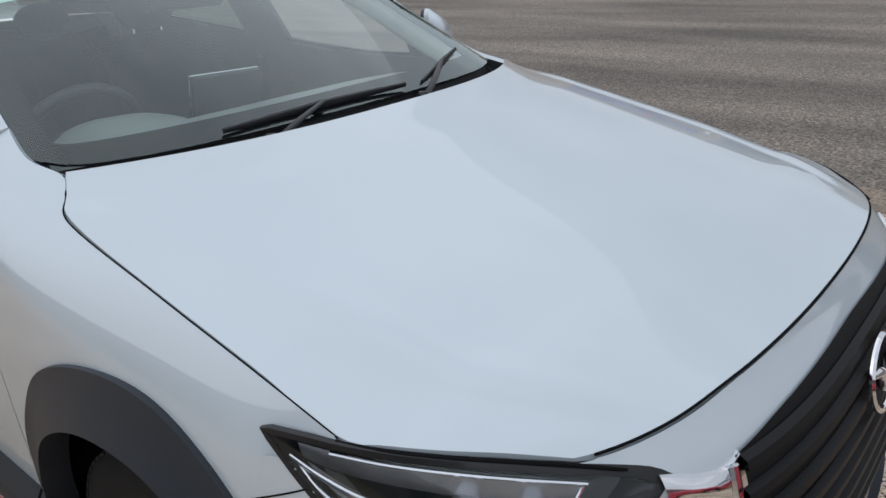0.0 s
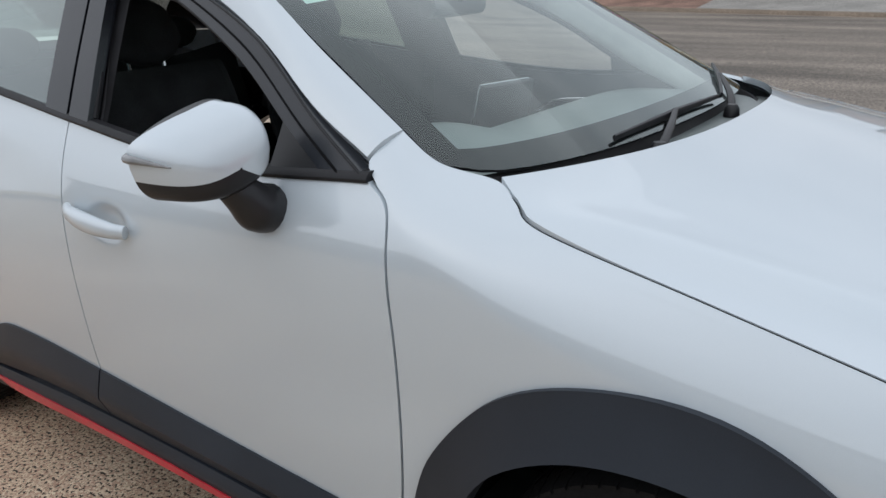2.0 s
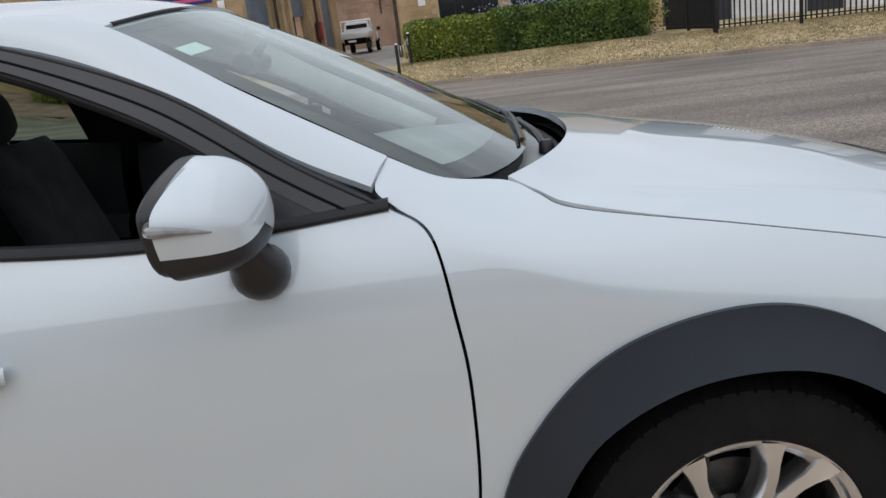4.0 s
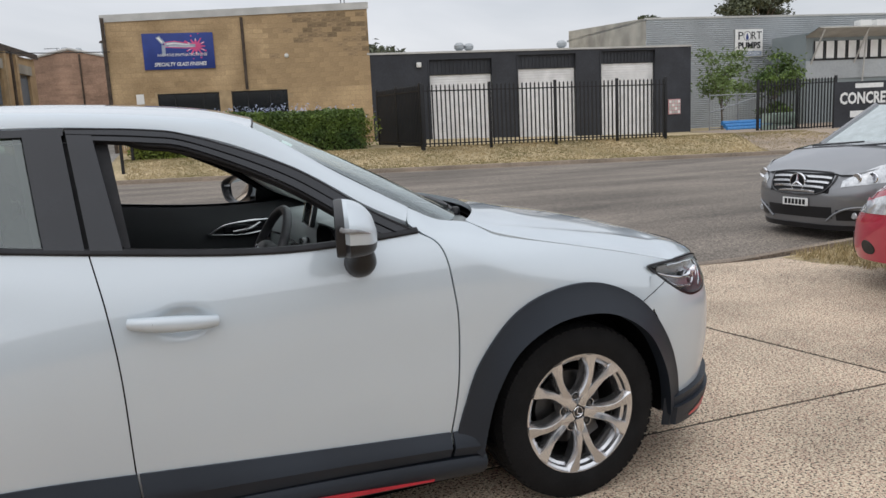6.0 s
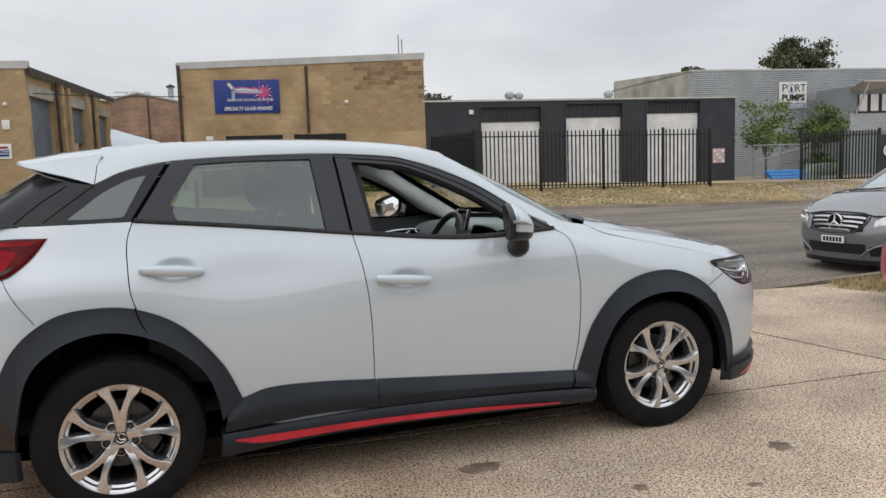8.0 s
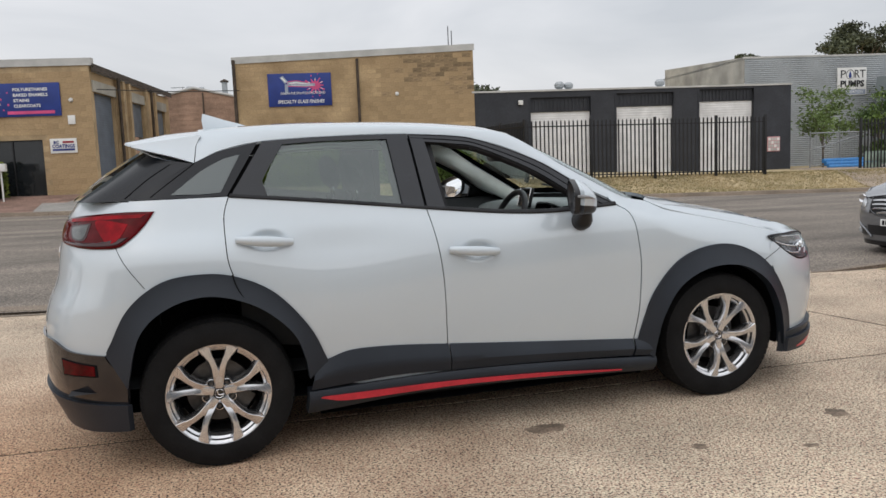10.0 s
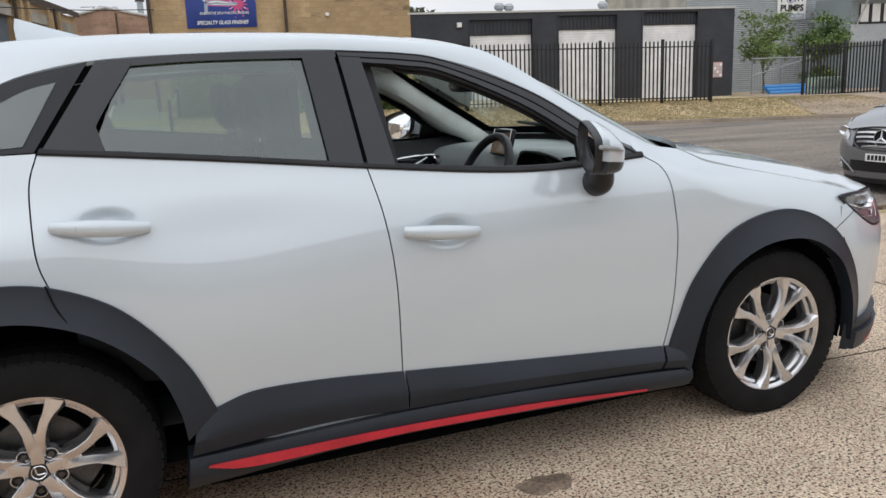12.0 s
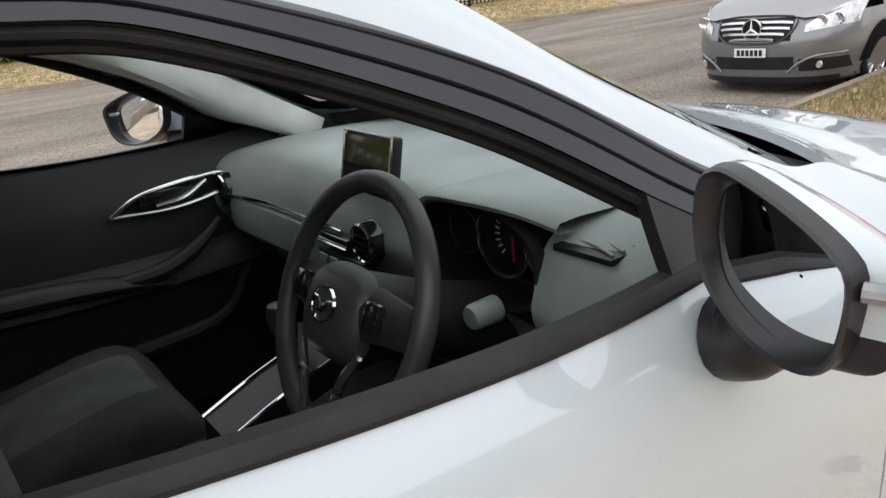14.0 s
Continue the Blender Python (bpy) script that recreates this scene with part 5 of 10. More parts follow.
def build_mirror(side):
    mir = new("door_mirror")
    mir.parent = car
    mir["label"] = "pale pearl door mirror on a black foot"
    rim = spline(MIRROR_RIM, 57)[:-1]
    shell = rim.copy()
    if side < 0:
        # the rear opening is narrower than the shell that flares out behind it
        rim[:, 0] = 0.970 + (rim[:, 0] - 0.970) * 0.84 - 0.020
    cy, cz = 0.970, 1.115
    slant = 0.25 if side < 0 else 0.55
    n = len(rim)

    def ring(scale, x, t=0.0):
        # rings close towards a low point well inside, so that the top keeps its peak
        my, mz = cy - 0.022 * t - 0.012 * smoothstep(0, 0.12, t), cz - 0.030 * t
        wide = 1 + 0.12 * smoothstep(0, 0.12, t)
        edge = rim + (shell - rim) * smoothstep(0, 0.03, t)
        return [(x + 0.034 - slant * (p[0] - cy) * scale, -(my + (p[0] - cy) * scale * wide), mz + (p[1] - cz) * scale * (1 + 0.02 * t)) for p in edge]

    rings = [ring(1.0, 0.352), ring(1.012, 0.366)]
    for k in np.linspace(0.045, 1, 15):
        t = k * math.pi / 2
        rings.append(ring(max(math.cos(t) ** 0.62, 0.02), 0.366 + 0.118 * math.sin(t), math.sin(t) ** 2))
    g = flip_side(rings, side)
    verts = [tuple(p) for r in g for p in r]
    cap, low, rest = [], [], []
    for j in range(len(rings) - 1):
        for i in range(n):
            f = (j * n + i, j * n + (i + 1) % n, (j + 1) * n + (i + 1) % n, (j + 1) * n + i)
            (rest if j < (2 if side < 0 else 1) else cap if rim[i, 1] > 1.068 and rim[(i + 1) % n, 1] > 1.068 else low).append(f if side > 0 else tuple(reversed(f)))
    for nm, fs, mt, lb in (("mirror_cap", cap, PAINT, "pale pearl mirror cap"), ("mirror_shell", low, BLACK, "black lower mirror shell"), ("mirror_rim", rest, BLACK, "")):
        used = sorted({q for f in fs for q in f})
        ix = {q: k for k, q in enumerate(used)}
        mesh_object(nm, [verts[q] for q in used], [tuple(ix[q] for q in f) for f in fs], mt, mir, lb)
    def sunk(k, x, lean=1.0):
        # the glass sits deep, a little low and towards the tip
        return [(px + (1 - lean) * slant * (-py - cy), py - 0.008, pz - 0.005) for px, py, pz in ring(k, x)]

    well = flip_side([ring(1.0, 0.352), ring(0.97, 0.347), ring(0.92, 0.350), sunk(0.88, 0.366), sunk(0.86, 0.380)], side)
    sheet("mirror_bezel", well, BLACK, mir, "black bezel", closed_u=True, flip=side > 0)
    # slightly convex glass, nodding upwards
    nod, lean = (0.02, 0.5) if side < 0 else (0.055, 1.0)
    glass_ring = flip_side([[(x + nod * (z - cz) + (k * k - 0.78) * 0.0045, y, z) for x, y, z in sunk(k, 0.376, lean)] for k in (0.87, 0.72, 0.57, 0.43, 0.29, 0.14, 0.02)], side)
    sheet("mirror_glass", glass_ring, MIRROR, mir, "mirror glass", closed_u=True, flip=side > 0)
    # indicator blade, let into the outer crease
    tip = int(np.argmax(rim[:, 0]))
    ind = []
    for j, k in ((1, 0), (3, 0), (5, 0), (7, 0), (9, 0)):
        p = np.array(rings[j][(tip + k) % n])
        ind.append(p + np.array([0.0006, -0.0005, 0.0]))
    tube("indicator", [tuple(p) for p in flip_side(ind, side)], [0.010, 0.0095, 0.008, 0.005, 0.0015], INDICATOR, mir, "clear indicator blade", n=10, res=20, flat=0.9)
    foot = flip_side([(0.47, -0.925, 1.045), (0.478, -0.905, 1.022), (0.482, -0.880, 0.995), (0.480, -0.850, 0.985)], side)
    tube("mirror_foot", [tuple(p) for p in foot], [0.032, 0.039, 0.048, 0.048], BLACK, mir, "black mirror foot", n=18, res=14, flat=1.0)
    return mir


INDICATOR = material("smoked_indicator_lens", (0.20, 0.20, 0.20), rough=0.12, var=0.2, scale=30, fine=0.05, coat=0.8)
for side, who in SIDES:
    build_mirror(side)

# ---------------------------------------------------------------- cabin
sheet("cabin_floor", [[(x, y, 0.30 if abs(x) < 0.6 else 0.38) for y in np.linspace(-0.80, 0.80, 5)] for x in (-1.9, -0.7, -0.5, 0.5, 0.7, 1.1)], FABRIC, car, "dark carpet floor")
sheet("firewall", [[(x, y, z) for y in np.linspace(-0.66, 0.66, 5)] for x, z in ((0.95, 0.3), (1.05, 0.8), (1.06, 0.98))], GAP, car, flip=True)
sheet("tail_bulkhead", [[(x, y, z) for y in np.linspace(-0.46, 0.46, 5)] for x, z in ((-1.78, 0.35), (-1.78, 1.14), (-1.62, 1.17))], TRIM_DARK, car)
rows = []
DASH = [(1.06, 1.035), (0.92, 1.040), (0.74, 1.046), (0.60, 1.040), (0.545, 1.022), (0.520, 0.985), (0.505, 0.945), (0.50, 0.925), (0.505, 0.90), (0.53, 0.86), (0.56, 0.80), (0.64, 0.72), (0.72, 0.60), (0.80, 0.45)]
for y in np.linspace(-0.735, 0.735, 99):
    rows.append([(x - 0.03 * (abs(y) / 0.735) ** 3, y, z - 0.035 * (abs(y) / 0.735) ** 4) for x, z in spline(DASH, 70)])
dash = sheet("dashboard", rows, TRIM_MID, car, "soft dark grey dashboard", flip=True, sharp=60, hole=lambda p: -0.525 < p[1] < -0.235 and 0.885 < p[2] < 1.037 and p[0] < 0.62)
tube("dash_trim", [(0.474, 0.62, 0.918), (0.490, 0.45, 0.924), (0.493, 0.25, 0.926), (0.491, 0.04, 0.925)], 0.0045, CHROME, dash, "thin satin chrome strip", n=8, res=24)
box("dash_panel", (0.480, 0.09, 0.825), (0.52, 0.64, 0.915), TRIM_MID, dash, "grained lower dash panel", bevel=0.012)
for y, z, r in ((0.655, 0.925, 0.042), (-0.068, 0.928, 0.040)):
    v = lathe("air_vent", [(0.0001, -0.004), (r * 0.55, -0.004), (r * 0.6, -0.016), (r * 0.82, -0.016), (r, -0.012), (r * 1.05, 0.012)], GLOSS_BLACK, dash, "round air vent", n=28, axis="x", m=Matrix.Translation((0.492, y, z)))
    lathe("vent_ring", [(r * 0.84, -0.018), (r * 0.92, -0.020), (r * 1.0, -0.016)], CHROME, v, n=28, axis="x", m=Matrix.Translation((0.492, y, z)))
    for k in (-1, 0, 1):
        box("vent_slat", (0.474, y - r * 0.7, z + k * r * 0.35 - 0.002), (0.49, y + r * 0.7, z + k * r * 0.35 + 0.002), BLACK, v)
# centre display on its stand
scr = box("centre_display", (0.520, -0.166, 1.012), (0.540, 0.046, 1.128), BLACK, dash, "free-standing dark display", bevel=0.008, m=Matrix.Translation((0.53, -0.06, 1.08)) @ Matrix.Rotation(radians(14), 4, "Y") @ Matrix.Rotation(radians(-6), 4, "Z") @ Matrix.Translation((-0.53, 0.06, -1.08)))
box("display_glass", (0.5165, -0.156, 1.022), (0.5205, 0.036, 1.118), DISPLAY, scr, m=Matrix.Translation((0.53, -0.06, 1.08)) @ Matrix.Rotation(radians(14), 4, "Y") @ Matrix.Rotation(radians(-6), 4, "Z") @ Matrix.Translation((-0.53, 0.06, -1.08)))
tilt = Matrix.Translation((0.53, -0.06, 1.08)) @ Matrix.Rotation(radians(14), 4, "Y") @ Matrix.Rotation(radians(-6), 4, "Z")
for a, b in (((-0.013, -0.103, 0.046), (-0.013, 0.103, 0.046)), ((-0.013, -0.104, -0.066), (-0.013, -0.104, 0.046)), ((-0.013, 0.104, -0.066), (-0.013, 0.104, 0.046))):
    tube("display_edge", [tuple(tilt @ Vector(a)), tuple(tilt @ Vector(b))], 0.0028, CHROME, scr, "bright display edge", n=6)
# instrument hood: a dark recess under a peaked visor
def recess(k, x, drop=0.0):
    return [(x, -0.380 + 0.150 * k * math.copysign(abs(math.cos(a)) ** 0.75, math.cos(a)), 0.962 - drop + (0.090 if math.sin(a) > 0 else 0.078) * k * math.copysign(abs(math.sin(a)) ** 0.7, math.sin(a))) for a in np.linspace(0, 2 * math.pi, 48, endpoint=False)]


hood = sheet("instrument_hood", [recess(1.02, 0.520), recess(1.0, 0.500), recess(0.96, 0.500), recess(0.93, 0.53), recess(0.90, 0.60)], BLACK, dash, "black instrument recess", closed_u=True, sharp=50)
rows = []
for q in np.linspace(-1, 1, 25):
    y = -0.385 + 0.170 * q
    peak = 1.062 - 0.030 * abs(q) ** 3 + 0.006 * (1 - q)
    lip = 0.490 + 0.035 * abs(q) ** 2.5
    rows.append([(lip + 0.03, y, peak - 0.020), (lip, y, peak - 0.016), (lip - 0.004, y, peak - 0.008), (lip + 0.004, y, peak - 0.001), (lip + 0.04, y, peak), (0.64, y, peak - 0.006), (0.78, y * 0.97, 1.044)])
sheet("hood_visor", rows, TRIM_MID, hood, "soft grey visor", flip=True, sharp=50)
sheet("instrument_panel", [recess(0.91, 0.598), recess(0.02, 0.598)], GLOSS_BLACK, hood, "black instrument panel", closed_u=True)
for dy, r in ((0.0, 0.060), (-0.098, 0.040), (0.098, 0.040)):
    g = lathe("gauge", [(0.0001, 0.004), (r * 0.86, 0.004), (r * 0.93, -0.026), (r, -0.028), (r * 1.06, 0.004)], BLACK, hood, "round gauge", n=36, axis="x", m=Matrix.Translation((0.585, -0.385 + dy, 0.972)))
    lathe("gauge_bezel", [(r * 1.01, -0.026), (r * 1.03, -0.029), (r * 1.06, -0.026)], ALLOY, g, n=36, axis="x", m=Matrix.Translation((0.585, -0.385 + dy, 0.972)))
    if r > 0.05:
        for k in range(19):
            a = math.radians(225 - 15 * k)
            tube("gauge_mark", [(0.584, -0.385 - 0.036 * math.cos(a), 0.972 + 0.036 * math.sin(a)), (0.584, -0.385 - 0.047 * math.cos(a), 0.972 + 0.047 * math.sin(a))], 0.0014, WHITE_PRINT, g, n=4)
        box("gauge_needle", (0.580, -0.387, 0.930), (0.582, -0.383, 0.975), RED, g)
v = box("side_vent_base", (0.52, -0.655, 1.008), (0.66, -0.545, 1.018), BLACK, dash, "curved window demister vent", bevel=0.004, m=Matrix.Translation((0, 0, -0.004)))
for k in range(6):
    tube("vent_slat", [(0.53 + 0.02 * k, -0.65, 1.016), (0.545 + 0.02 * k, -0.60, 1.018), (0.55 + 0.02 * k, -0.55, 1.016)], 0.0025, TRIM_MID, v, n=5, res=6)
cv = box("centre_vent", (0.478, 0.0, 0.900), (0.50, 0.165, 0.918), GLOSS_BLACK, dash, "slim centre air vent", bevel=0.004)
tube("vent_edge", [(0.476, 0.0, 0.900), (0.476, 0.165, 0.900)], 0.0028, CHROME, cv, n=6)
box("climate_panel", (0.472, -0.07, 0.845), (0.50, 0.12, 0.885), BLACK, dash, "heater button panel", bevel=0.006)
for k in range(4):
    box("button", (0.468, -0.055 + 0.045 * k, 0.853), (0.473, -0.022 + 0.045 * k, 0.875), TRIM_MID, dash, bevel=0.003)
lathe("ignition_knob", [(0.0001, -0.03), (0.017, -0.03), (0.02, -0.024), (0.021, 0.02)], TRIM_MID, dash, "stalk end knob", n=18, axis="x", m=Matrix.Translation((0.46, -0.455, 0.905)))

# steering wheel
sw = new("steering_wheel")
sw.parent = car
sw["label"] = "black leather three-spoke steering wheel"
sw.matrix_local = Matrix.Translation((0.276, -0.378, 0.957)) @ Matrix.Rotation(radians(26), 4, "Y")
ring = [(0.0, 0.183 * math.cos(a), 0.183 * math.sin(a)) for a in np.linspace(0, 2 * math.pi, 25)]
tube("wheel_rim", ring, 0.0165, LEATHER, sw, "black leather rim", n=14, res=73, closed=True)
rows = []
for k in np.linspace(0, 1, 7):
    t = k * math.pi / 2
    rows.append([(-0.002 - 0.036 * math.sin(t), 0.082 * math.cos(t) ** 0.35 * math.copysign(abs(math.cos(a)) ** 0.7, math.cos(a)) + 0.0, -0.008 + 0.070 * math.cos(t) ** 0.45 * math.copysign(abs(math.sin(a)) ** 0.7, math.sin(a))) for a in np.linspace(0, 2 * math.pi, 36, endpoint=False)])
sheet("horn_pad", rows, LEATHER, sw, "rounded horn pad", closed_u=True, flip=False)
for q in (-1, 1):
    rows = [[(-0.006, q * 0.070, 0.045), (-0.030, q * 0.074, 0.015), (-0.020, q * 0.072, -0.03)], [(-0.004, q * 0.12, 0.040), (-0.018, q * 0.12, 0.012), (-0.010, q * 0.12, -0.022)], [(0.0, q * 0.172, 0.035), (-0.008, q * 0.174, 0.008), (-0.002, q * 0.172, -0.018)]]
    sheet("wheel_spoke", rows, TRIM_DARK, sw, flange=(0.01, 0, 0), sharp=60)
    box("switch_pad", (-0.030, q * 0.10 - 0.018, -0.012), (-0.016, q * 0.10 + 0.018, 0.030), GLOSS_BLACK, sw, bevel=0.006)
    tube("spoke_trim", [(-0.020, q * 0.085, -0.05), (-0.018, q * 0.055, -0.10), (-0.006, q * 0.042, -0.168)], [0.006, 0.008, 0.007], ALLOY, sw, "satin silver lower spoke", n=8, res=14)
lathe("wheel_emblem", [(0.0265, 0.0), (0.028, 0.004), (0.0305, 0.004), (0.032, 0.0)], CHROME, sw, "chrome oval emblem", n=28, axis="x", m=Matrix.Translation((-0.040, 0, 0.0)) @ Matrix.Diagonal((-1, 1, 0.85, 1)))
tube("emblem_wing", [(-0.0425, -0.026, 0.008), (-0.0425, -0.010, 0.004), (-0.0425, 0, -0.010), (-0.0425, 0.010, 0.004), (-0.0425, 0.026, 0.008)], [0.002, 0.004, 0.0045, 0.004, 0.002], CHROME, sw, n=7, res=16)
tube("steering_column", [(0.275, -0.372, 0.958), (0.42, -0.372, 0.885), (0.56, -0.372, 0.83)], [0.055, 0.06, 0.07], TRIM_DARK, car, n=16, res=8)
for q in (-1, 1):
    tube("column_stalk", [(0.32, -0.372 + q * 0.05, 0.945), (0.315, -0.372 + q * 0.13, 0.955), (0.31, -0.372 + q * 0.17, 0.955)], [0.009, 0.008, 0.012], BLACK, car, n=8, res=8)


def seat(x, y, wide, label):
    s = new("front_seat")
    s.parent = car
    s["label"] = label
    # cushion, backrest, bolsters as padded shells
    def pad(name, pts, half, mat, thick, edge=0.05):
        c = spline(pts, 16)
        rows = []
        for v in np.linspace(-1, 1, 15):
            row = []
            for i, p in enumerate(c):
                roll = 1 - abs(v) ** 5
                e = 1 - abs(2 * i / 15 - 1) ** 6
                nx, nz = p[2], p[3]
                k = thick * (0.35 + 0.65 * roll) * (0.5 + 0.5 * e) + edge * (abs(v) ** 2.5 - 0.3) * 0.5
                row.append((x + p[0] + nx * k, y + v * half, p[1] + nz * k))
            rows.append(row)
        return sheet(name, rows, mat, s, flange=(0, 0, -0.06), flip=True, sharp=70)
    pad("seat_cushion", [(0.17, 0.50, 0.5, 0.86), (0.10, 0.585, 0.1, 1.0), (-0.10, 0.57, 0, 1.0), (-0.33, 0.53, 0, 1.0)], wide, FABRIC, 0.07)
    pad("cushion_insert", [(0.13, 0.557, 0.3, 0.95), (0.08, 0.591, 0.1, 1.0), (-0.10, 0.576, 0, 1.0), (-0.30, 0.537, 0, 1.0)], wide * 0.6, FABRIC_MID, 0.072)
    pad("seat_back", [(-0.33, 0.54, 0.97, 0.2), (-0.41, 0.80, 0.97, 0.2), (-0.49, 1.02, 0.96, 0.25), (-0.54, 1.15, 0.9, 0.4)], wide, FABRIC, 0.08)
    pad("seat_back", [(-0.60, 1.14, -0.97, -0.2), (-0.56, 0.95, -0.97, -0.2), (-0.50, 0.75, -0.97, -0.2), (-0.44, 0.52, -0.97, -0.2)], wide * 0.96, FABRIC, 0.03)
    rows = []
    for k in np.linspace(-1, 1, 9):
        t = math.cos(k * math.pi / 2 * 0.98) ** 0.35
        rows.append([(x - 0.565 + 0.055 * t * math.cos(a) - 0.02 * math.sin(a), y + 0.125 * k, 1.265 + 0.10 * t * math.copysign(abs(math.sin(a)) ** 0.75, math.sin(a))) for a in np.linspace(0, 2 * math.pi, 24, endpoint=False)])
    sheet("headrest", rows, FABRIC, s, "padded headrest", closed_u=True, flip=True, sharp=80)
    for q in (-0.06, 0.06):
        tube("headrest_post", [(x - 0.555, y + q, 1.19), (x - 0.545, y + q, 1.09)], 0.007, CHROME, s, n=8)


seat(0, -0.37, 0.245, "dark cloth driver's seat")
seat(0, 0.37, 0.245, "dark cloth front passenger seat with grey insert")
bench = sheet("rear_bench", [[(x, y, z + 0.02 * math.cos(y * 9)) for y in np.linspace(-0.66, 0.66, 25)] for x, z in ((-0.72, 0.40), (-0.70, 0.60), (-0.95, 0.60), (-1.18, 0.57), (-1.28, 0.75), (-1.38, 1.05), (-1.44, 1.12), (-1.50, 1.08), (-1.52, 0.6))], FABRIC, car, "dark cloth rear bench", flip=True)
for y in (-0.36, 0.36):
    rows = []
    for k in np.linspace(-1, 1, 9):
        t = math.cos(k * math.pi / 2 * 0.98) ** 0.35
        rows.append([(-1.42 + 0.05 * t * math.cos(a), y + 0.12 * k, 1.20 + 0.07 * t * math.sin(a)) for a in np.linspace(0, 2 * math.pi, 20, endpoint=False)])
    sheet("rear_headrest", rows, FABRIC, bench, closed_u=True, flip=True)
sheet("parcel_shelf", [[(x, y, z) for y in (-0.62, 0, 0.62)] for x, z in ((-1.52, 1.08), (-1.80, 1.12))], TRIM_DARK, car)
con = box("centre_console", (-0.45, -0.115, 0.36), (0.60, 0.115, 0.585), FABRIC, car, "dark centre console", bevel=0.03)
rows = [[(x, y, z) for y in (-0.10, -0.06, -0.01, 0.02)] for x, z in ((0.13, 0.60), (0.14, 0.668), (0.26, 0.712), (0.42, 0.755), (0.52, 0.80))]
sheet("console_trim", rows, BLACK, con, "raised black shift surround", flange=(0, 0, -0.05), flip=True)
for y in (-0.10, 0.02):
    tube("console_strip", [(0.138, y, 0.670), (0.26, y, 0.715), (0.42, y, 0.758)], 0.0028, CHROME, con, "thin bright console edge", n=6, res=8)
tube("gear_lever", [(0.33, 0.0, 0.70), (0.315, 0.0, 0.79)], [0.03, 0.013], LEATHER, con, n=10)
lathe("gear_knob", [(0.0001, 0.05), (0.02, 0.045), (0.026, 0.02), (0.02, -0.01), (0.012, -0.02)], LEATHER, con, n=18, axis="z", m=Matrix.Translation((0.315, 0, 0.795)))

for side, who in SIDES:
    fd, rd = doors[side]
    # inner door cards
    for nm, dr, x0, x1, zt in (("door_card", fd, -0.26, 0.70, BELT[3:]), ("door_card", rd, -1.16, -0.32, BELT[1:4])):
        top = table([(p[0], p[1]) for p in BELT])
        rows = []
        for k, inset in ((0.0, 0.042), (0.12, 0.085), (0.2, 0.10), (0.36, 0.105), (0.40, 0.14), (0.47, 0.15), (0.50, 0.12), (0.7, 0.10), (1.0, 0.09)):
            rows.append([(x, -(half_width(x, top(x)) - inset), top(x) + 0.004 - k * 0.70) for x in np.linspace(x0, x1, 20)])
        cd = sheet("door_card", flip_side(rows, side), TRIM_DARK, dr, "black moulded door card", flip=side < 0, sharp=40)
        if dr is fd:
            yy = side * 0.685
            o = lambda pts: [(x, side * y, z) for x, y, z in pts]
            tube("handle_bezel", o([(0.20, 0.700, 0.915), (0.28, 0.688, 0.955), (0.42, 0.68, 0.970), (0.50, 0.68, 0.965), (0.49, 0.68, 0.925), (0.36, 0.686, 0.905), (0.20, 0.700, 0.915)]), 0.006, ALLOY, cd, "satin silver handle surround", n=8, res=40)
            sheet("handle_panel", [o(spline([(0.20, 0.703, 0.915), (0.28, 0.692, 0.953), (0.42, 0.684, 0.968), (0.50, 0.684, 0.963)], 14)), o(spline([(0.20, 0.703, 0.914), (0.36, 0.690, 0.906), (0.43, 0.686, 0.914), (0.49, 0.684, 0.926)], 14))], LAMP_DARK, cd, "dark satin handle panel")
            box("handle_well", (0.27, min(yy, yy + side * 0.02), 0.915), (0.46, max(yy, yy + side * 0.02), 0.958), GLOSS_BLACK, cd, bevel=0.008)
            tube("inner_handle", o([(0.31, 0.675, 0.922), (0.38, 0.668, 0.930), (0.445, 0.672, 0.960)]), [0.006, 0.009, 0.006], ALLOY, cd, "satin silver inner handle", n=10, res=14)
            tube("armrest", o([(-0.24, 0.668, 0.800), (0.05, 0.660, 0.775), (0.20, 0.662, 0.750), (0.31, 0.672, 0.715)]), [0.040, 0.042, 0.036, 0.02], TRIM_DARK, cd, "padded armrest", n=12, res=20, flat=0.7)
            tube("door_pull", o([(0.17, 0.655, 0.760), (0.28, 0.648, 0.765), (0.38, 0.655, 0.800), (0.46, 0.675, 0.850)]), [0.018, 0.022, 0.020, 0.010], TRIM_DARK, cd, "slanting pull handle", n=10, res=16)
            tube("map_pocket", o([(-0.15, 0.690, 0.560), (0.20, 0.685, 0.560), (0.42, 0.690, 0.58), (0.52, 0.700, 0.70)]), [0.02, 0.024, 0.022, 0.012], TRIM_DARK, cd, "low map pocket lip", n=10, res=16)
    # rubber run channel inside the front window opening
    ch = [(-0.20, 1.10), (-0.246, 1.405), (-0.10, 1.388), (0.031, 1.362), (0.284, 1.247), (0.482, 1.117)]
    for d_in, dz in ((0.012, -0.004), (0.03, -0.014)):
        tube("run_channel", [(x, side * (half_width(x, z) - d_in), z + dz) for x, z in ch], 0.007, SEAL, fd, "black rubber run channel", n=8, res=50)
    rows = [[(x, side * (half_width(x, z) - w_), z + dz) for x, z in spline(ch[1:], 30)] for w_, dz in ((0.005, 0.004), (0.022, -0.010), (0.036, 0.004))]
    sheet("inner_frame", rows, SEAL, fd, flip=side > 0)
    rows = [[(x, side * (half_width(x, z) - w_), z + 0.004) for x, z in BELT[3:]] for w_ in (0.0, 0.015, 0.028, 0.038)]
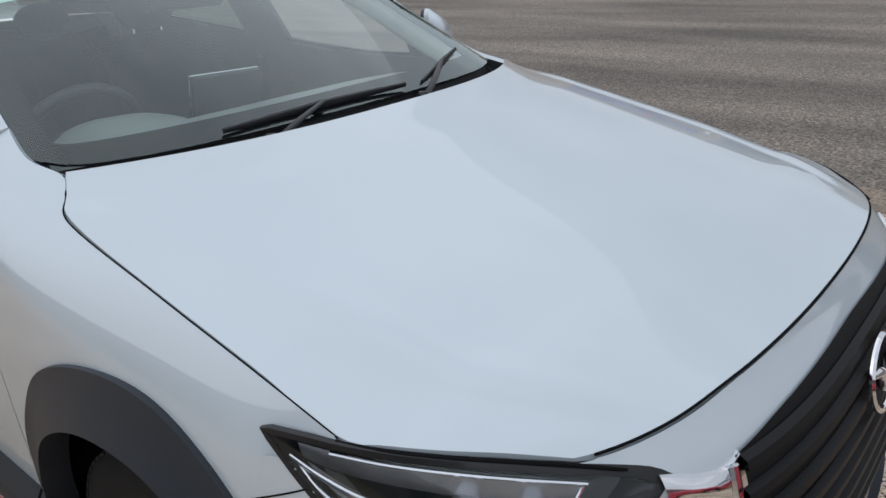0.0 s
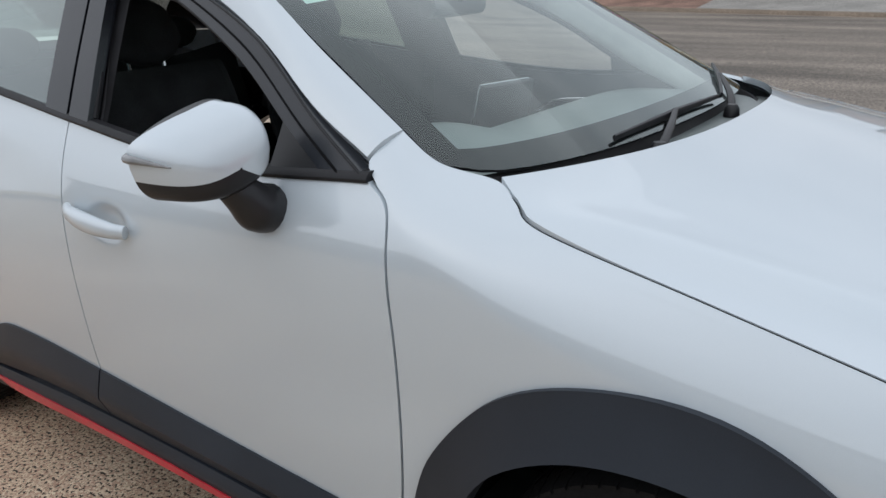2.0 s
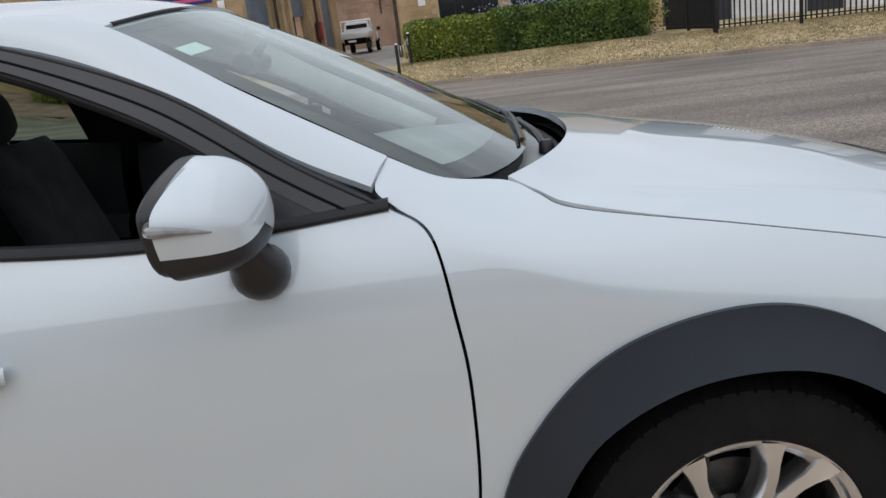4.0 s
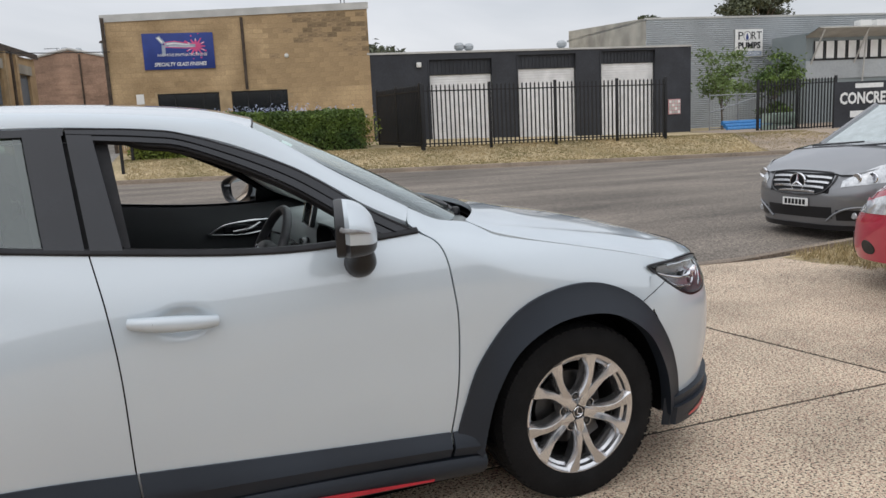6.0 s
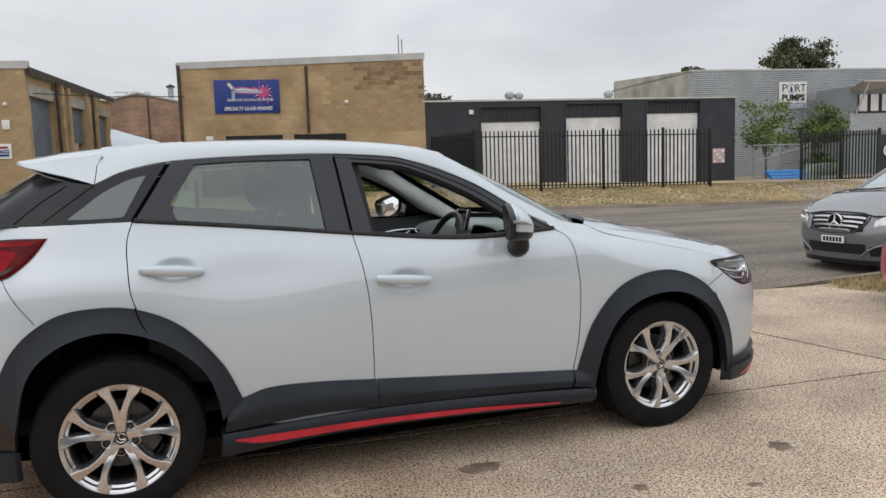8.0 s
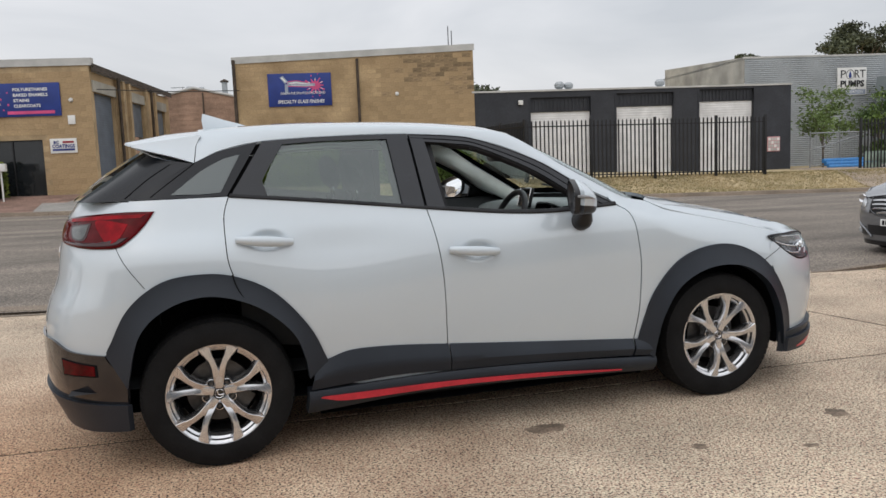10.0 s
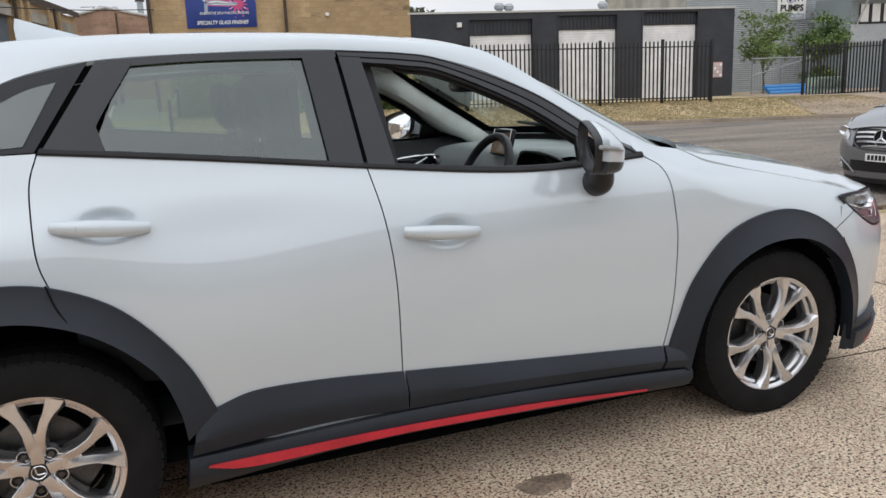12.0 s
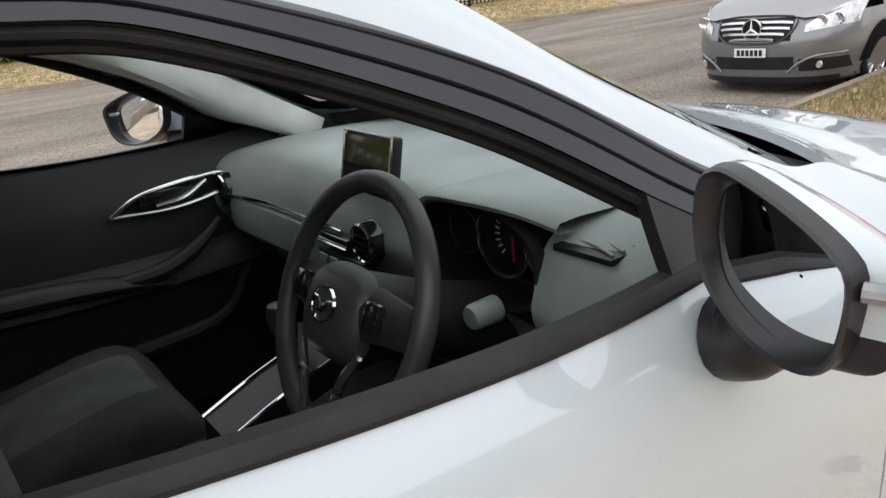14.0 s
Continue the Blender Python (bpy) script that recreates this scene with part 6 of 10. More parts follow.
    sheet("window_sill", rows, SEAL, fd, flip=side < 0)

# rear-view mirror, registration label
rv = tube("rear_view_mirror", [(0.365, -0.165, 1.316), (0.352, -0.045, 1.319), (0.365, 0.075, 1.316)], [0.026, 0.032, 0.026], BLACK, car, "black rear-view mirror", n=14, res=10)
tube("mirror_stem", [(0.36, -0.05, 1.31), (0.40, -0.02, 1.37), (0.42, 0.0, 1.39)], 0.012, BLACK, rv, n=8, res=6)
lab = []
for k in (0.80, 0.87):
    j = int(round(k * 21))
    lab.append([sg[j][i] + np.array([-0.006, 0, -0.009]) for i in (2, 3, 4, 5)])
LABEL = material("pale_green_label", (0.55, 0.74, 0.66), rough=0.5, var=0.06, scale=40, fine=0.03)
sheet("window_label", lab, LABEL, ws, "pale green registration label", flip=True)

# ---------------------------------------------------------------- ground, road, kerbs
def concrete(name, base, dark, pebble=0.35, scale=55.0, stain=(0.74, 1.16), pits=(0.36, 0.5), grain=60.0, patchy=0.9, along=1.0, rust=None, grit=0.0):
    """Exposed-aggregate concrete: pebbles in a sandy matrix, stained in broad patches."""
    m = bpy.data.materials.new(name)
    m.use_nodes = True
    nt = m.node_tree
    b = nt.nodes["Principled BSDF"]
    b.inputs["Roughness"].default_value = 0.85
    co = nt.nodes.new("ShaderNodeTexCoord")
    vo = nt.nodes.new("ShaderNodeTexVoronoi")
    vo.inputs["Scale"].default_value = scale
    no = nt.nodes.new("ShaderNodeTexNoise")
    no.inputs["Scale"].default_value, no.inputs["Detail"].default_value = patchy, 6.0
    fi = nt.nodes.new("ShaderNodeTexNoise")
    fi.inputs["Scale"].default_value, fi.inputs["Detail"].default_value = grain, 3.0
    for n in (vo, no, fi):
        nt.links.new(co.outputs["Object"], n.inputs["Vector"])
    peb = nt.nodes.new("ShaderNodeMixRGB")
    peb.blend_type = "OVERLAY"
    peb.inputs["Fac"].default_value = pebble
    peb.inputs["Color1"].default_value = (*base, 1)
    bw = nt.nodes.new("ShaderNodeRGBToBW")
    nt.links.new(vo.outputs["Color"], bw.inputs[0])
    nt.links.new(bw.outputs[0], peb.inputs["Color2"])
    pit = nt.nodes.new("ShaderNodeMapRange")
    pit.inputs["From Min"].default_value, pit.inputs["From Max"].default_value = pits
    nt.links.new(fi.outputs["Fac"], pit.inputs["Value"])
    pm = nt.nodes.new("ShaderNodeMixRGB")
    pm.inputs["Color1"].default_value = (*dark, 1)
    nt.links.new(pit.outputs[0], pm.inputs["Fac"])
    nt.links.new(peb.outputs[0], pm.inputs["Color2"])
    st = nt.nodes.new("ShaderNodeMapRange")
    st.inputs["From Min"].default_value, st.inputs["From Max"].default_value = 0.3, 0.7
    st.inputs["To Min"].default_value, st.inputs["To Max"].default_value = stain
    nt.links.new(no.outputs["Fac"], st.inputs["Value"])
    hs = nt.nodes.new("ShaderNodeHueSaturation")
    nt.links.new(pm.outputs[0], hs.inputs["Color"])
    nt.links.new(st.outputs[0], hs.inputs["Value"])
    last = hs.outputs[0]
    if along != 1.0:
        # wear drawn out along the street
        mp = nt.nodes.new("ShaderNodeMapping")
        mp.inputs["Scale"].default_value = (along, 1.0, 1.0)
        nt.links.new(co.outputs["Object"], mp.inputs["Vector"])
        nt.links.new(mp.outputs[0], no.inputs["Vector"])
    if rust is not None:
        # a red-soil stain washed out round one spot, broken up by noise
        far = nt.nodes.new("ShaderNodeVectorMath")
        far.operation = "DISTANCE"
        far.inputs[1].default_value = rust[0]
        nt.links.new(co.outputs["Object"], far.inputs[0])
        wob = nt.nodes.new("ShaderNodeTexNoise")
        wob.inputs["Scale"].default_value, wob.inputs["Detail"].default_value = 1.3, 5.0
        nt.links.new(co.outputs["Object"], wob.inputs["Vector"])
        mad = nt.nodes.new("ShaderNodeMath")
        mad.operation = "MULTIPLY_ADD"
        mad.inputs[1].default_value = 3.0
        nt.links.new(wob.outputs["Fac"], mad.inputs[0])
        nt.links.new(far.outputs["Value"], mad.inputs[2])
        edge = nt.nodes.new("ShaderNodeMapRange")
        edge.inputs["From Min"].default_value, edge.inputs["From Max"].default_value = rust[1], rust[2]
        edge.inputs["To Min"].default_value, edge.inputs["To Max"].default_value = 0.75, 0.0
        nt.links.new(mad.outputs[0], edge.inputs["Value"])
        rm = nt.nodes.new("ShaderNodeMixRGB")
        rm.blend_type = "MULTIPLY"
        rm.inputs["Color2"].default_value = (1.0, 0.70, 0.50, 1)
        nt.links.new(edge.outputs[0], rm.inputs["Fac"])
        nt.links.new(last, rm.inputs["Color1"])
        last = rm.outputs[0]
    if grit:
        # scattered pale chips
        ch = nt.nodes.new("ShaderNodeTexVoronoi")
        ch.inputs["Scale"].default_value = 28.0
        nt.links.new(co.outputs["Object"], ch.inputs["Vector"])
        cm = nt.nodes.new("ShaderNodeMapRange")
        cm.inputs["From Min"].default_value, cm.inputs["From Max"].default_value = 0.10, 0.16
        cm.inputs["To Min"].default_value, cm.inputs["To Max"].default_value = grit, 0.0
        nt.links.new(ch.outputs["Distance"], cm.inputs["Value"])
        gm = nt.nodes.new("ShaderNodeMixRGB")
        gm.inputs["Color2"].default_value = (0.50, 0.44, 0.35, 1)
        nt.links.new(cm.outputs[0], gm.inputs["Fac"])
        nt.links.new(last, gm.inputs["Color1"])
        last = gm.outputs[0]
    nt.links.new(last, b.inputs["Base Color"])
    bp = nt.nodes.new("ShaderNodeBump")
    bp.inputs["Strength"].default_value, bp.inputs["Distance"].default_value = 0.5, 0.006
    nt.links.new(fi.outputs["Fac"], bp.inputs["Height"])
    nt.links.new(bp.outputs[0], b.inputs["Normal"])
    return m


DRIVE = concrete("tan_aggregate_concrete", (0.595, 0.472, 0.345), (0.03, 0.023, 0.017), 0.62, 170.0, (0.66, 1.14), (0.415, 0.445), 92.0, 1.3, rust=((-2.4, -0.6, 0.0), 1.6, 4.2), grit=0.35)
ASPHALT = concrete("worn_grey_asphalt", (0.215, 0.182, 0.148), (0.085, 0.072, 0.058), 0.70, 60.0, (0.50, 1.30), (0.36, 0.5), 45.0, 0.9, along=0.22, grit=0.30)
YARD = concrete("dusty_brown_crossing", (0.36, 0.285, 0.215), (0.20, 0.155, 0.115), 0.3, 30.0)
LANE = concrete("grey_lane_concrete", (0.30, 0.285, 0.26), (0.2, 0.19, 0.17), 0.2, 20.0)
KERB = concrete("weathered_kerb_concrete", (0.25, 0.198, 0.148), (0.12, 0.095, 0.07), 0.3, 40.0)
DIRT = material("dry_verge_soil", (0.40, 0.315, 0.19), rough=0.95, var=0.22, scale=0.7, fine=0.2, fine_scale=14, tint=(0.27, 0.22, 0.115), bump=0.6, bump_scale=25)
PAVERS = material("red_brick_paving", (0.27, 0.17, 0.13), rough=0.9, var=0.2, scale=1.5, fine=0.2, fine_scale=20)
STRAW = material("dry_grass_blades", (0.35, 0.275, 0.15), rough=0.8, var=0.25, scale=0.6, fine=0.1, tint=(0.20, 0.175, 0.075), island=0.3)


def road_z(x):
    """The street falls to the right and climbs away to the far left."""
    return -0.06 - 0.012 * min(max(x, -11), 40) + 0.2 * min(max(-11 - x, 0), 14)


def near_edge(x):
    return 3.55 - 0.2 * x if x < 5.4 else 2.47 + 0.07 * (x - 5.4)


def far_edge(x):
    return 21.0 - 0.26 * x


def verge_z(x, d):
    """Height of the far verge, d metres behind the kerb."""
    low = road_z(x) + 0.12
    top = 0.48 - 0.009 * min(max(x, -11), 30) + 0.2 * min(max(-11 - x, 0), 14)
    rise = 0.02 - 0.03 * smoothstep(10, 24, x)
    return low + (top - low) * smoothstep(0.2, 4.2, d) + rise * min(max(d - 4.0, 0), 25)


def strip(name, xs, ds, fn, mat, label, kind="structure", parent=None):
    rows = [[fn(x, d) for x in xs] for d in ds]
    return tagged(sheet(name, rows, mat, parent, flip=False), label, "ground", kind=kind)


far = []
for y in (-400, -120, -40, -10, 10, 40, 120, 400, 1500):
    far.append([(x, y, -0.7) for x in (-1500, -400, -120, -40, 0, 40, 120, 400, 1500)])
tagged(sheet("ground", far, DIRT), "dry brown earth reaching the horizon", "ground", kind="structure")
xs = list(np.linspace(-60, 80, 141))
strip("road", xs, np.linspace(0, 1, 40), lambda x, d: (x, near_edge(x) - 0.05 + (far_edge(x) + 0.1 - near_edge(x)) * d, road_z(x) + 0.05 * math.sin(math.pi * d)), ASPHALT, "worn grey-brown asphalt street")
strip("verge", xs, [0.12, 0.6, 1.2, 2, 3, 4, 5, 7, 10, 15, 20, 30, 60, 120], lambda x, d: (x, far_edge(x) + d, verge_z(x, d) - 0.01), DIRT, "dry grassy verge across the street")


def kerb_line(name, edge, x0, x1, ztop, back, label):
    n = int((x1 - x0) / 1.0)
    rows = []
    for i in range(n + 1):
        x = x0 + (x1 - x0) * i / n
        y, zr, zt = edge(x), road_z(x), ztop(x)
        prof = [(0.30 * -back, zr + 0.004), (0.0, zr + 0.006), (0.03 * back, zt - 0.03), (0.06 * back, zt), (0.17 * back, zt + 0.006), (0.17 * back, zt - 0.15)]
        rows.append([(x, y + dy, z) for dy, z in prof])
    return tagged(sheet(name, rows, KERB, flip=back < 0, sharp=25), label, "kerb", kind="structure")


kerb_line("kerb_far", far_edge, -60, 80, lambda x: road_z(x) + 0.115, 1, "weathered concrete kerb and gutter along the far verge")
kerb_line("kerb_near", near_edge, -60, 80, lambda x: -0.045 if x < 5.6 else -0.005, -1, "low concrete kerb at the edge of the driveway")


def drive_z(x, y):
    d = near_edge(x) - y
    return -0.045 * (1 - smoothstep(0.1, 1.6, d))


under = [[(x, y, drive_z(x, y) - 0.004) for x in np.linspace(-40, 40, 81)] for y in np.linspace(-30, -6, 9)]
under += [[(x, y0 + (near_edge(x) - 0.15 - y0) * k, drive_z(x, y0 + (near_edge(x) - 0.15 - y0) * k) - 0.004) for x in np.linspace(-40, 40, 81)] for y0 in (-6,) for k in np.linspace(0.05, 1, 60)]
JOINT = material("dark_joint_grit", (0.05, 0.04, 0.03), rough=0.95, var=0.2, scale=8, fine=0.2)
forecourt = tagged(sheet("forecourt", under, JOINT), "tan concrete forecourt in large slabs", "pavement", kind="structure")


# two grass patches by the kerb on the right
def tuft_field(name, spots, label, seed, h=(0.03, 0.09), w=0.006, mat=None):
    r = random.Random(seed)
    verts, faces = [], []
    for x, y, z in spots:
        for _ in range(3):
            a, k = r.uniform(0, 6.28), r.uniform(*h)
            dx, dy = math.cos(a) * w, math.sin(a) * w
            lx, ly = r.uniform(-0.6, 0.6) * k, r.uniform(-0.6, 0.6) * k
            b = len(verts)
            ox, oy = x + r.uniform(-0.05, 0.05), y + r.uniform(-0.05, 0.05)
            verts += [(ox - dx, oy - dy, z), (ox + dx, oy + dy, z), (ox + lx, oy + ly, z + k)]
            faces.append((b, b + 1, b + 2))
    return tagged(mesh_object(name, verts, faces, mat or STRAW, smooth=False), label, "grass", kind="stuff")


rg = random.Random(5)
near_spots = []
grass_rows = [[(x, near_edge(x) - 0.20 - (1.75 + 0.4 * math.sin(x * 1.3)) * k, 0.004 + drive_z(x, near_edge(x) - 0.2 - 1.6 * k) + 0.012 * math.sin(math.pi * k) * (1 - smoothstep(5.9, 5.5, x))) for x in np.linspace(5.55, 14, 30)] for k in np.linspace(0, 1, 8)]
tagged(sheet("grass_patch", grass_rows, DIRT), "dry grassed strip beside the kerb", "ground", kind="structure")
for _ in range(9000):
    x = rg.uniform(5.6, 11)
    k = rg.random() ** 0.8
    near_spots.append((x, near_edge(x) - 0.22 - (1.7 + 0.4 * math.sin(x * 1.3)) * k, 0.004 + drive_z(x, near_edge(x) - 0.5)))
tuft_field("grass_near", near_spots, "dry straw-coloured grass by the kerb", 6)
far_spots = []
for _ in range(26000):
    x, d = rg.uniform(-4, 24), rg.random() ** 0.9 * 4.5 + 0.2
    if x < 1.2 and d > 0.2 and x > -9 and x < 0.2:
        continue
    far_spots.append((x, far_edge(x) + d, verge_z(x, d) - 0.01))
tuft_field("grass_far", far_spots, "dry patchy grass on the far verge", 7, h=(0.02, 0.05), w=0.014)

# ---------------------------------------------------------------- buildings across the street
BLOCK = material("buff_concrete_block", (0.43, 0.31, 0.175), rough=0.9, var=0.16, scale=0.7, fine=0.09, fine_scale=22, tint=(0.29, 0.20, 0.105), bump=0.3, bump_scale=60, island=0.07)
BLOCK_ONE = material("buff_concrete_block_single", (0.43, 0.31, 0.175), rough=0.9, var=0.12, scale=0.7, fine=0.09, fine_scale=22, tint=(0.31, 0.215, 0.115), bump=0.3, bump_scale=60, per_object=0.08)
BLOCK_DAMP = material("weather_darkened_block", (0.30, 0.215, 0.12), rough=0.9, var=0.2, scale=3.0, fine=0.2, fine_scale=18, tint=(0.19, 0.135, 0.08), bump=0.3, bump_scale=60, per_object=0.3)
NOTICE_PINK = material("faded_pink_print", (0.55, 0.30, 0.30), rough=0.6, var=0.1, scale=4)
MORTAR = material("sandy_mortar", (0.42, 0.31, 0.18), rough=0.95, var=0.15, scale=2, fine=0.1, fine_scale=40)
PINK_BRICK = material("pinkish_brick", (0.33, 0.215, 0.15), rough=0.9, var=0.14, scale=1.0, fine=0.12, fine_scale=20, island=0.14)
CHARCOAL = material("charcoal_painted_block", (0.036, 0.038, 0.045), rough=0.7, var=0.12, scale=1.0, fine=0.08, fine_scale=14, bump=0.2, bump_scale=40)
FASCIA = material("pale_grey_fascia_metal", (0.50, 0.49, 0.46), rough=0.5, var=0.08, scale=1.5, fine=0.04)
ROLLER_GREY = material("slate_blue_roller_door", (0.12, 0.145, 0.18), rough=0.5, var=0.1, scale=2, fine=0.05)
ROLLER_WHITE = material("white_roller_door", (0.72, 0.71, 0.70), rough=0.5, var=0.07, scale=2, fine=0.04)
FENCE_BLACK = material("black_powder_coat", (0.010, 0.010, 0.011), rough=0.5, var=0.1, fine=0.04)
WINDOW_DARK = material("dark_window_pane", (0.012, 0.014, 0.016), rough=0.08, var=0.15, scale=1.3, fine=0.03, spec=0.6)
SIGN_BLUE = material("royal_blue_sign", (0.018, 0.04, 0.22), rough=0.45, var=0.1, scale=1.4, fine=0.03)
SIGN_PINK = material("pink_splash_print", (0.62, 0.08, 0.22), rough=0.5, var=0.1, scale=2)
SIGN_RED = material("dark_red_sign", (0.30, 0.02, 0.035), rough=0.5, var=0.1, scale=1.2)
SIGN_WHITE = material("white_sign_board", (0.74, 0.73, 0.70), rough=0.5, var=0.05, scale=2)
STEEL_SHEET = material("pale_corrugated_steel", (0.40, 0.42, 0.43), rough=0.45, metal=0.3, var=0.08, scale=0.5, fine=0.04, fine_scale=9)
SHED_GREEN = material("grey_green_shed_steel", (0.22, 0.25, 0.255), rough=0.55, var=0.08, scale=0.4, fine=0.04)
CONCRETE_WALL = material("stained_pale_concrete", (0.40, 0.375, 0.32), rough=0.85, var=0.16, scale=0.8, fine=0.08)
PALE_RENDER = material("pale_grey_render", (0.46, 0.46, 0.45), rough=0.85, var=0.1, scale=0.8, fine=0.06)
DARK_STAIN = material("rusty_dark_downpipe", (0.07, 0.052, 0.038), rough=0.8, var=0.25, scale=5)


def facade(px, py, deg):
    """A frame on a wall: x along it, y out of the building towards the street, z up."""
    return Matrix.Translation((px, py, 0)) @ Matrix.Rotation(radians(deg), 4, "Z") @ Matrix.Diagonal((1, 1, 1, 1))


def wall_box(name, m, x0, x1, y0, y1, z0, z1, mat, parent, label="", bevel=0.0):
    return box(name, (x0, y0, z0), (x1, y1, z1), mat, parent, label, bevel=bevel, m=m)


def wall_with_openings(name, m, x0, x1, z0, z1, thick, holes, mat, parent, label=""):
    """A wall with rectangular openings right through it, built of the solid fields between them."""
    xs = sorted({x0, x1, *(h[0] for h in holes), *(h[1] for h in holes)})
    zs = sorted({z0, z1, *(h[2] for h in holes), *(h[3] for h in holes)})
    bm = bmesh.new()
    idx = {}

    def vert(x, y, z):
        k = (round(x, 4), round(y, 4), round(z, 4))
        if k not in idx:
            idx[k] = bm.verts.new(k)
        return idx[k]

    solid = lambda x, z: x0 < x < x1 and z0 < z < z1 and not any(h[0] < x < h[1] and h[2] < z < h[3] for h in holes)
    for i in range(len(xs) - 1):
        for j in range(len(zs) - 1):
            a, b, c, d = xs[i], xs[i + 1], zs[j], zs[j + 1]
            if not solid((a + b) / 2, (c + d) / 2):
                continue
            bm.faces.new([vert(a, 0, c), vert(b, 0, c), vert(b, 0, d), vert(a, 0, d)])
            bm.faces.new([vert(a, thick, c), vert(a, thick, d), vert(b, thick, d), vert(b, thick, c)])
            for (ux, uz, q) in ((a - 1e-3, (c + d) / 2, [(a, 0, c), (a, 0, d), (a, thick, d), (a, thick, c)]), (b + 1e-3, (c + d) / 2, [(b, 0, c), (b, thick, c), (b, thick, d), (b, 0, d)]), ((a + b) / 2, c - 1e-3, [(a, 0, c), (a, thick, c), (b, thick, c), (b, 0, c)]), ((a + b) / 2, d + 1e-3, [(a, 0, d), (b, 0, d), (b, thick, d), (a, thick, d)])):
                if not solid(ux, uz):
                    bm.faces.new([vert(*p) for p in q])
    bmesh.ops.transform(bm, matrix=m, verts=bm.verts)
    return part(name, bm, mat, parent, label, smooth=False)


def roller(m, x0, x1, z0, z1, y, mat, parent, label, pitch=0.09):
    """Roller shutter of curved slats."""
    n = max(4, int((z1 - z0) / pitch))
    rows = []
    for k in range(n):
        z = z0 + (z1 - z0) * k / n
        h = (z1 - z0) / n
        for f, o in ((0.0, 0.0), (0.25, -0.009), (0.6, -0.011), (0.92, -0.004)):
            rows.append([tuple(m @ Vector((x, y + o, z + h * f))) for x in (x0, x1)])
    return sheet("roller_door", rows, mat, parent, label, sharp=60)


def masonry(m, x0, x1, z0, z1, holes, parent, mats, course=0.2, length=0.4, name="block", limit=300, key=None, proud=0.012, gap=0.012, y=0.0):
    """Running-bond blocks proud of their mortar: those in key become parts, the rest one joined mesh."""
    shared = {}
    dice = random.Random(17)
    verts, faces = [], []
    made = 0
    rows = int((z1 - z0) / course)
    for j in range(rows):
        za, zb = z0 + j * course + gap / 2, z0 + (j + 1) * course - gap / 2
        x = x0 - (length / 2 if j % 2 else 0)
        while x < x1 - 0.02:
            a, b = max(x + gap / 2, x0 + 0.001), min(x + length - gap / 2, x1 - 0.001)
            x += length
            if b - a < 0.05 or any(h[0] < b and h[1] > a and h[2] < zb and h[3] > za for h in holes):
                continue
            single = key is not None and made < limit and key((a + b) / 2, (za + zb) / 2)
            w, h, e = b - a, zb - za, 0.006
            pts = [(0, 0.0, 0), (w, 0.0, 0), (w, 0.0, h), (0, 0.0, h), (e, -proud, e), (w - e, -proud, e), (w - e, -proud, h - e), (e, -proud, h - e)]
            fc = [(4, 5, 6, 7), (0, 1, 5, 4), (1, 2, 6, 5), (2, 3, 7, 6), (3, 0, 4, 7)]
            if single:
                # some blocks under the eaves are darkened by weather
                old = len(mats) > 2 and dice.random() < 0.75 * smoothstep(z1 - 2.2, z1 - 0.3, zb) * smoothstep(-4.4, -2.4, a)
                k = (round(w, 3), round(h, 3), old)
                if k not in shared:
                    me = bpy.data.meshes.new(name)
                    me.from_pydata(pts, [], fc)
                    me.materials.append(mats[2] if old else mats[1])
                    shared[k] = me
                ob = new(name, shared[k])
                ob.parent = parent
                ob.matrix_local = m @ Matrix.Translation((a, y, za))
                made += 1
            else:
                s = len(verts)
                verts += [m @ Vector((a + p[0], y + p[1], za + p[2])) for p in pts]
                faces += [tuple(s + q for q in f) for f in fc]
    if faces:
        rest = mesh_object(name + "work", verts, faces, mats[0], parent, smooth=False)
        rest["kind"] = "stuff"


def window(m, x0, x1, z0, z1, y, parent, bars, label="dark glazed window in a thin frame"):
    w = box("window", (x0, y + 0.03, z0), (x1, y + 0.05, z1), WINDOW_DARK, parent, label, m=m)
    for a, b, c, d in [(x0, x0 + 0.04, z0, z1), (x1 - 0.04, x1, z0, z1), (x0, x1, z0, z0 + 0.04), (x0, x1, z1 - 0.04, z1)] + [(x - 0.02, x + 0.02, z0, z1) for x in bars]:
        box("window_frame", (a, y - 0.01, c), (b, y + 0.029, d), FENCE_BLACK, w, m=m)
    return w


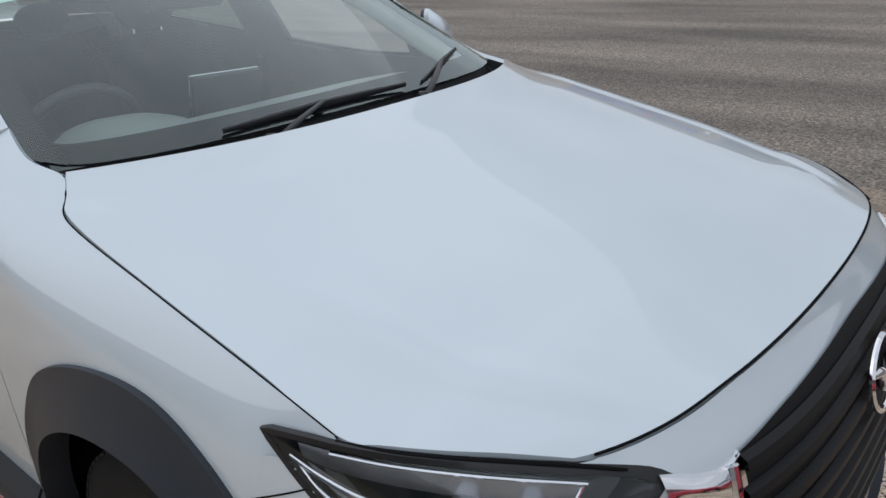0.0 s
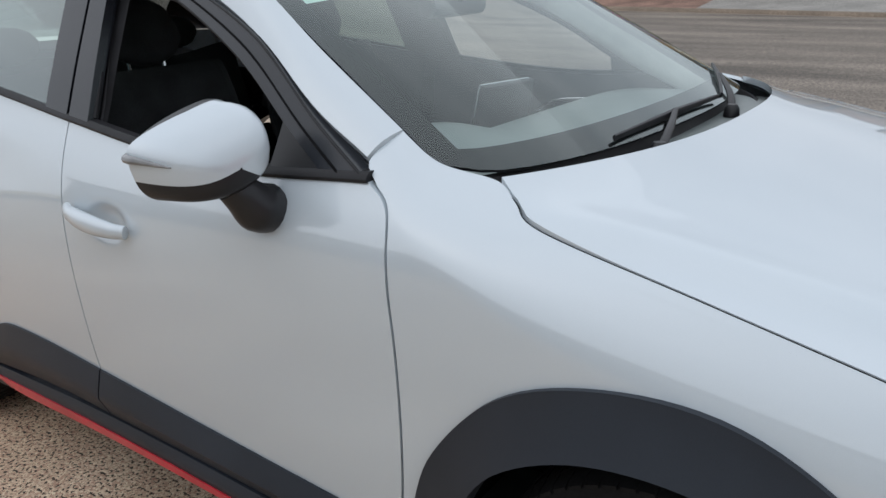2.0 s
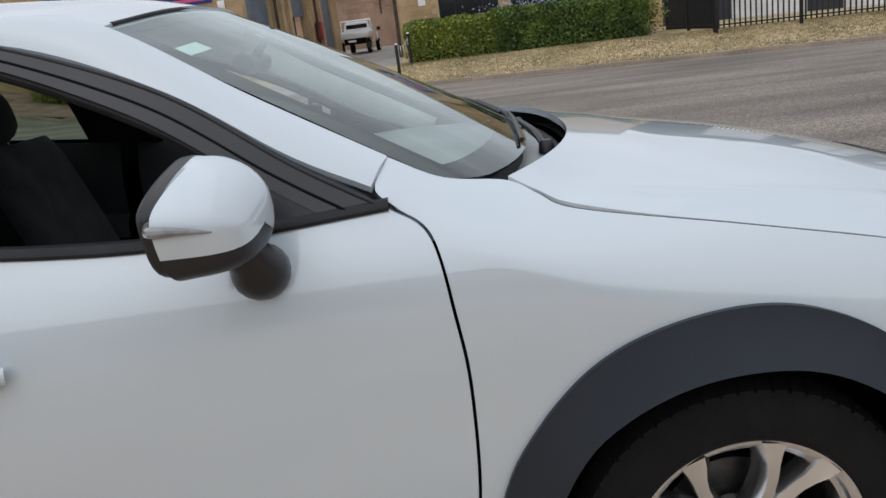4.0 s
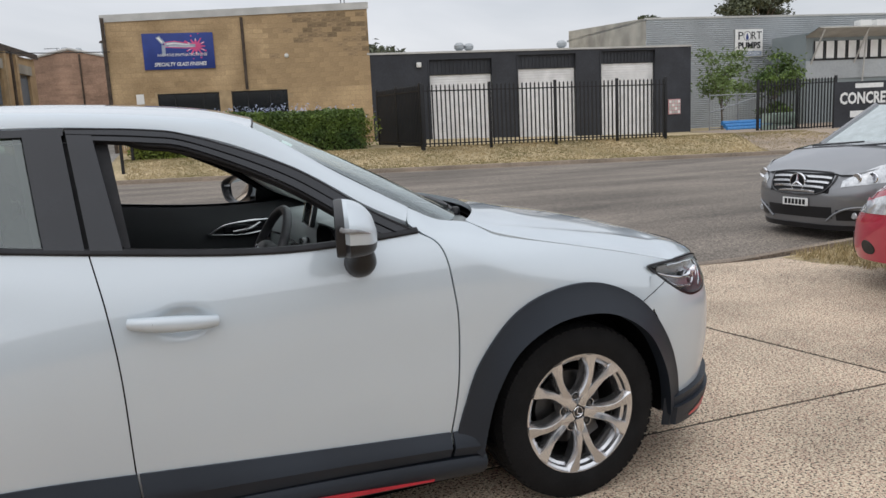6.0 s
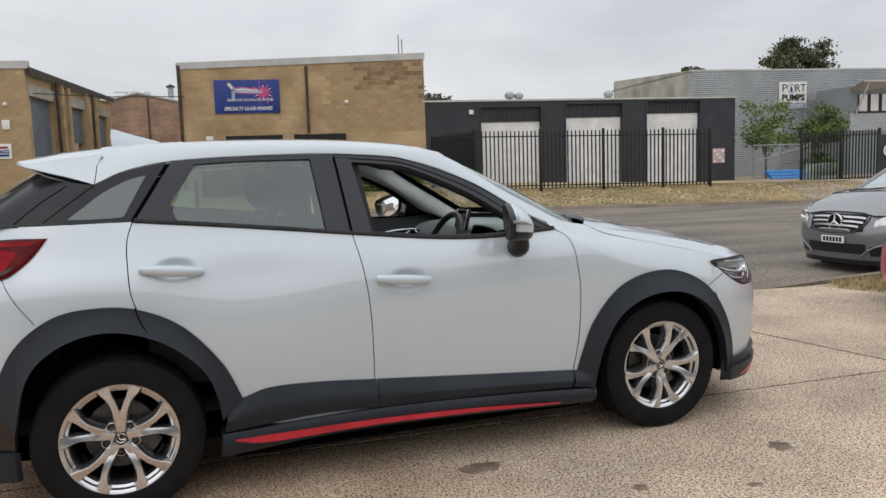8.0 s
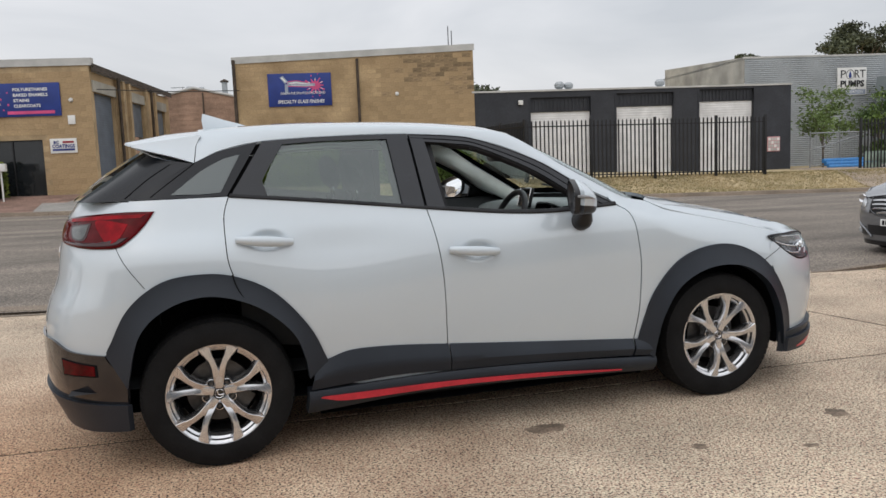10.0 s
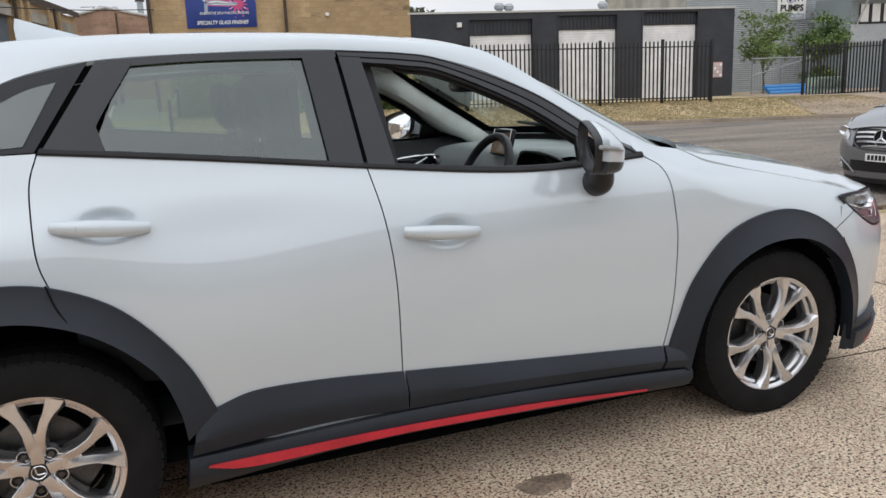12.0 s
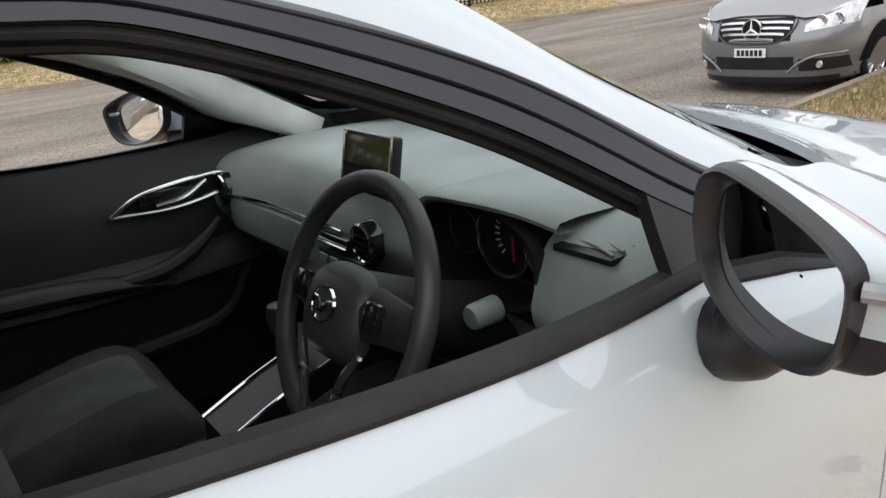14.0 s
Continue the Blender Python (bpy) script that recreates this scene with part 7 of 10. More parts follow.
def splash(m, cx, cz, r, parent, mat, seed, n=12):
    """A burst of paint: a blob with round-ended arms, pale cores in some, and loose drops."""
    rr = random.Random(seed)
    up = m @ UPRIGHT
    out = []
    for k in range(n):
        a0 = 2 * math.pi * k / n
        q, w = r * rr.uniform(0.62, 1.0), 0.10 * rr.uniform(0.8, 1.3)
        for d, f in ((-math.pi / n, 0.34), (-w, 0.55), (-w * 0.7, q / r * 0.86), (-w * 1.0, q / r * 0.95), (0, q / r), (w * 1.0, q / r * 0.95), (w * 0.7, q / r * 0.86), (w, 0.55)):
            out.append((cx + r * f * math.cos(a0 + d), cz + r * f * 0.85 * math.sin(a0 + d)))
        if k % 2:
            plate("splash_print", [(cx + r * (0.62 + 0.12 * math.cos(t)) * math.cos(a0) - r * 0.03 * math.sin(t) * math.sin(a0), cz + 0.85 * (r * (0.62 + 0.12 * math.cos(t)) * math.sin(a0) + r * 0.03 * math.sin(t) * math.cos(a0))) for t in np.linspace(0, 6.28, 10, endpoint=False)], 0.008, WHITE_PRINT, parent, m=up)
    plate("splash_print", out, 0.004, mat, parent, m=up)
    for k in range(7):
        a, q, e = rr.uniform(0, 6.28), r * rr.uniform(1.0, 1.18), r * rr.uniform(0.03, 0.07)
        plate("splash_drop", [(cx + q * math.cos(a) + e * math.cos(t), cz + q * 0.85 * math.sin(a) + e * math.sin(t)) for t in np.linspace(0, 6.28, 8, endpoint=False)], 0.004, mat, parent, m=up)


def spray_gun(m, cx, cz, s, parent):
    """Spray gun drawn flat: cup, handle, body and a long red-edged nozzle with pale highlights."""
    up = m @ UPRIGHT
    for pts, mt, d in (([(-0.75, 0.40), (0.2, 0.50), (1.5, 0.26), (2.2, 0.22), (2.2, -0.16), (1.2, -0.22), (-0.65, -0.10)], SIGN_PINK, 0.003), ([(-0.70, 0.33), (0.2, 0.42), (1.5, 0.19), (2.1, 0.16), (2.1, -0.10), (1.2, -0.15), (-0.6, -0.03)], PRINT_GREY, 0.005), ([(-0.5, 0.26), (0.2, 0.33), (1.6, 0.12), (1.6, 0.07), (0.2, 0.20), (-0.5, 0.16)], WHITE_PRINT, 0.007), ([(-0.3, 0.05), (1.9, -0.02), (1.9, -0.06), (-0.3, 0.0)], WHITE_PRINT, 0.007), ([(-0.95, 0.12), (-0.62, 0.12), (-0.66, -0.82), (-0.98, -0.85)], PRINT_GREY, 0.005), ([(-1.45, 0.80), (-1.10, 0.98), (-0.62, 0.38), (-0.92, 0.18)], PRINT_GREY, 0.006), ([(-1.32, 0.78), (-1.16, 0.86), (-0.82, 0.42), (-0.92, 0.34)], WHITE_PRINT, 0.008)):
        plate("spray_gun_print", [(cx + x * s, cz + y * s) for x, y in pts], d, mt, parent, m=up)


PRINT_GREY = material("grey_blue_print", (0.33, 0.37, 0.45), rough=0.5, var=0.1, scale=3)
UPRIGHT = Matrix.Rotation(radians(90), 4, "X")


def words(m, text, x, z, size, mat, parent, y=-0.012, shear=0.0, width=None, bold=0.0):
    return lettering("lettering", text, size, mat, parent, m @ Matrix.Translation((x, y, z)) @ UPRIGHT, extrude=0.003, shear=shear, width=width, bold=bold)


def bars(m, x, z, widths, h, mat, parent, y=-0.008):
    for k, w in enumerate(widths):
        box("print_bar", (x, y - 0.004, z - k * h * 1.9 - h / 2), (x + w, y, z - k * h * 1.9 + h / 2), mat, parent, m=m)


# --- buff block workshop opposite
def build_tan():
    m = facade(10.35, 29.0, -10)
    b = thing("buff_block_workshop", "buff concrete-block workshop with pale fascia and blue sign", "building")
    holes = [(-8.61, -6.23, 1.55, 2.85), (-5.75, -3.5, 1.55, 2.85)]
    wall_with_openings("wall", m, -10.3, 0.0, 0.0, 5.6, 0.25, holes, MORTAR, b, "sandy mortared front wall")
    # gable field under the sloping fascia
    rows = [[tuple(m @ Vector((x, 0, z))) for x, z in ((-10.3, 5.6), (0.0, 5.6))], [tuple(m @ Vector((x, 0, z))) for x, z in ((-10.3, 5.66), (0.0, 5.99))]]
    sheet("wall_top", rows, BLOCK, b)
    masonry(m, -10.3, 0.0, 0.3, 5.9, holes, b, (BLOCK, BLOCK_ONE, BLOCK_DAMP), key=lambda x, z: x > -4.2 and z > 2.9, proud=0.007, gap=0.008)
    rows = []
    for y, dz in ((-0.05, 0.0), (-0.06, 0.28), (0.4, 0.30), (0.4, 0.05)):
        rows.append([tuple(m @ Vector((x, y, (5.64 if x < -5 else 5.99) + dz))) for x in (-10.45, 0.05)])
    sheet("fascia", rows, FASCIA, b, "pale grey metal fascia", sharp=20)
    rows = [[tuple(m @ Vector((x, y, z))) for x, z in ((-10.4, 5.92), (0.0, 6.27))] for y in (0.35, 14)]
    sheet("roof", rows, STEEL_SHEET, b)
    wall_box("side_wall", m, -10.3, -10.05, 0.25, 14, 0, 5.65, BLOCK, b)
    wall_box("side_wall", m, -0.25, 0.0, 0.25, 14, 0, 5.9, BLOCK, b)
    wall_box("back_wall", m, -10.3, 0.0, 14, 14.2, 0, 5.7, BLOCK, b)
    tube("downpipe", [tuple(m @ Vector((-10.36, -0.08, z))) for z in (0.3, 3, 5.8)], 0.07, DARK_STAIN, b, "dark rusty downpipe", n=8, res=3)
    tube("downpipe", [tuple(m @ Vector((-5.11, -0.06, z))) for z in (2.9, 4, 5.75)], 0.06, DARK_STAIN, b, "dark rusty downpipe", n=8, res=3)
    window(m, -8.61, -6.23, 1.55, 2.85, 0.08, b, (-7.95, -6.85))
    window(m, -5.75, -3.5, 1.55, 2.85, 0.08, b, (-5.1, -4.2))
    lathe("security_light", [(0.0001, -0.1), (0.07, -0.08), (0.09, 0.0)], SIGN_WHITE, b, "round white security light", n=16, m=m @ Matrix.Translation((-3.43, -0.02, 4.2)))
    box("notice", (-9.41, -0.03, 2.47), (-9.12, -0.01, 2.86), SIGN_WHITE, b, "small white and yellow notice", m=m)
    s = wall_box("wall_sign", m, -8.97, -6.27, -0.07, -0.02, 3.79, 5.19, SIGN_BLUE, b, "royal blue sign with pink splash print", bevel=0.01)
    ms = m @ Matrix.Translation((0, -0.07, 0))
    splash(ms, -6.95, 4.66, 0.5, s, SIGN_PINK, 3)
    spray_gun(ms, -7.85, 4.68, 0.42, s)
    words(ms, "INNOVATIVE SPRAYPAINTING FINISHES", -7.5, 4.34, 0.16, WHITE_PRINT, s, width=1.9, shear=0.2)
    words(ms, "SPECIALTY GLASS FINISHES", -7.6, 3.98, 0.2, WHITE_PRINT, s, width=2.0, shear=0.25, bold=0.004)
    # roof-top aerial
    for x, h in ((-1.0, 0.75), (-0.85, 0.55)):
        tube("aerial", [tuple(m @ Vector((x, 0.6, 6.2))), tuple(m @ Vector((x, 0.6, 6.4 + h)))], 0.02, FENCE_BLACK, b, n=6)


build_tan()


# --- panel workshop by the lane
def build_bc():
    m = facade(-5.04, 26.5, -10)
    ms = facade(-5.04, 26.5, 80)
    b = thing("lane_workshop", "buff block workshop with roller doors along its lane", "building")
    holes = [(-6.6, -4.43, 1.5, 2.47), (-3.97, -1.8, 0.3, 2.53)]
    wall_with_openings("wall", m, -10.6, 0.0, 0.0, 5.1, 0.25, holes, MORTAR, b, "sandy mortared front wall")
    masonry(m, -10.6, 0.0, 0.3, 5.1, holes, b, (BLOCK, BLOCK_ONE), key=lambda x, z: x > -1.6, limit=120, proud=0.007, gap=0.008)
    side_holes = [(0.35, 2.75, 0.2, 4.2), (5.0, 7.2, 0.2, 4.2), (9.2, 11.3, 0.2, 4.15)]
    wall_with_openings("side_wall", ms, 0.25, 12.3, 0.0, 4.9, 0.3, side_holes, BLOCK, b, "buff block lane wall")
    for x0 in (2.95, 3.7, 4.6, 7.3, 8.9):
        wall_box("pilaster", ms, x0, x0 + 0.28, -0.14, 0.0, 0.4, 4.9, MORTAR, b)
    for k, (x0, x1, z0, z1) in enumerate(side_holes):
        wall_box("lintel", ms, x0 - 0.2, x1 + 0.2, -0.06, -0.005, z1, z1 + 0.4, CONCRETE_WALL, b)
        roller(ms, x0, x1, 0.5 if k != 1 else 2.75, z1, 0.12, ROLLER_GREY, b, "slate blue roller shutter")
    # near-black panel stands for the shade inside the half-open door
    wall_box("doorway_shade", ms, 4.9, 7.3, 0.6, 0.7, 0.3, 4.2, GAP, b)
    rows = [[tuple(ms @ Vector((x, y, z))) for x in (-0.05, 12.4)] for y, z in ((-0.16, 4.92), (-0.16, 5.16), (0.3, 5.2))]
    sheet("gutter", rows, DARK_STAIN, b, "dark gutter", sharp=20)
    wall_box("fascia", m, -10.7, 0.12, -0.06, 0.2, 5.1, 5.36, FASCIA, b, "pale fascia board")
    wall_box("roof", m, -10.6, 0.0, 0.2, 12.2, 5.1, 5.2, STEEL_SHEET, b)
    for x in (2.85, 8.0):
        tube("downpipe", [tuple(ms @ Vector((x, -0.2, z))) for z in (0.5, 2.5, 4.95)], 0.06, DARK_STAIN, b, n=8, res=3)
    window(m, -6.6, -4.43, 1.5, 2.47, 0.06, b, (-5.9, -5.1))
    window(m, -3.97, -1.8, 0.42, 2.53, 0.06, b, (-2.85,), "dark glazed double shop door")
    box("fire_box", (8.2, -0.25, 1.7), (8.6, -0.02, 2.5), SIGN_RED, b, "red hose cabinet", m=ms, bevel=0.02)
    s = wall_box("wall_sign", m, -7.32, -1.04, -0.07, -0.02, 3.36, 4.53, SIGN_BLUE, b, "long royal blue sign with pink splash print", bevel=0.01)
    mg = m @ Matrix.Translation((0, -0.07, 0))
    splash(mg, -3.45, 3.98, 0.62, s, SIGN_PINK, 8)
    spray_gun(mg, -4.75, 3.98, 0.46, s)
    for k, text in enumerate(("KITCHENS", "VANITIES", "GLASS SPLASHBACKS", "AND MUCH MORE")):
        words(mg, text, -7.0 + 0.045 * len(text), 4.27 - 0.19 * k, 0.15, WHITE_PRINT, s, width=0.09 * len(text), bold=0.004)
    for k, text in enumerate(("POLYURETHANES", "BAKED ENAMELS", "STAINS", "CLEARCOATS")):
        words(mg, text, -2.62 + 0.045 * len(text), 4.30 - 0.19 * k, 0.15, WHITE_PRINT, s, width=0.09 * len(text), bold=0.004)
    bars(mg, -2.85, 3.50, (1.6,), 0.11, SIGN_PINK, s)
    bars(mg, -7.05, 3.45, (1.7,), 0.05, SIGN_PINK, s)
    words(mg, "INNOVATIVE SPRAYPAINTING", -4.6, 3.66, 0.17, WHITE_PRINT, s, width=1.9, bold=0.004)
    words(mg, "FINISHES", -4.5, 3.48, 0.15, WHITE_PRINT, s, width=0.7, bold=0.004)
    s2 = wall_box("small_sign", m, -1.54, -0.62, -0.05, -0.02, 2.03, 2.55, SIGN_WHITE, b, "white sign with red and black print", bevel=0.006)
    m2 = m @ Matrix.Translation((0, -0.05, 0))
    words(m2, "BC", -1.32, 2.41, 0.15, SIGN_BLUE, s2, bold=0.004)
    words(m2, "COATINGS", -1.08, 2.27, 0.17, SIGN_BLUE, s2, width=0.78, bold=0.005)
    bars(m2, -1.46, 2.15, (0.76,), 0.07, SIGN_BLUE, s2)
    bars(m2, -1.1, 2.42, (0.38,), 0.07, SIGN_RED, s2)
    box("meter_box", (-0.85, -0.06, 3.04), (-0.6, -0.02, 3.36), SIGN_WHITE, b, "white meter box", m=m, bevel=0.01)
    lathe("security_light", [(0.0001, -0.1), (0.06, -0.08), (0.08, 0.0)], SIGN_WHITE, b, n=14, m=m @ Matrix.Translation((-0.7, -0.02, 3.9)))


build_bc()


# --- unseen workshop behind the forecourt, added for the roofline reflected in the doors
def build_own_side():
    m = facade(22.0, -15.5, 180)
    b = thing("forecourt_workshop", "unseen long pale grey block workshop with grey roller doors, added behind the forecourt for reflections", "building")
    holes = [(4.0 + 9.0 * k, 8.2 + 9.0 * k, 0.0, 3.6) for k in range(5)]
    wall_with_openings("wall", m, 0.0, 50.0, -0.1, 4.3, 0.25, holes, PALE_RENDER, b, "pale grey rendered front wall")
    for x0, x1, z0, z1 in holes:
        roller(m, x0, x1, z0, z1, 0.12, ROLLER_GREY, b, "slate grey roller door")
    wall_box("fascia", m, -0.2, 50.2, -0.35, 0.1, 4.3, 4.6, FASCIA, b, "pale metal fascia")
    wall_box("side_wall", m, 0.0, 0.25, 0.25, 14.0, -0.1, 4.3, PALE_RENDER, b)
    wall_box("side_wall", m, 49.75, 50.0, 0.25, 14.0, -0.1, 4.3, PALE_RENDER, b)
    rows = [[tuple(m @ Vector((x, y, z))) for x in (-0.2, 50.2)] for y, z in ((0.1, 4.6), (7.0, 5.3), (14.2, 4.6))]
    sheet("roof", rows, STEEL_SHEET, b, "pale metal roof", sharp=5)


build_own_side()


# --- brick hall at the lane's end
def build_hall():
    m = facade(-11.0, 52.0, -10)
    b = thing("brick_hall", "pinkish brick hall with roof vents behind the lane", "building")
    ridge = ((0, 4.4), (9.41, 6.51), (18.8, 4.4))
    wall_box("wall", m, 0, 18.8, 0, 0.3, 0, 4.4, PINK_BRICK, b)
    rows = [[tuple(m @ Vector((x, y, z))) for x, z in ridge] for y in (-0.02, 20)]
    sheet("roof", rows, STEEL_SHEET, b, sharp=5)
    rows = [[tuple(m @ Vector((x, 0, 4.36))) for x, z in ridge], [tuple(m @ Vector((x, 0, z))) for x, z in ridge]]
    sheet("gable", rows, PINK_BRICK, b)
    for (xa, za), (xb, zb) in zip(ridge, ridge[1:]):
        tube("gable_capping", [tuple(m @ Vector((xa, -0.05, za + 0.02))), tuple(m @ Vector((xb, -0.05, zb + 0.02)))], 0.09, FASCIA, b, n=6)
    masonry(m, 0, 18.8, 3.2, 4.4, [], b, (PINK_BRICK, PINK_BRICK), course=0.17, length=0.48, name="brick", proud=0.008, limit=60)
    for k in range(6):
        z = 4.42 + 0.34 * k
        w = (6.51 - z - 0.34) / 0.2243
        if w > 0.6:
            masonry(m, 9.41 - w, 9.41 + w, z, z + 0.34, [], b, (PINK_BRICK, PINK_BRICK), course=0.17, length=0.48, name="brick", proud=0.008, limit=50)
    tube("downpipe", [tuple(m @ Vector((10.0, -0.06, z))) for z in (3.0, 4.5, 6.2)], 0.05, DARK_STAIN, b, n=6, res=3)
    for x, z, k in ((8.62, 6.36, 0.62), (9.42, 6.42, 0.5)):
        lathe("roof_vent", [(0.22, 0.0), (0.22, 0.35), (0.4, 0.5), (0.42, 0.7), (0.3, 0.9), (0.0001, 0.95)], STEEL_SHEET, b, "spinning roof vent", n=14, axis="z", m=m @ Matrix.Translation((x, 3, z)) @ Matrix.Diagonal((k, k, k, 1)))
    tube("flue", [tuple(m @ Vector((11.0, 3, z))) for z in (6.0, 7.15)], 0.19, STEEL_SHEET, b, "steel flue", n=12)
    lathe("flue_cap", [(0.0001, 0.24), (0.30, 0.08), (0.30, 0.0)], DARK_STAIN, b, n=12, axis="z", m=m @ Matrix.Translation((11.0, 3, 7.15)))
    ae = tube("aerial", [tuple(m @ Vector((8.15, 3, 6.2))), tuple(m @ Vector((8.15, 3, 6.9)))], 0.02, FENCE_BLACK, b, "thin television aerial", n=6)
    tube("aerial_boom", [tuple(m @ Vector((7.4, 3, 6.86))), tuple(m @ Vector((8.3, 3, 6.88)))], 0.015, FENCE_BLACK, ae, n=6)
    for k in range(5):
        tube("aerial_rod", [tuple(m @ Vector((7.45 + 0.18 * k, 2.7, 6.86))), tuple(m @ Vector((7.45 + 0.18 * k, 3.3, 6.9)))], 0.012, FENCE_BLACK, ae, n=5)


build_hall()


# --- charcoal units with three white roller doors
def build_dark():
    m = facade(25.5, 26.9, -8)
    b = thing("charcoal_units", "charcoal-painted unit building with three white roller doors", "building")
    holes = [(-12.73, -9.9, 0.0, 3.85), (-8.68, -5.9, 0.0, 3.95), (-4.64, -1.9, 0.0, 4.02)]
    wall_with_openings("wall", m, -15.4, 0.0, -0.4, 4.12, 0.3, holes, CHARCOAL, b, "charcoal painted front wall")
    for (x0, x1, z0, z1), zd in zip(holes, (3.2, 3.34, 3.46)):
        hd = wall_box("header_panel", m, x0, x1, 0.14, 0.2, zd, z1, CHARCOAL, b, "ribbed charcoal header panel")
        for k in range(16):
            x = x0 + (x1 - x0) * (k + 0.5) / 16
            wall_box("rib", m, x - 0.03, x + 0.03, 0.11, 0.139, zd + 0.05, z1 - 0.05, CHARCOAL, hd)
        roller(m, x0, x1, 0.1, zd, 0.2, ROLLER_WHITE, b, "white roller door", pitch=0.11)
        wall_box("door_frame", m, x0 - 0.06, x0, -0.03, 0.14, 0.1, z1, CHARCOAL, b)
        wall_box("door_frame", m, x1, x1 + 0.06, -0.03, 0.14, 0.1, z1, CHARCOAL, b)
    wall_box("parapet", m, -15.4, 0.03, -0.04, 0.3, 4.12, 4.2, FASCIA, b, "thin pale roof edge")
    wall_box("side_wall", m, -0.3, 0.0, 0.3, 16, -0.4, 4.12, CHARCOAL, b)
    wall_box("roof", m, -15.4, 0.0, 0.3, 16, 4.0, 4.1, STEEL_SHEET, b)
    p = wall_box("notice_board", m, -1.22, -0.58, -0.06, -0.02, 1.02, 1.72, NOTICE_PINK, b, "white grid notice with faded pink print", bevel=0.006)
    for i in range(4):
        for j in range(4):
            box("print_cell", (-1.18 + i * 0.15, -0.068, 1.06 + j * 0.16), (-1.06 + i * 0.15, -0.06, 1.19 + j * 0.16), SIGN_WHITE if (i + j) % 3 == 0 else FASCIA, p, m=m)
    box("wall_lamp", (-13.3, -0.15, 3.55), (-13.1, -0.02, 3.75), SIGN_WHITE, b, "small white wall lamp", m=m, bevel=0.02)
    for x, s in ((-10.9, 0.75), (-10.45, 0.7), (-5.9, 0.75)):
        lathe("roof_vent", [(0.15, 0.0), (0.15, 0.3), (0.3, 0.42), (0.32, 0.6), (0.2, 0.75), (0.0001, 0.78)], STEEL_SHEET, b, "spinning roof vent", n=14, axis="z", m=m @ Matrix.Translation((x, 1.5, 4.1)) @ Matrix.Diagonal((s, s, s, 1)))


build_dark()


# --- black palisade fences
def palisade(name, p0, deg, length, z0, z1, h, posts, label, pitch=0.15):
    m = facade(p0[0], p0[1], deg)
    f = thing(name, label, "fence")
    def base(x):
        return z0 + (z1 - z0) * (x / length)
    n = int(length / pitch)
    me = None
    for k in range(n):
        x = -length + (k + 0.5) * pitch
        zb = base(x + length)
        if me is None:
            a, t = 0.021, h
            v = [(-a, -a, 0), (a, -a, 0), (a, a, 0), (-a, a, 0), (-a, -a, t - 0.05), (a, -a, t - 0.05), (a, a, t - 0.05), (-a, a, t - 0.05), (0, 0, t)]
            me = bpy.data.meshes.new("picket")
            me.from_pydata(v, [], [(0, 3, 2, 1), (0, 1, 5, 4), (1, 2, 6, 5), (2, 3, 7, 6), (3, 0, 4, 7), (4, 5, 8), (5, 6, 8), (6, 7, 8), (7, 4, 8)])
            me.materials.append(FENCE_BLACK)
        ob = new("picket", me)
        ob.parent = f
        ob.matrix_local = m @ Matrix.Translation((x, 0, zb + 0.06))
    for a, b in zip(posts, posts[1:]):
        for dz in (0.16, h - 0.16):
            za, zb = base(a + length) + dz, base(b + length) + dz
            rows = [[tuple(m @ Vector((x, y, z + e))) for x, z in ((a, za), (b, zb))] for y, e in ((-0.045, -0.02), (-0.045, 0.02), (-0.015, 0.02), (-0.015, -0.02))]
            sheet("rail", rows, FENCE_BLACK, f, sharp=20)
    for x in posts:
        zb = base(x + length)
        box("post", (x - 0.045, -0.045, zb - 0.05), (x + 0.045, 0.045, zb + h + 0.1), FENCE_BLACK, f, m=m, bevel=0.006)
    return f


palisade("palisade_fence", (18.3, 19.8), -11, 8.86, 0.38, 0.27, 2.07, (-8.85, -6.5, -4.15, -1.86, 0.0), "black steel palisade fence on the verge")
palisade("palisade_fence", (9.6, 21.58), -90, 4.5, 0.4, 0.4, 2.07, (-4.5, -2.3, 0.0), "black palisade fence running back to the wall")

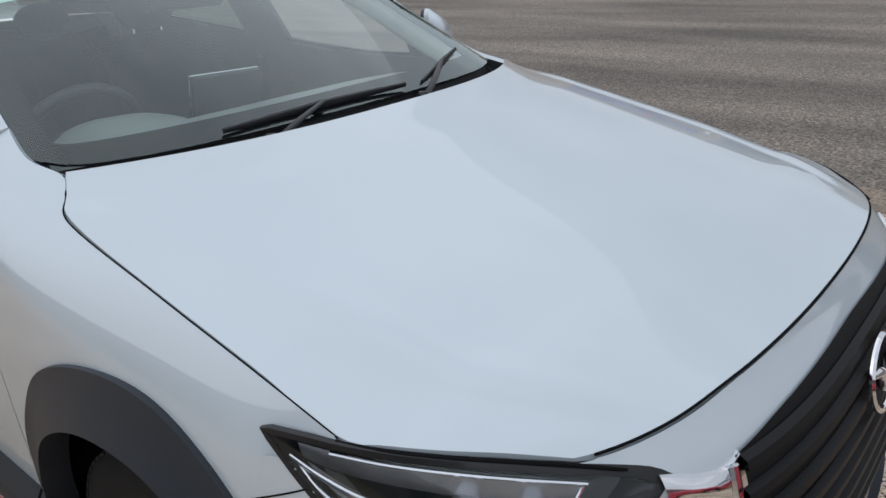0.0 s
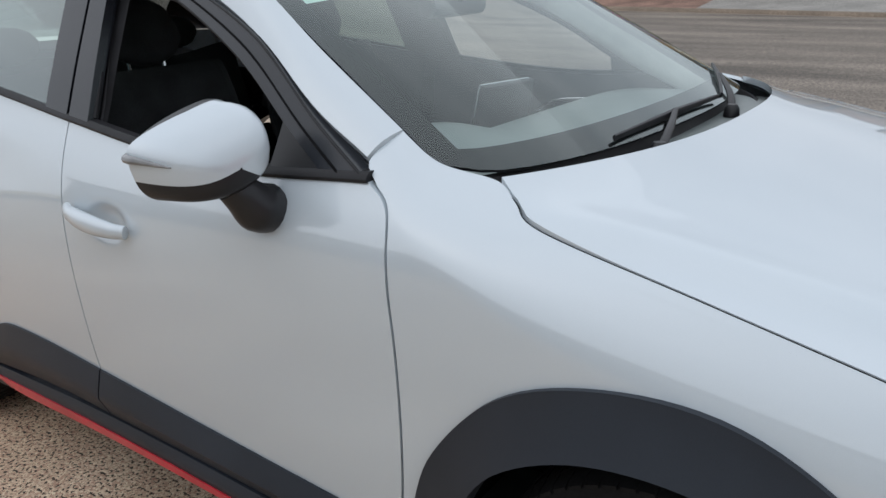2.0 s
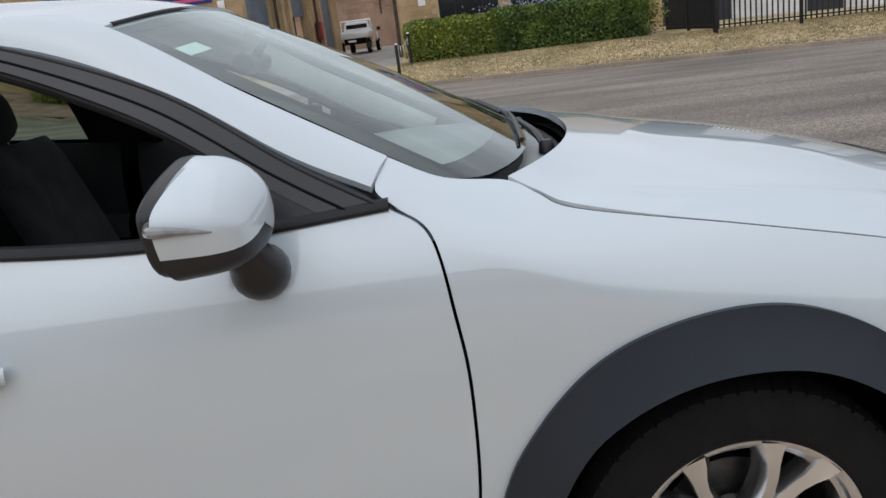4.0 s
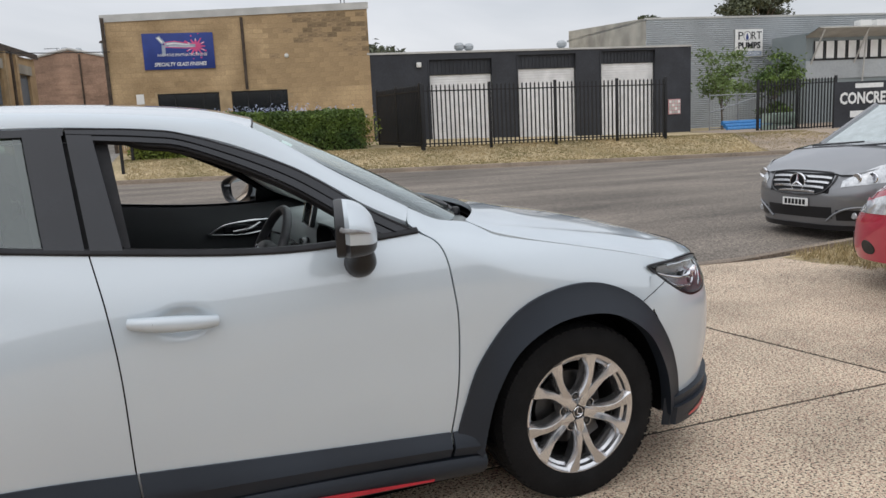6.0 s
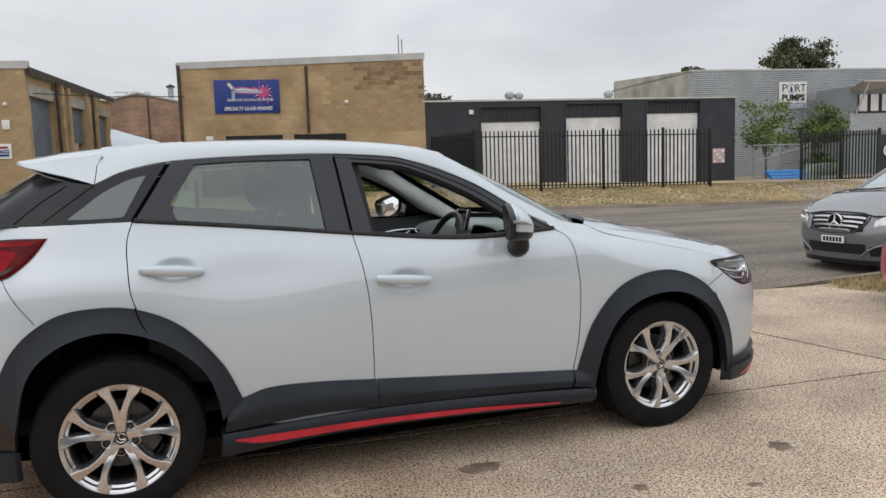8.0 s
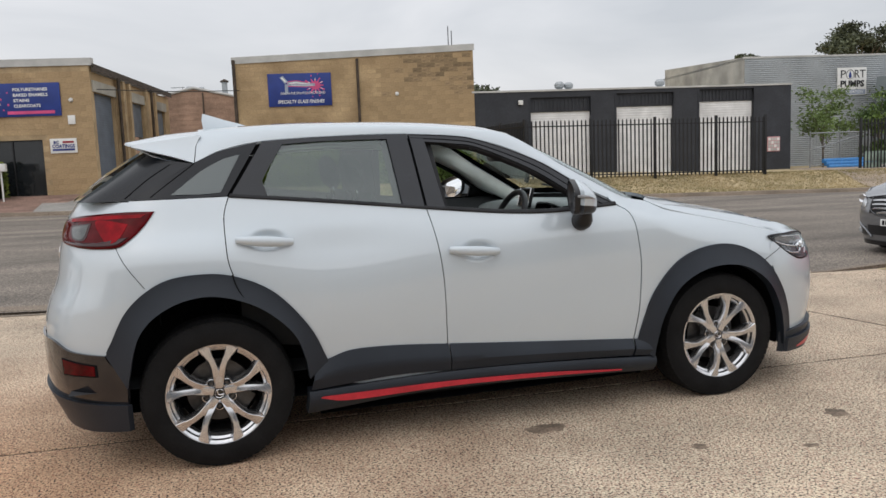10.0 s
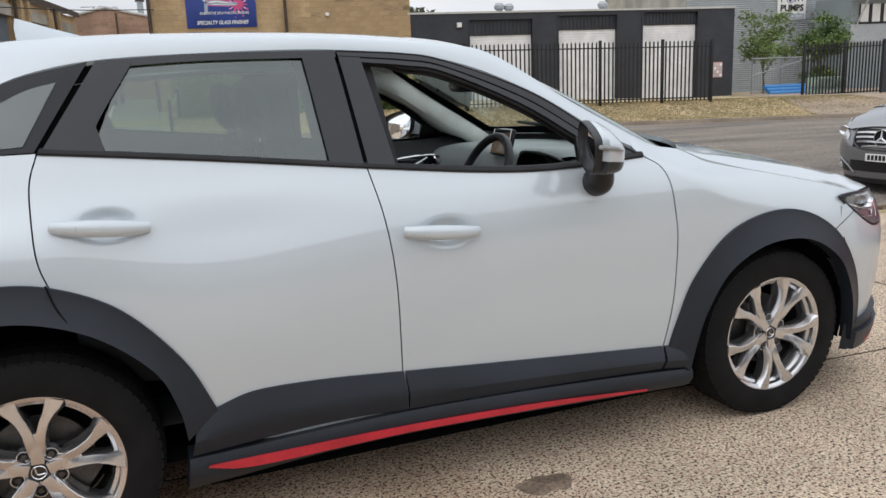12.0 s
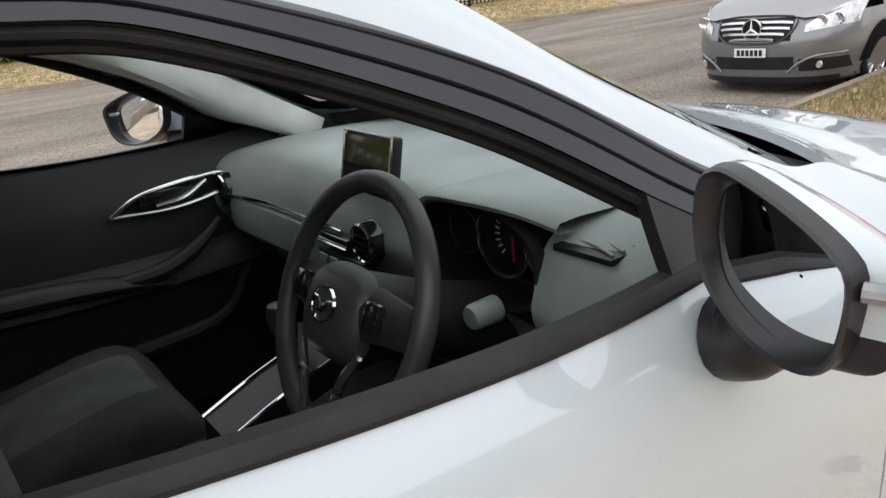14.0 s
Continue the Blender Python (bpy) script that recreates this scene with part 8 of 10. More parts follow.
# ---------------------------------------------------------------- more buildings and yards
def build_pumps():
    m = facade(34.9, 33.9, -10)
    b = thing("steel_clad_warehouse", "pale corrugated steel warehouse with a pump shop sign", "building")
    zs = []
    for k in range(60):
        z = -0.6 + 7.0 * k / 60
        zs += [(z, 0.0), (z + 0.03, -0.035), (z + 0.06, -0.035), (z + 0.09, 0.0)]
    rows = [[tuple(m @ Vector((x, y, z))) for x in (-5.9, 13.5)] for z, y in zs]
    sheet("wall", rows, STEEL_SHEET, b, "ribbed pale steel wall", sharp=15)
    rows = [[tuple(m @ Vector((-5.9, y, z + 0.05 * y * (z > 4)))) for y in (0, 6, 11.6)] for z in (-0.6, 3.0, 6.44)]
    sheet("side_wall", rows, CONCRETE_WALL, b, "stained pale concrete side wall", sharp=15)
    wall_box("roof", m, -5.9, 13.5, 0.02, 12, 6.3, 6.42, STEEL_SHEET, b)
    wall_box("capping", m, -5.95, 13.6, -0.06, 0.1, 6.36, 6.46, FASCIA, b)
    s = wall_box("wall_sign", m, -0.17, 1.66, -0.12, -0.04, 4.08, 5.68, SIGN_WHITE, b, "white pump shop sign with blue drop", bevel=0.01)
    ms = m @ Matrix.Translation((0, -0.12, 0))
    words(ms, "P", 0.16, 5.28, 0.66, BLACK, s, width=0.34)
    words(ms, "RT", 1.22, 5.28, 0.66, BLACK, s, width=0.68)
    tube("letter_ring", [tuple(ms @ Vector((0.62 + 0.24 * math.cos(a), -0.006, 5.28 + 0.27 * math.sin(a)))) for a in np.linspace(0, 2 * math.pi, 17)], 0.016, BLACK, s, n=6, res=40, closed=True)
    plate("drop_print", [(0.62 + 0.13 * math.sin(a) * (0.25 + 0.75 * math.cos(a / 2) ** 2), 5.26 - 0.20 * math.cos(a)) for a in np.linspace(0, 2 * math.pi, 20, endpoint=False)], 0.004, SIGN_BLUE, s, m=ms @ UPRIGHT)
    words(ms, "PUMPS", 0.75, 4.72, 0.5, BLACK, s, width=1.5, bold=0.02)
    box("print_band", (-0.1, -0.006, 4.12), (1.6, -0.001, 4.4), PRINT_GREY, s, m=ms)
    words(ms, "& IRRIGATION", 0.75, 4.26, 0.2, WHITE_PRINT, s, width=1.4)
    # two-storey office wing with a strip of windows under a sloping sunshade
    o = thing("office_wing", "grey office wing with a strip of windows and braced awning", "building")
    mo = facade(34.9, 30.0, -10)
    wall_box("wall", mo, 1.1, 12.0, 0.0, 3.0, -0.8, 5.0, SHED_GREEN, o)
    wall_box("wall_band", mo, 1.1, 12.0, -0.06, -0.005, 2.5, 3.5, STEEL_SHEET, o)
    for k in range(8):
        w = box("window", (1.6 + 0.72 * k, -0.03, 3.62), (2.24 + 0.72 * k, -0.006, 4.55), SIGN_WHITE, o, "pale blind-covered window", m=mo)
        for x in (1.6 + 0.72 * k, 2.2 + 0.72 * k):
            box("window_frame", (x - 0.03, -0.05, 3.6), (x + 0.05, -0.031, 4.57), FENCE_BLACK, w, m=mo)
    wall_box("window_sill", mo, 1.4, 7.6, -0.1, 0.0, 3.5, 3.6, FENCE_BLACK, o)
    rows = [[tuple(mo @ Vector((x, y, z))) for x in (1.0, 9.0)] for y, z in ((0.0, 4.75), (-1.2, 5.15), (-1.2, 5.22), (0.0, 4.82))]
    sheet("awning", rows, FASCIA, o, "pale sloping awning", sharp=10)
    for x in (1.4, 4.2, 7.0):
        tube("awning_brace", [tuple(mo @ Vector(p)) for p in ((x, -0.02, 3.3), (x, -1.1, 5.1))], 0.05, FASCIA, o, n=6)
    tube("office_downpipe", [tuple(mo @ Vector(p)) for p in ((4.6, -0.5, 5.0), (4.65, -0.25, 3.0), (4.65, -0.1, 0.0))], 0.05, FASCIA, o, n=6, res=6)
    for k in range(2):
        box("air_unit", (4.9 + 1.1 * k, 0.4, 5.0), (5.7 + 1.1 * k, 0.9, 5.7), SIGN_WHITE, o, "white roof air unit", m=mo, bevel=0.03)


build_pumps()
palisade("palisade_fence", (28.35, 21.25), -10, 3.75, 0.05, 0.1, 2.15, (-3.7, -1.85, 0.0), "black palisade fence beside the yard gate")


def yard_sign():
    m = facade(26.4, 19.6, -10)
    s = thing("concreter_banner", "black banner with white lettering tied to a frame", "sign")
    rows = [[tuple(m @ Vector((x, 0.02 * math.sin(x * 5 + z), z))) for x in np.linspace(0, 3.4, 18)] for z in np.linspace(0.25, 2.02, 8)]
    sheet("banner", rows, CHARCOAL, s, "black banner cloth", flange=(0, 0.01, 0))
    words(m, "CONCRETE", 1.55, 1.35, 0.62, WHITE_PRINT, s, y=-0.03, width=2.7, bold=0.02)
    bars(m, 0.9, 1.85, (1.3,), 0.18, WHITE_PRINT, s, y=-0.03)
    bars(m, 0.7, 0.75, (1.9,), 0.25, WHITE_PRINT, s, y=-0.03)
    for x in (0.0, 3.4):
        tube("banner_post", [tuple(m @ Vector((x, 0.06, -0.3))), tuple(m @ Vector((x, 0.06, 2.15)))], 0.035, FENCE_BLACK, s, n=8)


yard_sign()
PIPE_BLUE = material("blue_pipe_plastic", (0.06, 0.22, 0.50), rough=0.4, var=0.1)
CRATE = material("pale_green_crate", (0.36, 0.45, 0.38), rough=0.6, var=0.15, scale=3)
GALV = material("galvanised_mesh_wire", (0.32, 0.33, 0.33), rough=0.5, metal=0.6, var=0.1)
pm = facade(27.2, 25.6, -10)
for k in range(3):
    p = tube("water_pipe", [tuple(pm @ Vector((-0.6, 0.2 * k, 0.2 + 0.14 * (k % 3)))), tuple(pm @ Vector((1.9, 0.2 * k, 0.2 + 0.14 * (k % 3))))], 0.11, PIPE_BLUE, None, n=12)
    tagged(p, "blue plastic water pipe lying in the yard", "pipe", "pipes in the yard")
cr = thing("crate_stack", "pale green stacked crates with a white label", "crate", at=(0, 0, 0))
cm = facade(26.4, 22.4, -10)
for k in range(2):
    box("crate", (-0.6, -0.4, 0.02 + 0.45 * k), (0.6, 0.4, 0.44 + 0.45 * k), CRATE, cr, m=cm, bevel=0.03)
box("crate_label", (-0.35, -0.42, 0.15), (0.4, -0.405, 0.36), SIGN_WHITE, cr, m=cm)
gate = thing("mesh_gate", "galvanised wire mesh gate beside the charcoal units", "gate")
gm = facade(26.2, 26.4, -10)
for a, b in (((0, 0, 0.1), (0, 0, 1.9)), ((3.0, 0, 0.1), (3.0, 0, 1.9)), ((0, 0, 1.8), (3.0, 0, 1.8)), ((0, 0, 0.25), (3.0, 0, 0.25)), ((1.5, 0, 0.1), (1.5, 0, 1.8)), ((0, 0, 1.0), (3.0, 0, 1.75))):
    tube("gate_tube", [tuple(gm @ Vector(a)), tuple(gm @ Vector(b))], 0.03, GALV, gate, n=6)
for k in range(20):
    tube("gate_wire", [tuple(gm @ Vector((0.15 * k, 0, 0.25))), tuple(gm @ Vector((0.15 * k, 0, 1.8)))], 0.006, GALV, gate, n=4)


def build_service_centre():
    m = facade(-14, 30, -10)
    b = thing("service_centre", "low brick service centre with red sign and grey roof", "building")
    wall_box("wall", m, -25.5, -2.5, 0.0, 0.3, 0.6, 5.0, BLOCK, b)
    masonry(m, -6.4, -3.9, 2.0, 4.95, [], b, (BLOCK, BLOCK_ONE), key=lambda x, z: z > 3.0, limit=100, y=-0.002)
    for x0, x1 in ((-22.8, -19.8), (-16.6, -8.6)):
        roller(m, x0, x1, 1.5, 4.5, -0.06, ROLLER_WHITE, b, "pale roller door", pitch=0.14)
    rows = [[tuple(m @ Vector((x, y, z))) for x in (-26.0, -2.2)] for y, z in ((-0.4, 5.0), (-0.42, 5.22), (0.0, 5.3), (5.0, 6.3), (10.0, 5.2))]
    sheet("roof", rows, STEEL_SHEET, b, "pale grey metal roof", sharp=10)
    s = wall_box("wall_sign", m, -15.1, -8.2, -0.5, -0.43, 4.5, 5.2, SIGN_RED, b, "dark red sign with white lettering", bevel=0.01)
    words(m @ Matrix.Translation((0, -0.5, 0)), "PORT SERVICE CENTRE", -11.6, 4.84, 0.5, WHITE_PRINT, s, width=6.1, bold=0.015)
    wall_box("fascia_panel", m, -8.15, -6.3, -0.5, -0.44, 4.45, 5.15, ROLLER_GREY, b, "blue-grey fascia panel")
    for x in (-18.0, -4.3, -22.0):
        tube("downpipe", [tuple(m @ Vector((x, -0.1, 1.0))), tuple(m @ Vector((x, -0.1, 5.0)))], 0.07, SIGN_WHITE, b, n=6)
    wall_box("panel", m, -3.9, -2.6, -0.05, -0.01, 3.6, 5.0, STEEL_SHEET, b)
    # little tiled porch
    rows = [[tuple(m @ Vector((x, y, z))) for x in (-4.9, -2.6)] for y, z in ((-2.0, 3.5), (-0.02, 4.3))]
    sheet("porch_roof", rows, PAVERS, b, "weathered tiled porch roof", flange=(0, 0, -0.12))
    for x in (-4.8, -2.8):
        tube("porch_post", [tuple(m @ Vector((x, -1.9, 0.8))), tuple(m @ Vector((x, -1.9, 3.5)))], 0.06, SIGN_WHITE, b, n=6)
    s2 = thing("grey_shed", "large grey-green steel shed in the distance", "building")
    ms = facade(-45.0, 26.0, 90)
    wall_box("wall", ms, 0, 38, 0, 24, 0, 8.9, SHED_GREEN, s2)
    for k in range(42):
        wall_box("wall_rib", ms, 0.3 + 0.9 * k, 0.38 + 0.9 * k, -0.05, -0.004, 2.0, 8.8, SHED_GREEN, s2)
    for x in (1.0, 9.6):
        roller(ms, x, x + 7.4, 1.0, 6.4, -0.08, STEEL_SHEET, s2, "large grey roller door", pitch=0.25)
    wall_box("column", ms, 18.6, 18.9, -0.2, -0.06, 1.0, 8.9, SHED_GREEN, s2)
    wall_box("roof_edge", ms, -0.3, 38.3, -0.3, 24, 8.9, 9.15, FASCIA, s2)


build_service_centre()


# ---------------------------------------------------------------- plants
LEAF_YELLOW = material("yellow_green_hedge_leaf", (0.20, 0.23, 0.03), rough=0.55, var=0.25, scale=1.2, fine=0.1, tint=(0.09, 0.13, 0.02), island=0.35)
LEAF_GREEN = material("mid_green_hedge_leaf", (0.115, 0.165, 0.03), rough=0.55, var=0.25, scale=1.2, fine=0.1, tint=(0.04, 0.075, 0.015), island=0.35)
LEAF_GUM = material("grey_green_gum_leaf", (0.085, 0.095, 0.05), rough=0.6, var=0.2, scale=0.3, tint=(0.045, 0.05, 0.028), island=0.3)
LEAF_LIGHT = material("fresh_green_tree_leaf", (0.17, 0.23, 0.07), rough=0.55, var=0.2, scale=0.6, tint=(0.09, 0.13, 0.035), island=0.3)
BARK = material("grey_brown_bark", (0.16, 0.125, 0.095), rough=0.9, var=0.2, scale=4, bump=0.5, bump_scale=20)
# dark colour that stands for the shade deep inside the hedges
CORE = material("dark_hedge_inner_shade", (0.03, 0.034, 0.014), rough=0.95, var=0.2, scale=5)
PETAL = material("pale_blue_flower", (0.42, 0.46, 0.62), rough=0.6, var=0.1)


def leaf_mesh(name, spots, size, mat, parent, seed):
    """Small bent leaves at the given places."""
    r = random.Random(seed)
    verts, faces = [], []
    for p in spots:
        s = size * r.uniform(0.6, 1.3)
        d = Vector((r.gauss(0, 1), r.gauss(0, 1), r.gauss(0.3, 0.7))).normalized()
        q = d.cross(Vector((r.gauss(0, 1), r.gauss(0, 1), r.gauss(0, 1)))).normalized()
        b = len(verts)
        c = Vector(p)
        verts += [c - d * s, c + q * s * 0.42 + Vector((0, 0, s * 0.12)), c + d * s, c - q * s * 0.42 + Vector((0, 0, s * 0.12))]
        faces += [(b, b + 1, b + 2), (b, b + 2, b + 3)]
    ob = mesh_object(name, verts, faces, mat, parent, smooth=False)
    return ob


def hedge(label, p0, p1, depth, z0, h, mat, seed, n, size=0.06):
    r = random.Random(seed)
    t = thing("hedge", label, "hedge")
    a, b = Vector((*p0, 0)), Vector((*p1, 0))
    d = (b - a).normalized()
    q = Vector((-d.y, d.x, 0))
    L = (b - a).length
    rows = []
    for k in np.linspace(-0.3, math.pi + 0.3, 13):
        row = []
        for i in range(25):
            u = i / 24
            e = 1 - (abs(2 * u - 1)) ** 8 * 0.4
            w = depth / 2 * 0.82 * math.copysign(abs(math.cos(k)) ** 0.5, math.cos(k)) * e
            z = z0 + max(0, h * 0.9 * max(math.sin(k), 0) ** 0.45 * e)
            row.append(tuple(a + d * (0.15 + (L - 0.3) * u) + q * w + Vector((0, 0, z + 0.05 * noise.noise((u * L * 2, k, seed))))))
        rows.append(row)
    # smooth dark shell under the leaves, shade between them put into its colour
    sheet("inner_shade_shell", rows, CORE, t, flip=True)
    spots = []
    for _ in range(n):
        u, k = r.random(), r.uniform(-0.1, math.pi + 0.1)
        bump = 1 + 0.10 * noise.noise((u * L * 1.4, k * 1.5, seed + 3)) + 0.06 * noise.noise((u * L * 5, k * 5, seed))
        w = depth / 2 * math.copysign(abs(math.cos(k)) ** 0.5, math.cos(k)) * bump
        z = z0 + 0.05 + h * max(math.sin(k), 0) ** 0.45 * bump * r.uniform(0.93, 1.04)
        if r.random() < 0.35:
            z = z0 + r.random() * h * 0.95
            w = math.copysign(depth / 2, r.random() - 0.5) * bump * r.uniform(0.92, 1.03)
        spots.append(a + d * (L * u) + q * w + Vector((0, 0, z)))
    leaf_mesh("leaves", spots, size, mat, t, seed)["kind"] = "stuff"
    return t


hedge("clipped yellow-green hedge in front of the buff workshop", (0.5, 25.6), (3.6, 25.1), 1.3, 0.40, 1.30, LEAF_YELLOW, 21, 15000)
hedge("clipped green hedge in front of the buff workshop", (3.4, 25.15), (8.4, 24.35), 1.3, 0.38, 1.38, LEAF_GREEN, 22, 24000)
hedge("clipped yellow-green hedge beside the shop door", (-12.9, 27.0), (-8.1, 26.15), 1.0, 0.50, 1.15, LEAF_YELLOW, 23, 16000)
fl = thing("flowering_shrub", "bushy green shrub with pale blue flower heads", "shrub")
r0 = random.Random(31)
sp = [(8.0 + r0.gauss(0, 0.5), 25.7 + r0.gauss(0, 0.35), 0.35 + 1.25 * r0.random() ** 0.7 + r0.gauss(0, 0.06)) for _ in range(6500)]
leaf_mesh("leaves", sp, 0.07, LEAF_YELLOW, fl, 32)["kind"] = "stuff"
leaf_mesh("flowers", [(7.6 + r0.gauss(0, 0.6), 25.6 + r0.gauss(0, 0.3), 1.66 + r0.gauss(0, 0.12)) for _ in range(420)], 0.05, PETAL, fl, 33)["kind"] = "stuff"
ag = thing("flowering_shrub", "pale blue flower heads above the green hedge", "shrub")
leaf_mesh("flowers", [(5.2 + r0.gauss(0, 1.2), 25.3 + r0.gauss(0, 0.3), 1.90 + r0.gauss(0, 0.12)) for _ in range(420)], 0.05, PETAL, ag, 34)["kind"] = "stuff"
leaf_mesh("leaves", [(5.2 + r0.gauss(0, 1.2), 26.4 + r0.gauss(0, 0.2), 0.4 + r0.random() * 1.3) for _ in range(1800)], 0.08, LEAF_GREEN, ag, 35)["kind"] = "stuff"


def tree(label, at, height, crown_r, crown_z, mat, seed, leaves, leaf_size, clumps=26, spread=1.0, trunk=0.16, fluff=0.26):
    r = random.Random(seed)
    t = thing("tree", label, "tree")
    x, y, z = at
    tube("trunk", [(x, y, z - 0.2), (x + 0.1 * trunk, y, z + crown_z * 0.45), (x - 0.4 * trunk, y + 0.1, z + crown_z)], [trunk, trunk * 0.75, trunk * 0.45], BARK, t, n=10, res=8)
    cents = []
    for k in range(clumps):
        a = r.uniform(0, 6.283)
        q = crown_r * spread * math.sqrt(r.random())
        hz = crown_z + (height - crown_z) * (r.random() ** 0.8) * math.sqrt(max(0.08, 1 - (q / (crown_r * spread * 1.1)) ** 2))
        c = Vector((x + q * math.cos(a), y + q * math.sin(a), z + hz))
        cents.append(c)
        if k < 14:
            st = Vector((x, y, z + crown_z * r.uniform(0.55, 1.0)))
            mid = (st + c) / 2 + Vector((r.uniform(-0.2, 0.2), r.uniform(-0.2, 0.2), 0.08 * height))
            tube("limb", [tuple(st), tuple(mid), tuple(c)], [trunk * 0.4, trunk * 0.22, trunk * 0.08], BARK, t, n=6, res=8)
    spots = []
    for _ in range(leaves):
        c = r.choice(cents)
        s = crown_r * fluff
        spots.append(c + Vector((r.gauss(0, s), r.gauss(0, s), r.gauss(0, s * 0.55))))
    leaf_mesh("crown", spots, leaf_size, mat, t, seed + 1)
    return t


tree("slender light green tree by the steel warehouse", (28.6, 28.2, 0.0), 4.5, 1.15, 1.6, LEAF_LIGHT, 41, 2600, 0.10, clumps=22, trunk=0.06)
tree("bushy green tree by the steel warehouse", (30.4, 26.5, -0.1), 3.7, 1.05, 2.0, LEAF_GREEN, 43, 2800, 0.10, clumps=18, trunk=0.06)
tree("low green shrub behind the yard fence", (29.7, 25.8, 0.0), 1.7, 0.6, 0.4, LEAF_GREEN, 45, 1500, 0.1, clumps=10, trunk=0.04)
tree("tall gum tree behind the warehouse", (72.6, 70.5, 0.0), 14.9, 3.9, 10.2, LEAF_GUM, 47, 7000, 0.26, clumps=34, trunk=0.4, fluff=0.15)
tree("distant gum tree over the rooftops", (60.9, 75.5, 0.0), 12.4, 1.3, 10.6, LEAF_GUM, 49, 1400, 0.26, clumps=9, trunk=0.3, fluff=0.2)
tree("distant gum tree over the rooftops", (28, 90, 0.0), 9.6, 3.6, 7.5, LEAF_GUM, 51, 2600, 0.5, clumps=12, trunk=0.3)
tree("distant gum tree over the rooftops", (33, 92, 0.0), 9.4, 3.4, 7.3, LEAF_GUM, 53, 2600, 0.5, clumps=12, trunk=0.3)
tree("tall spreading gum tree behind the service centre", (-41.5, 56, 2.0), 14.5, 7.8, 6.6, LEAF_GUM, 55, 11000, 0.30, clumps=48, trunk=0.4, fluff=0.13)


# ---------------------------------------------------------------- street furniture
POLE_WOOD = material("weathered_pole_timber", (0.13, 0.12, 0.105), rough=0.9, var=0.2, scale=3, fine=0.15, fine_scale=30)
pole = thing("power_pole", "weathered timber power pole by the street", "pole")
tube("pole_shaft", [(-16.25, 17.6, 0.6), (-16.22, 17.6, 5.5), (-16.2, 17.6, 10.5)], [0.19, 0.16, 0.13], POLE_WOOD, pole, n=14, res=6)
box("crossarm", (-17.35, 17.5, 9.8), (-15.05, 17.7, 9.95), POLE_WOOD, pole)
WIRE = material("black_service_cable", (0.02, 0.02, 0.02), rough=0.6, var=0.05)
for k, (a, b, sag) in enumerate((((-16.2, 17.6, 9.7), (-13.6, 28.0, 5.5), 0.3), ((-4.9, 27.0, 4.30), (0.3, 30.6, 4.52), 0.06), ((36.5, 31.2, 4.9), (60, 20, 8.5), 0.6))):
    mid = tuple((np.array(a) + np.array(b)) / 2 - np.array([0, 0, sag]))
    tagged(tube("overhead_cable", [a, mid, b], 0.018, WIRE, None, n=6, res=20), "thin black overhead service cable", "cable", "overhead cables")
for x, y in ((0.17, 22.55), (0.55, 24.9)):
    d = y - far_edge(x)
    z = verge_z(x, d) - 0.02
    bo = thing("bollard", "slim black steel bollard on the verge", "bollard", group="bollards by the lane")
    tube("bollard_post", [(x, y, z), (x, y, z + 1.0)], 0.05, FENCE_BLACK, bo, n=12)
    lathe("bollard_cap", [(0.0001, 0.05), (0.035, 0.04), (0.05, 0.0)], SIGN_WHITE, bo, n=12, axis="z", m=Matrix.Translation((x, y, z + 1.0)))
mb = thing("letterbox", "white letterbox on a thin post", "letterbox")
mx, my = -8.0, 25.7
mz = verge_z(mx, my - far_edge(mx)) - 0.02
tube("letterbox_post", [(mx, my, mz), (mx, my, mz + 1.1)], 0.03, SIGN_WHITE, mb, n=8)
box("letterbox_case", (mx - 0.18, my - 0.14, mz + 1.05), (mx + 0.18, my + 0.14, mz + 1.32), SIGN_WHITE, mb, bevel=0.04)
fb = thing("bunting", "string of small white triangular flags", "bunting")
for a, b, n in (((-10.8, 25.5, 1.1), (-8.0, 25.6, 1.25), 7), ((0.17, 22.55, 1.15), (0.55, 24.9, 1.35), 5)):
    A, B = Vector(a), Vector(b)
    tube("bunting_cord", [a, tuple((A + B) / 2 - Vector((0, 0, 0.15))), b], 0.006, SIGN_WHITE, fb, n=4, res=10)
    for k in range(n):
        p = A.lerp(B, (k + 0.5) / n) - Vector((0, 0, 0.15 * 4 * ((k + 0.5) / n) * (1 - (k + 0.5) / n)))
        e = (B - A).normalized() * 0.09
        mesh_object("flag", [p - e, p + e, p + Vector((0.01, 0.01, -0.26)), p - e + Vector((0, 0.004, 0)), p + e + Vector((0, 0.004, 0))], [(0, 2, 1), (3, 4, 2)], SIGN_WHITE, fb, smooth=False)

# lane and paving on the far side
def patch(name, corners, mat, label, lift):
    (x0, y0), (x1, y1), (x2, y2), (x3, y3) = corners
    rows = []
    for v in np.linspace(0, 1, 16):
        row = []
        for u in np.linspace(0, 1, 8):
            x = (x0 * (1 - u) + x1 * u) * (1 - v) + (x3 * (1 - u) + x2 * u) * v
            y = (y0 * (1 - u) + y1 * u) * (1 - v) + (y3 * (1 - u) + y2 * u) * v
            row.append((x, y, verge_z(x, max(0.13, y - far_edge(x))) + lift))
        rows.append(row)
    return tagged(sheet(name, rows, mat), label, "pavement", kind="structure")


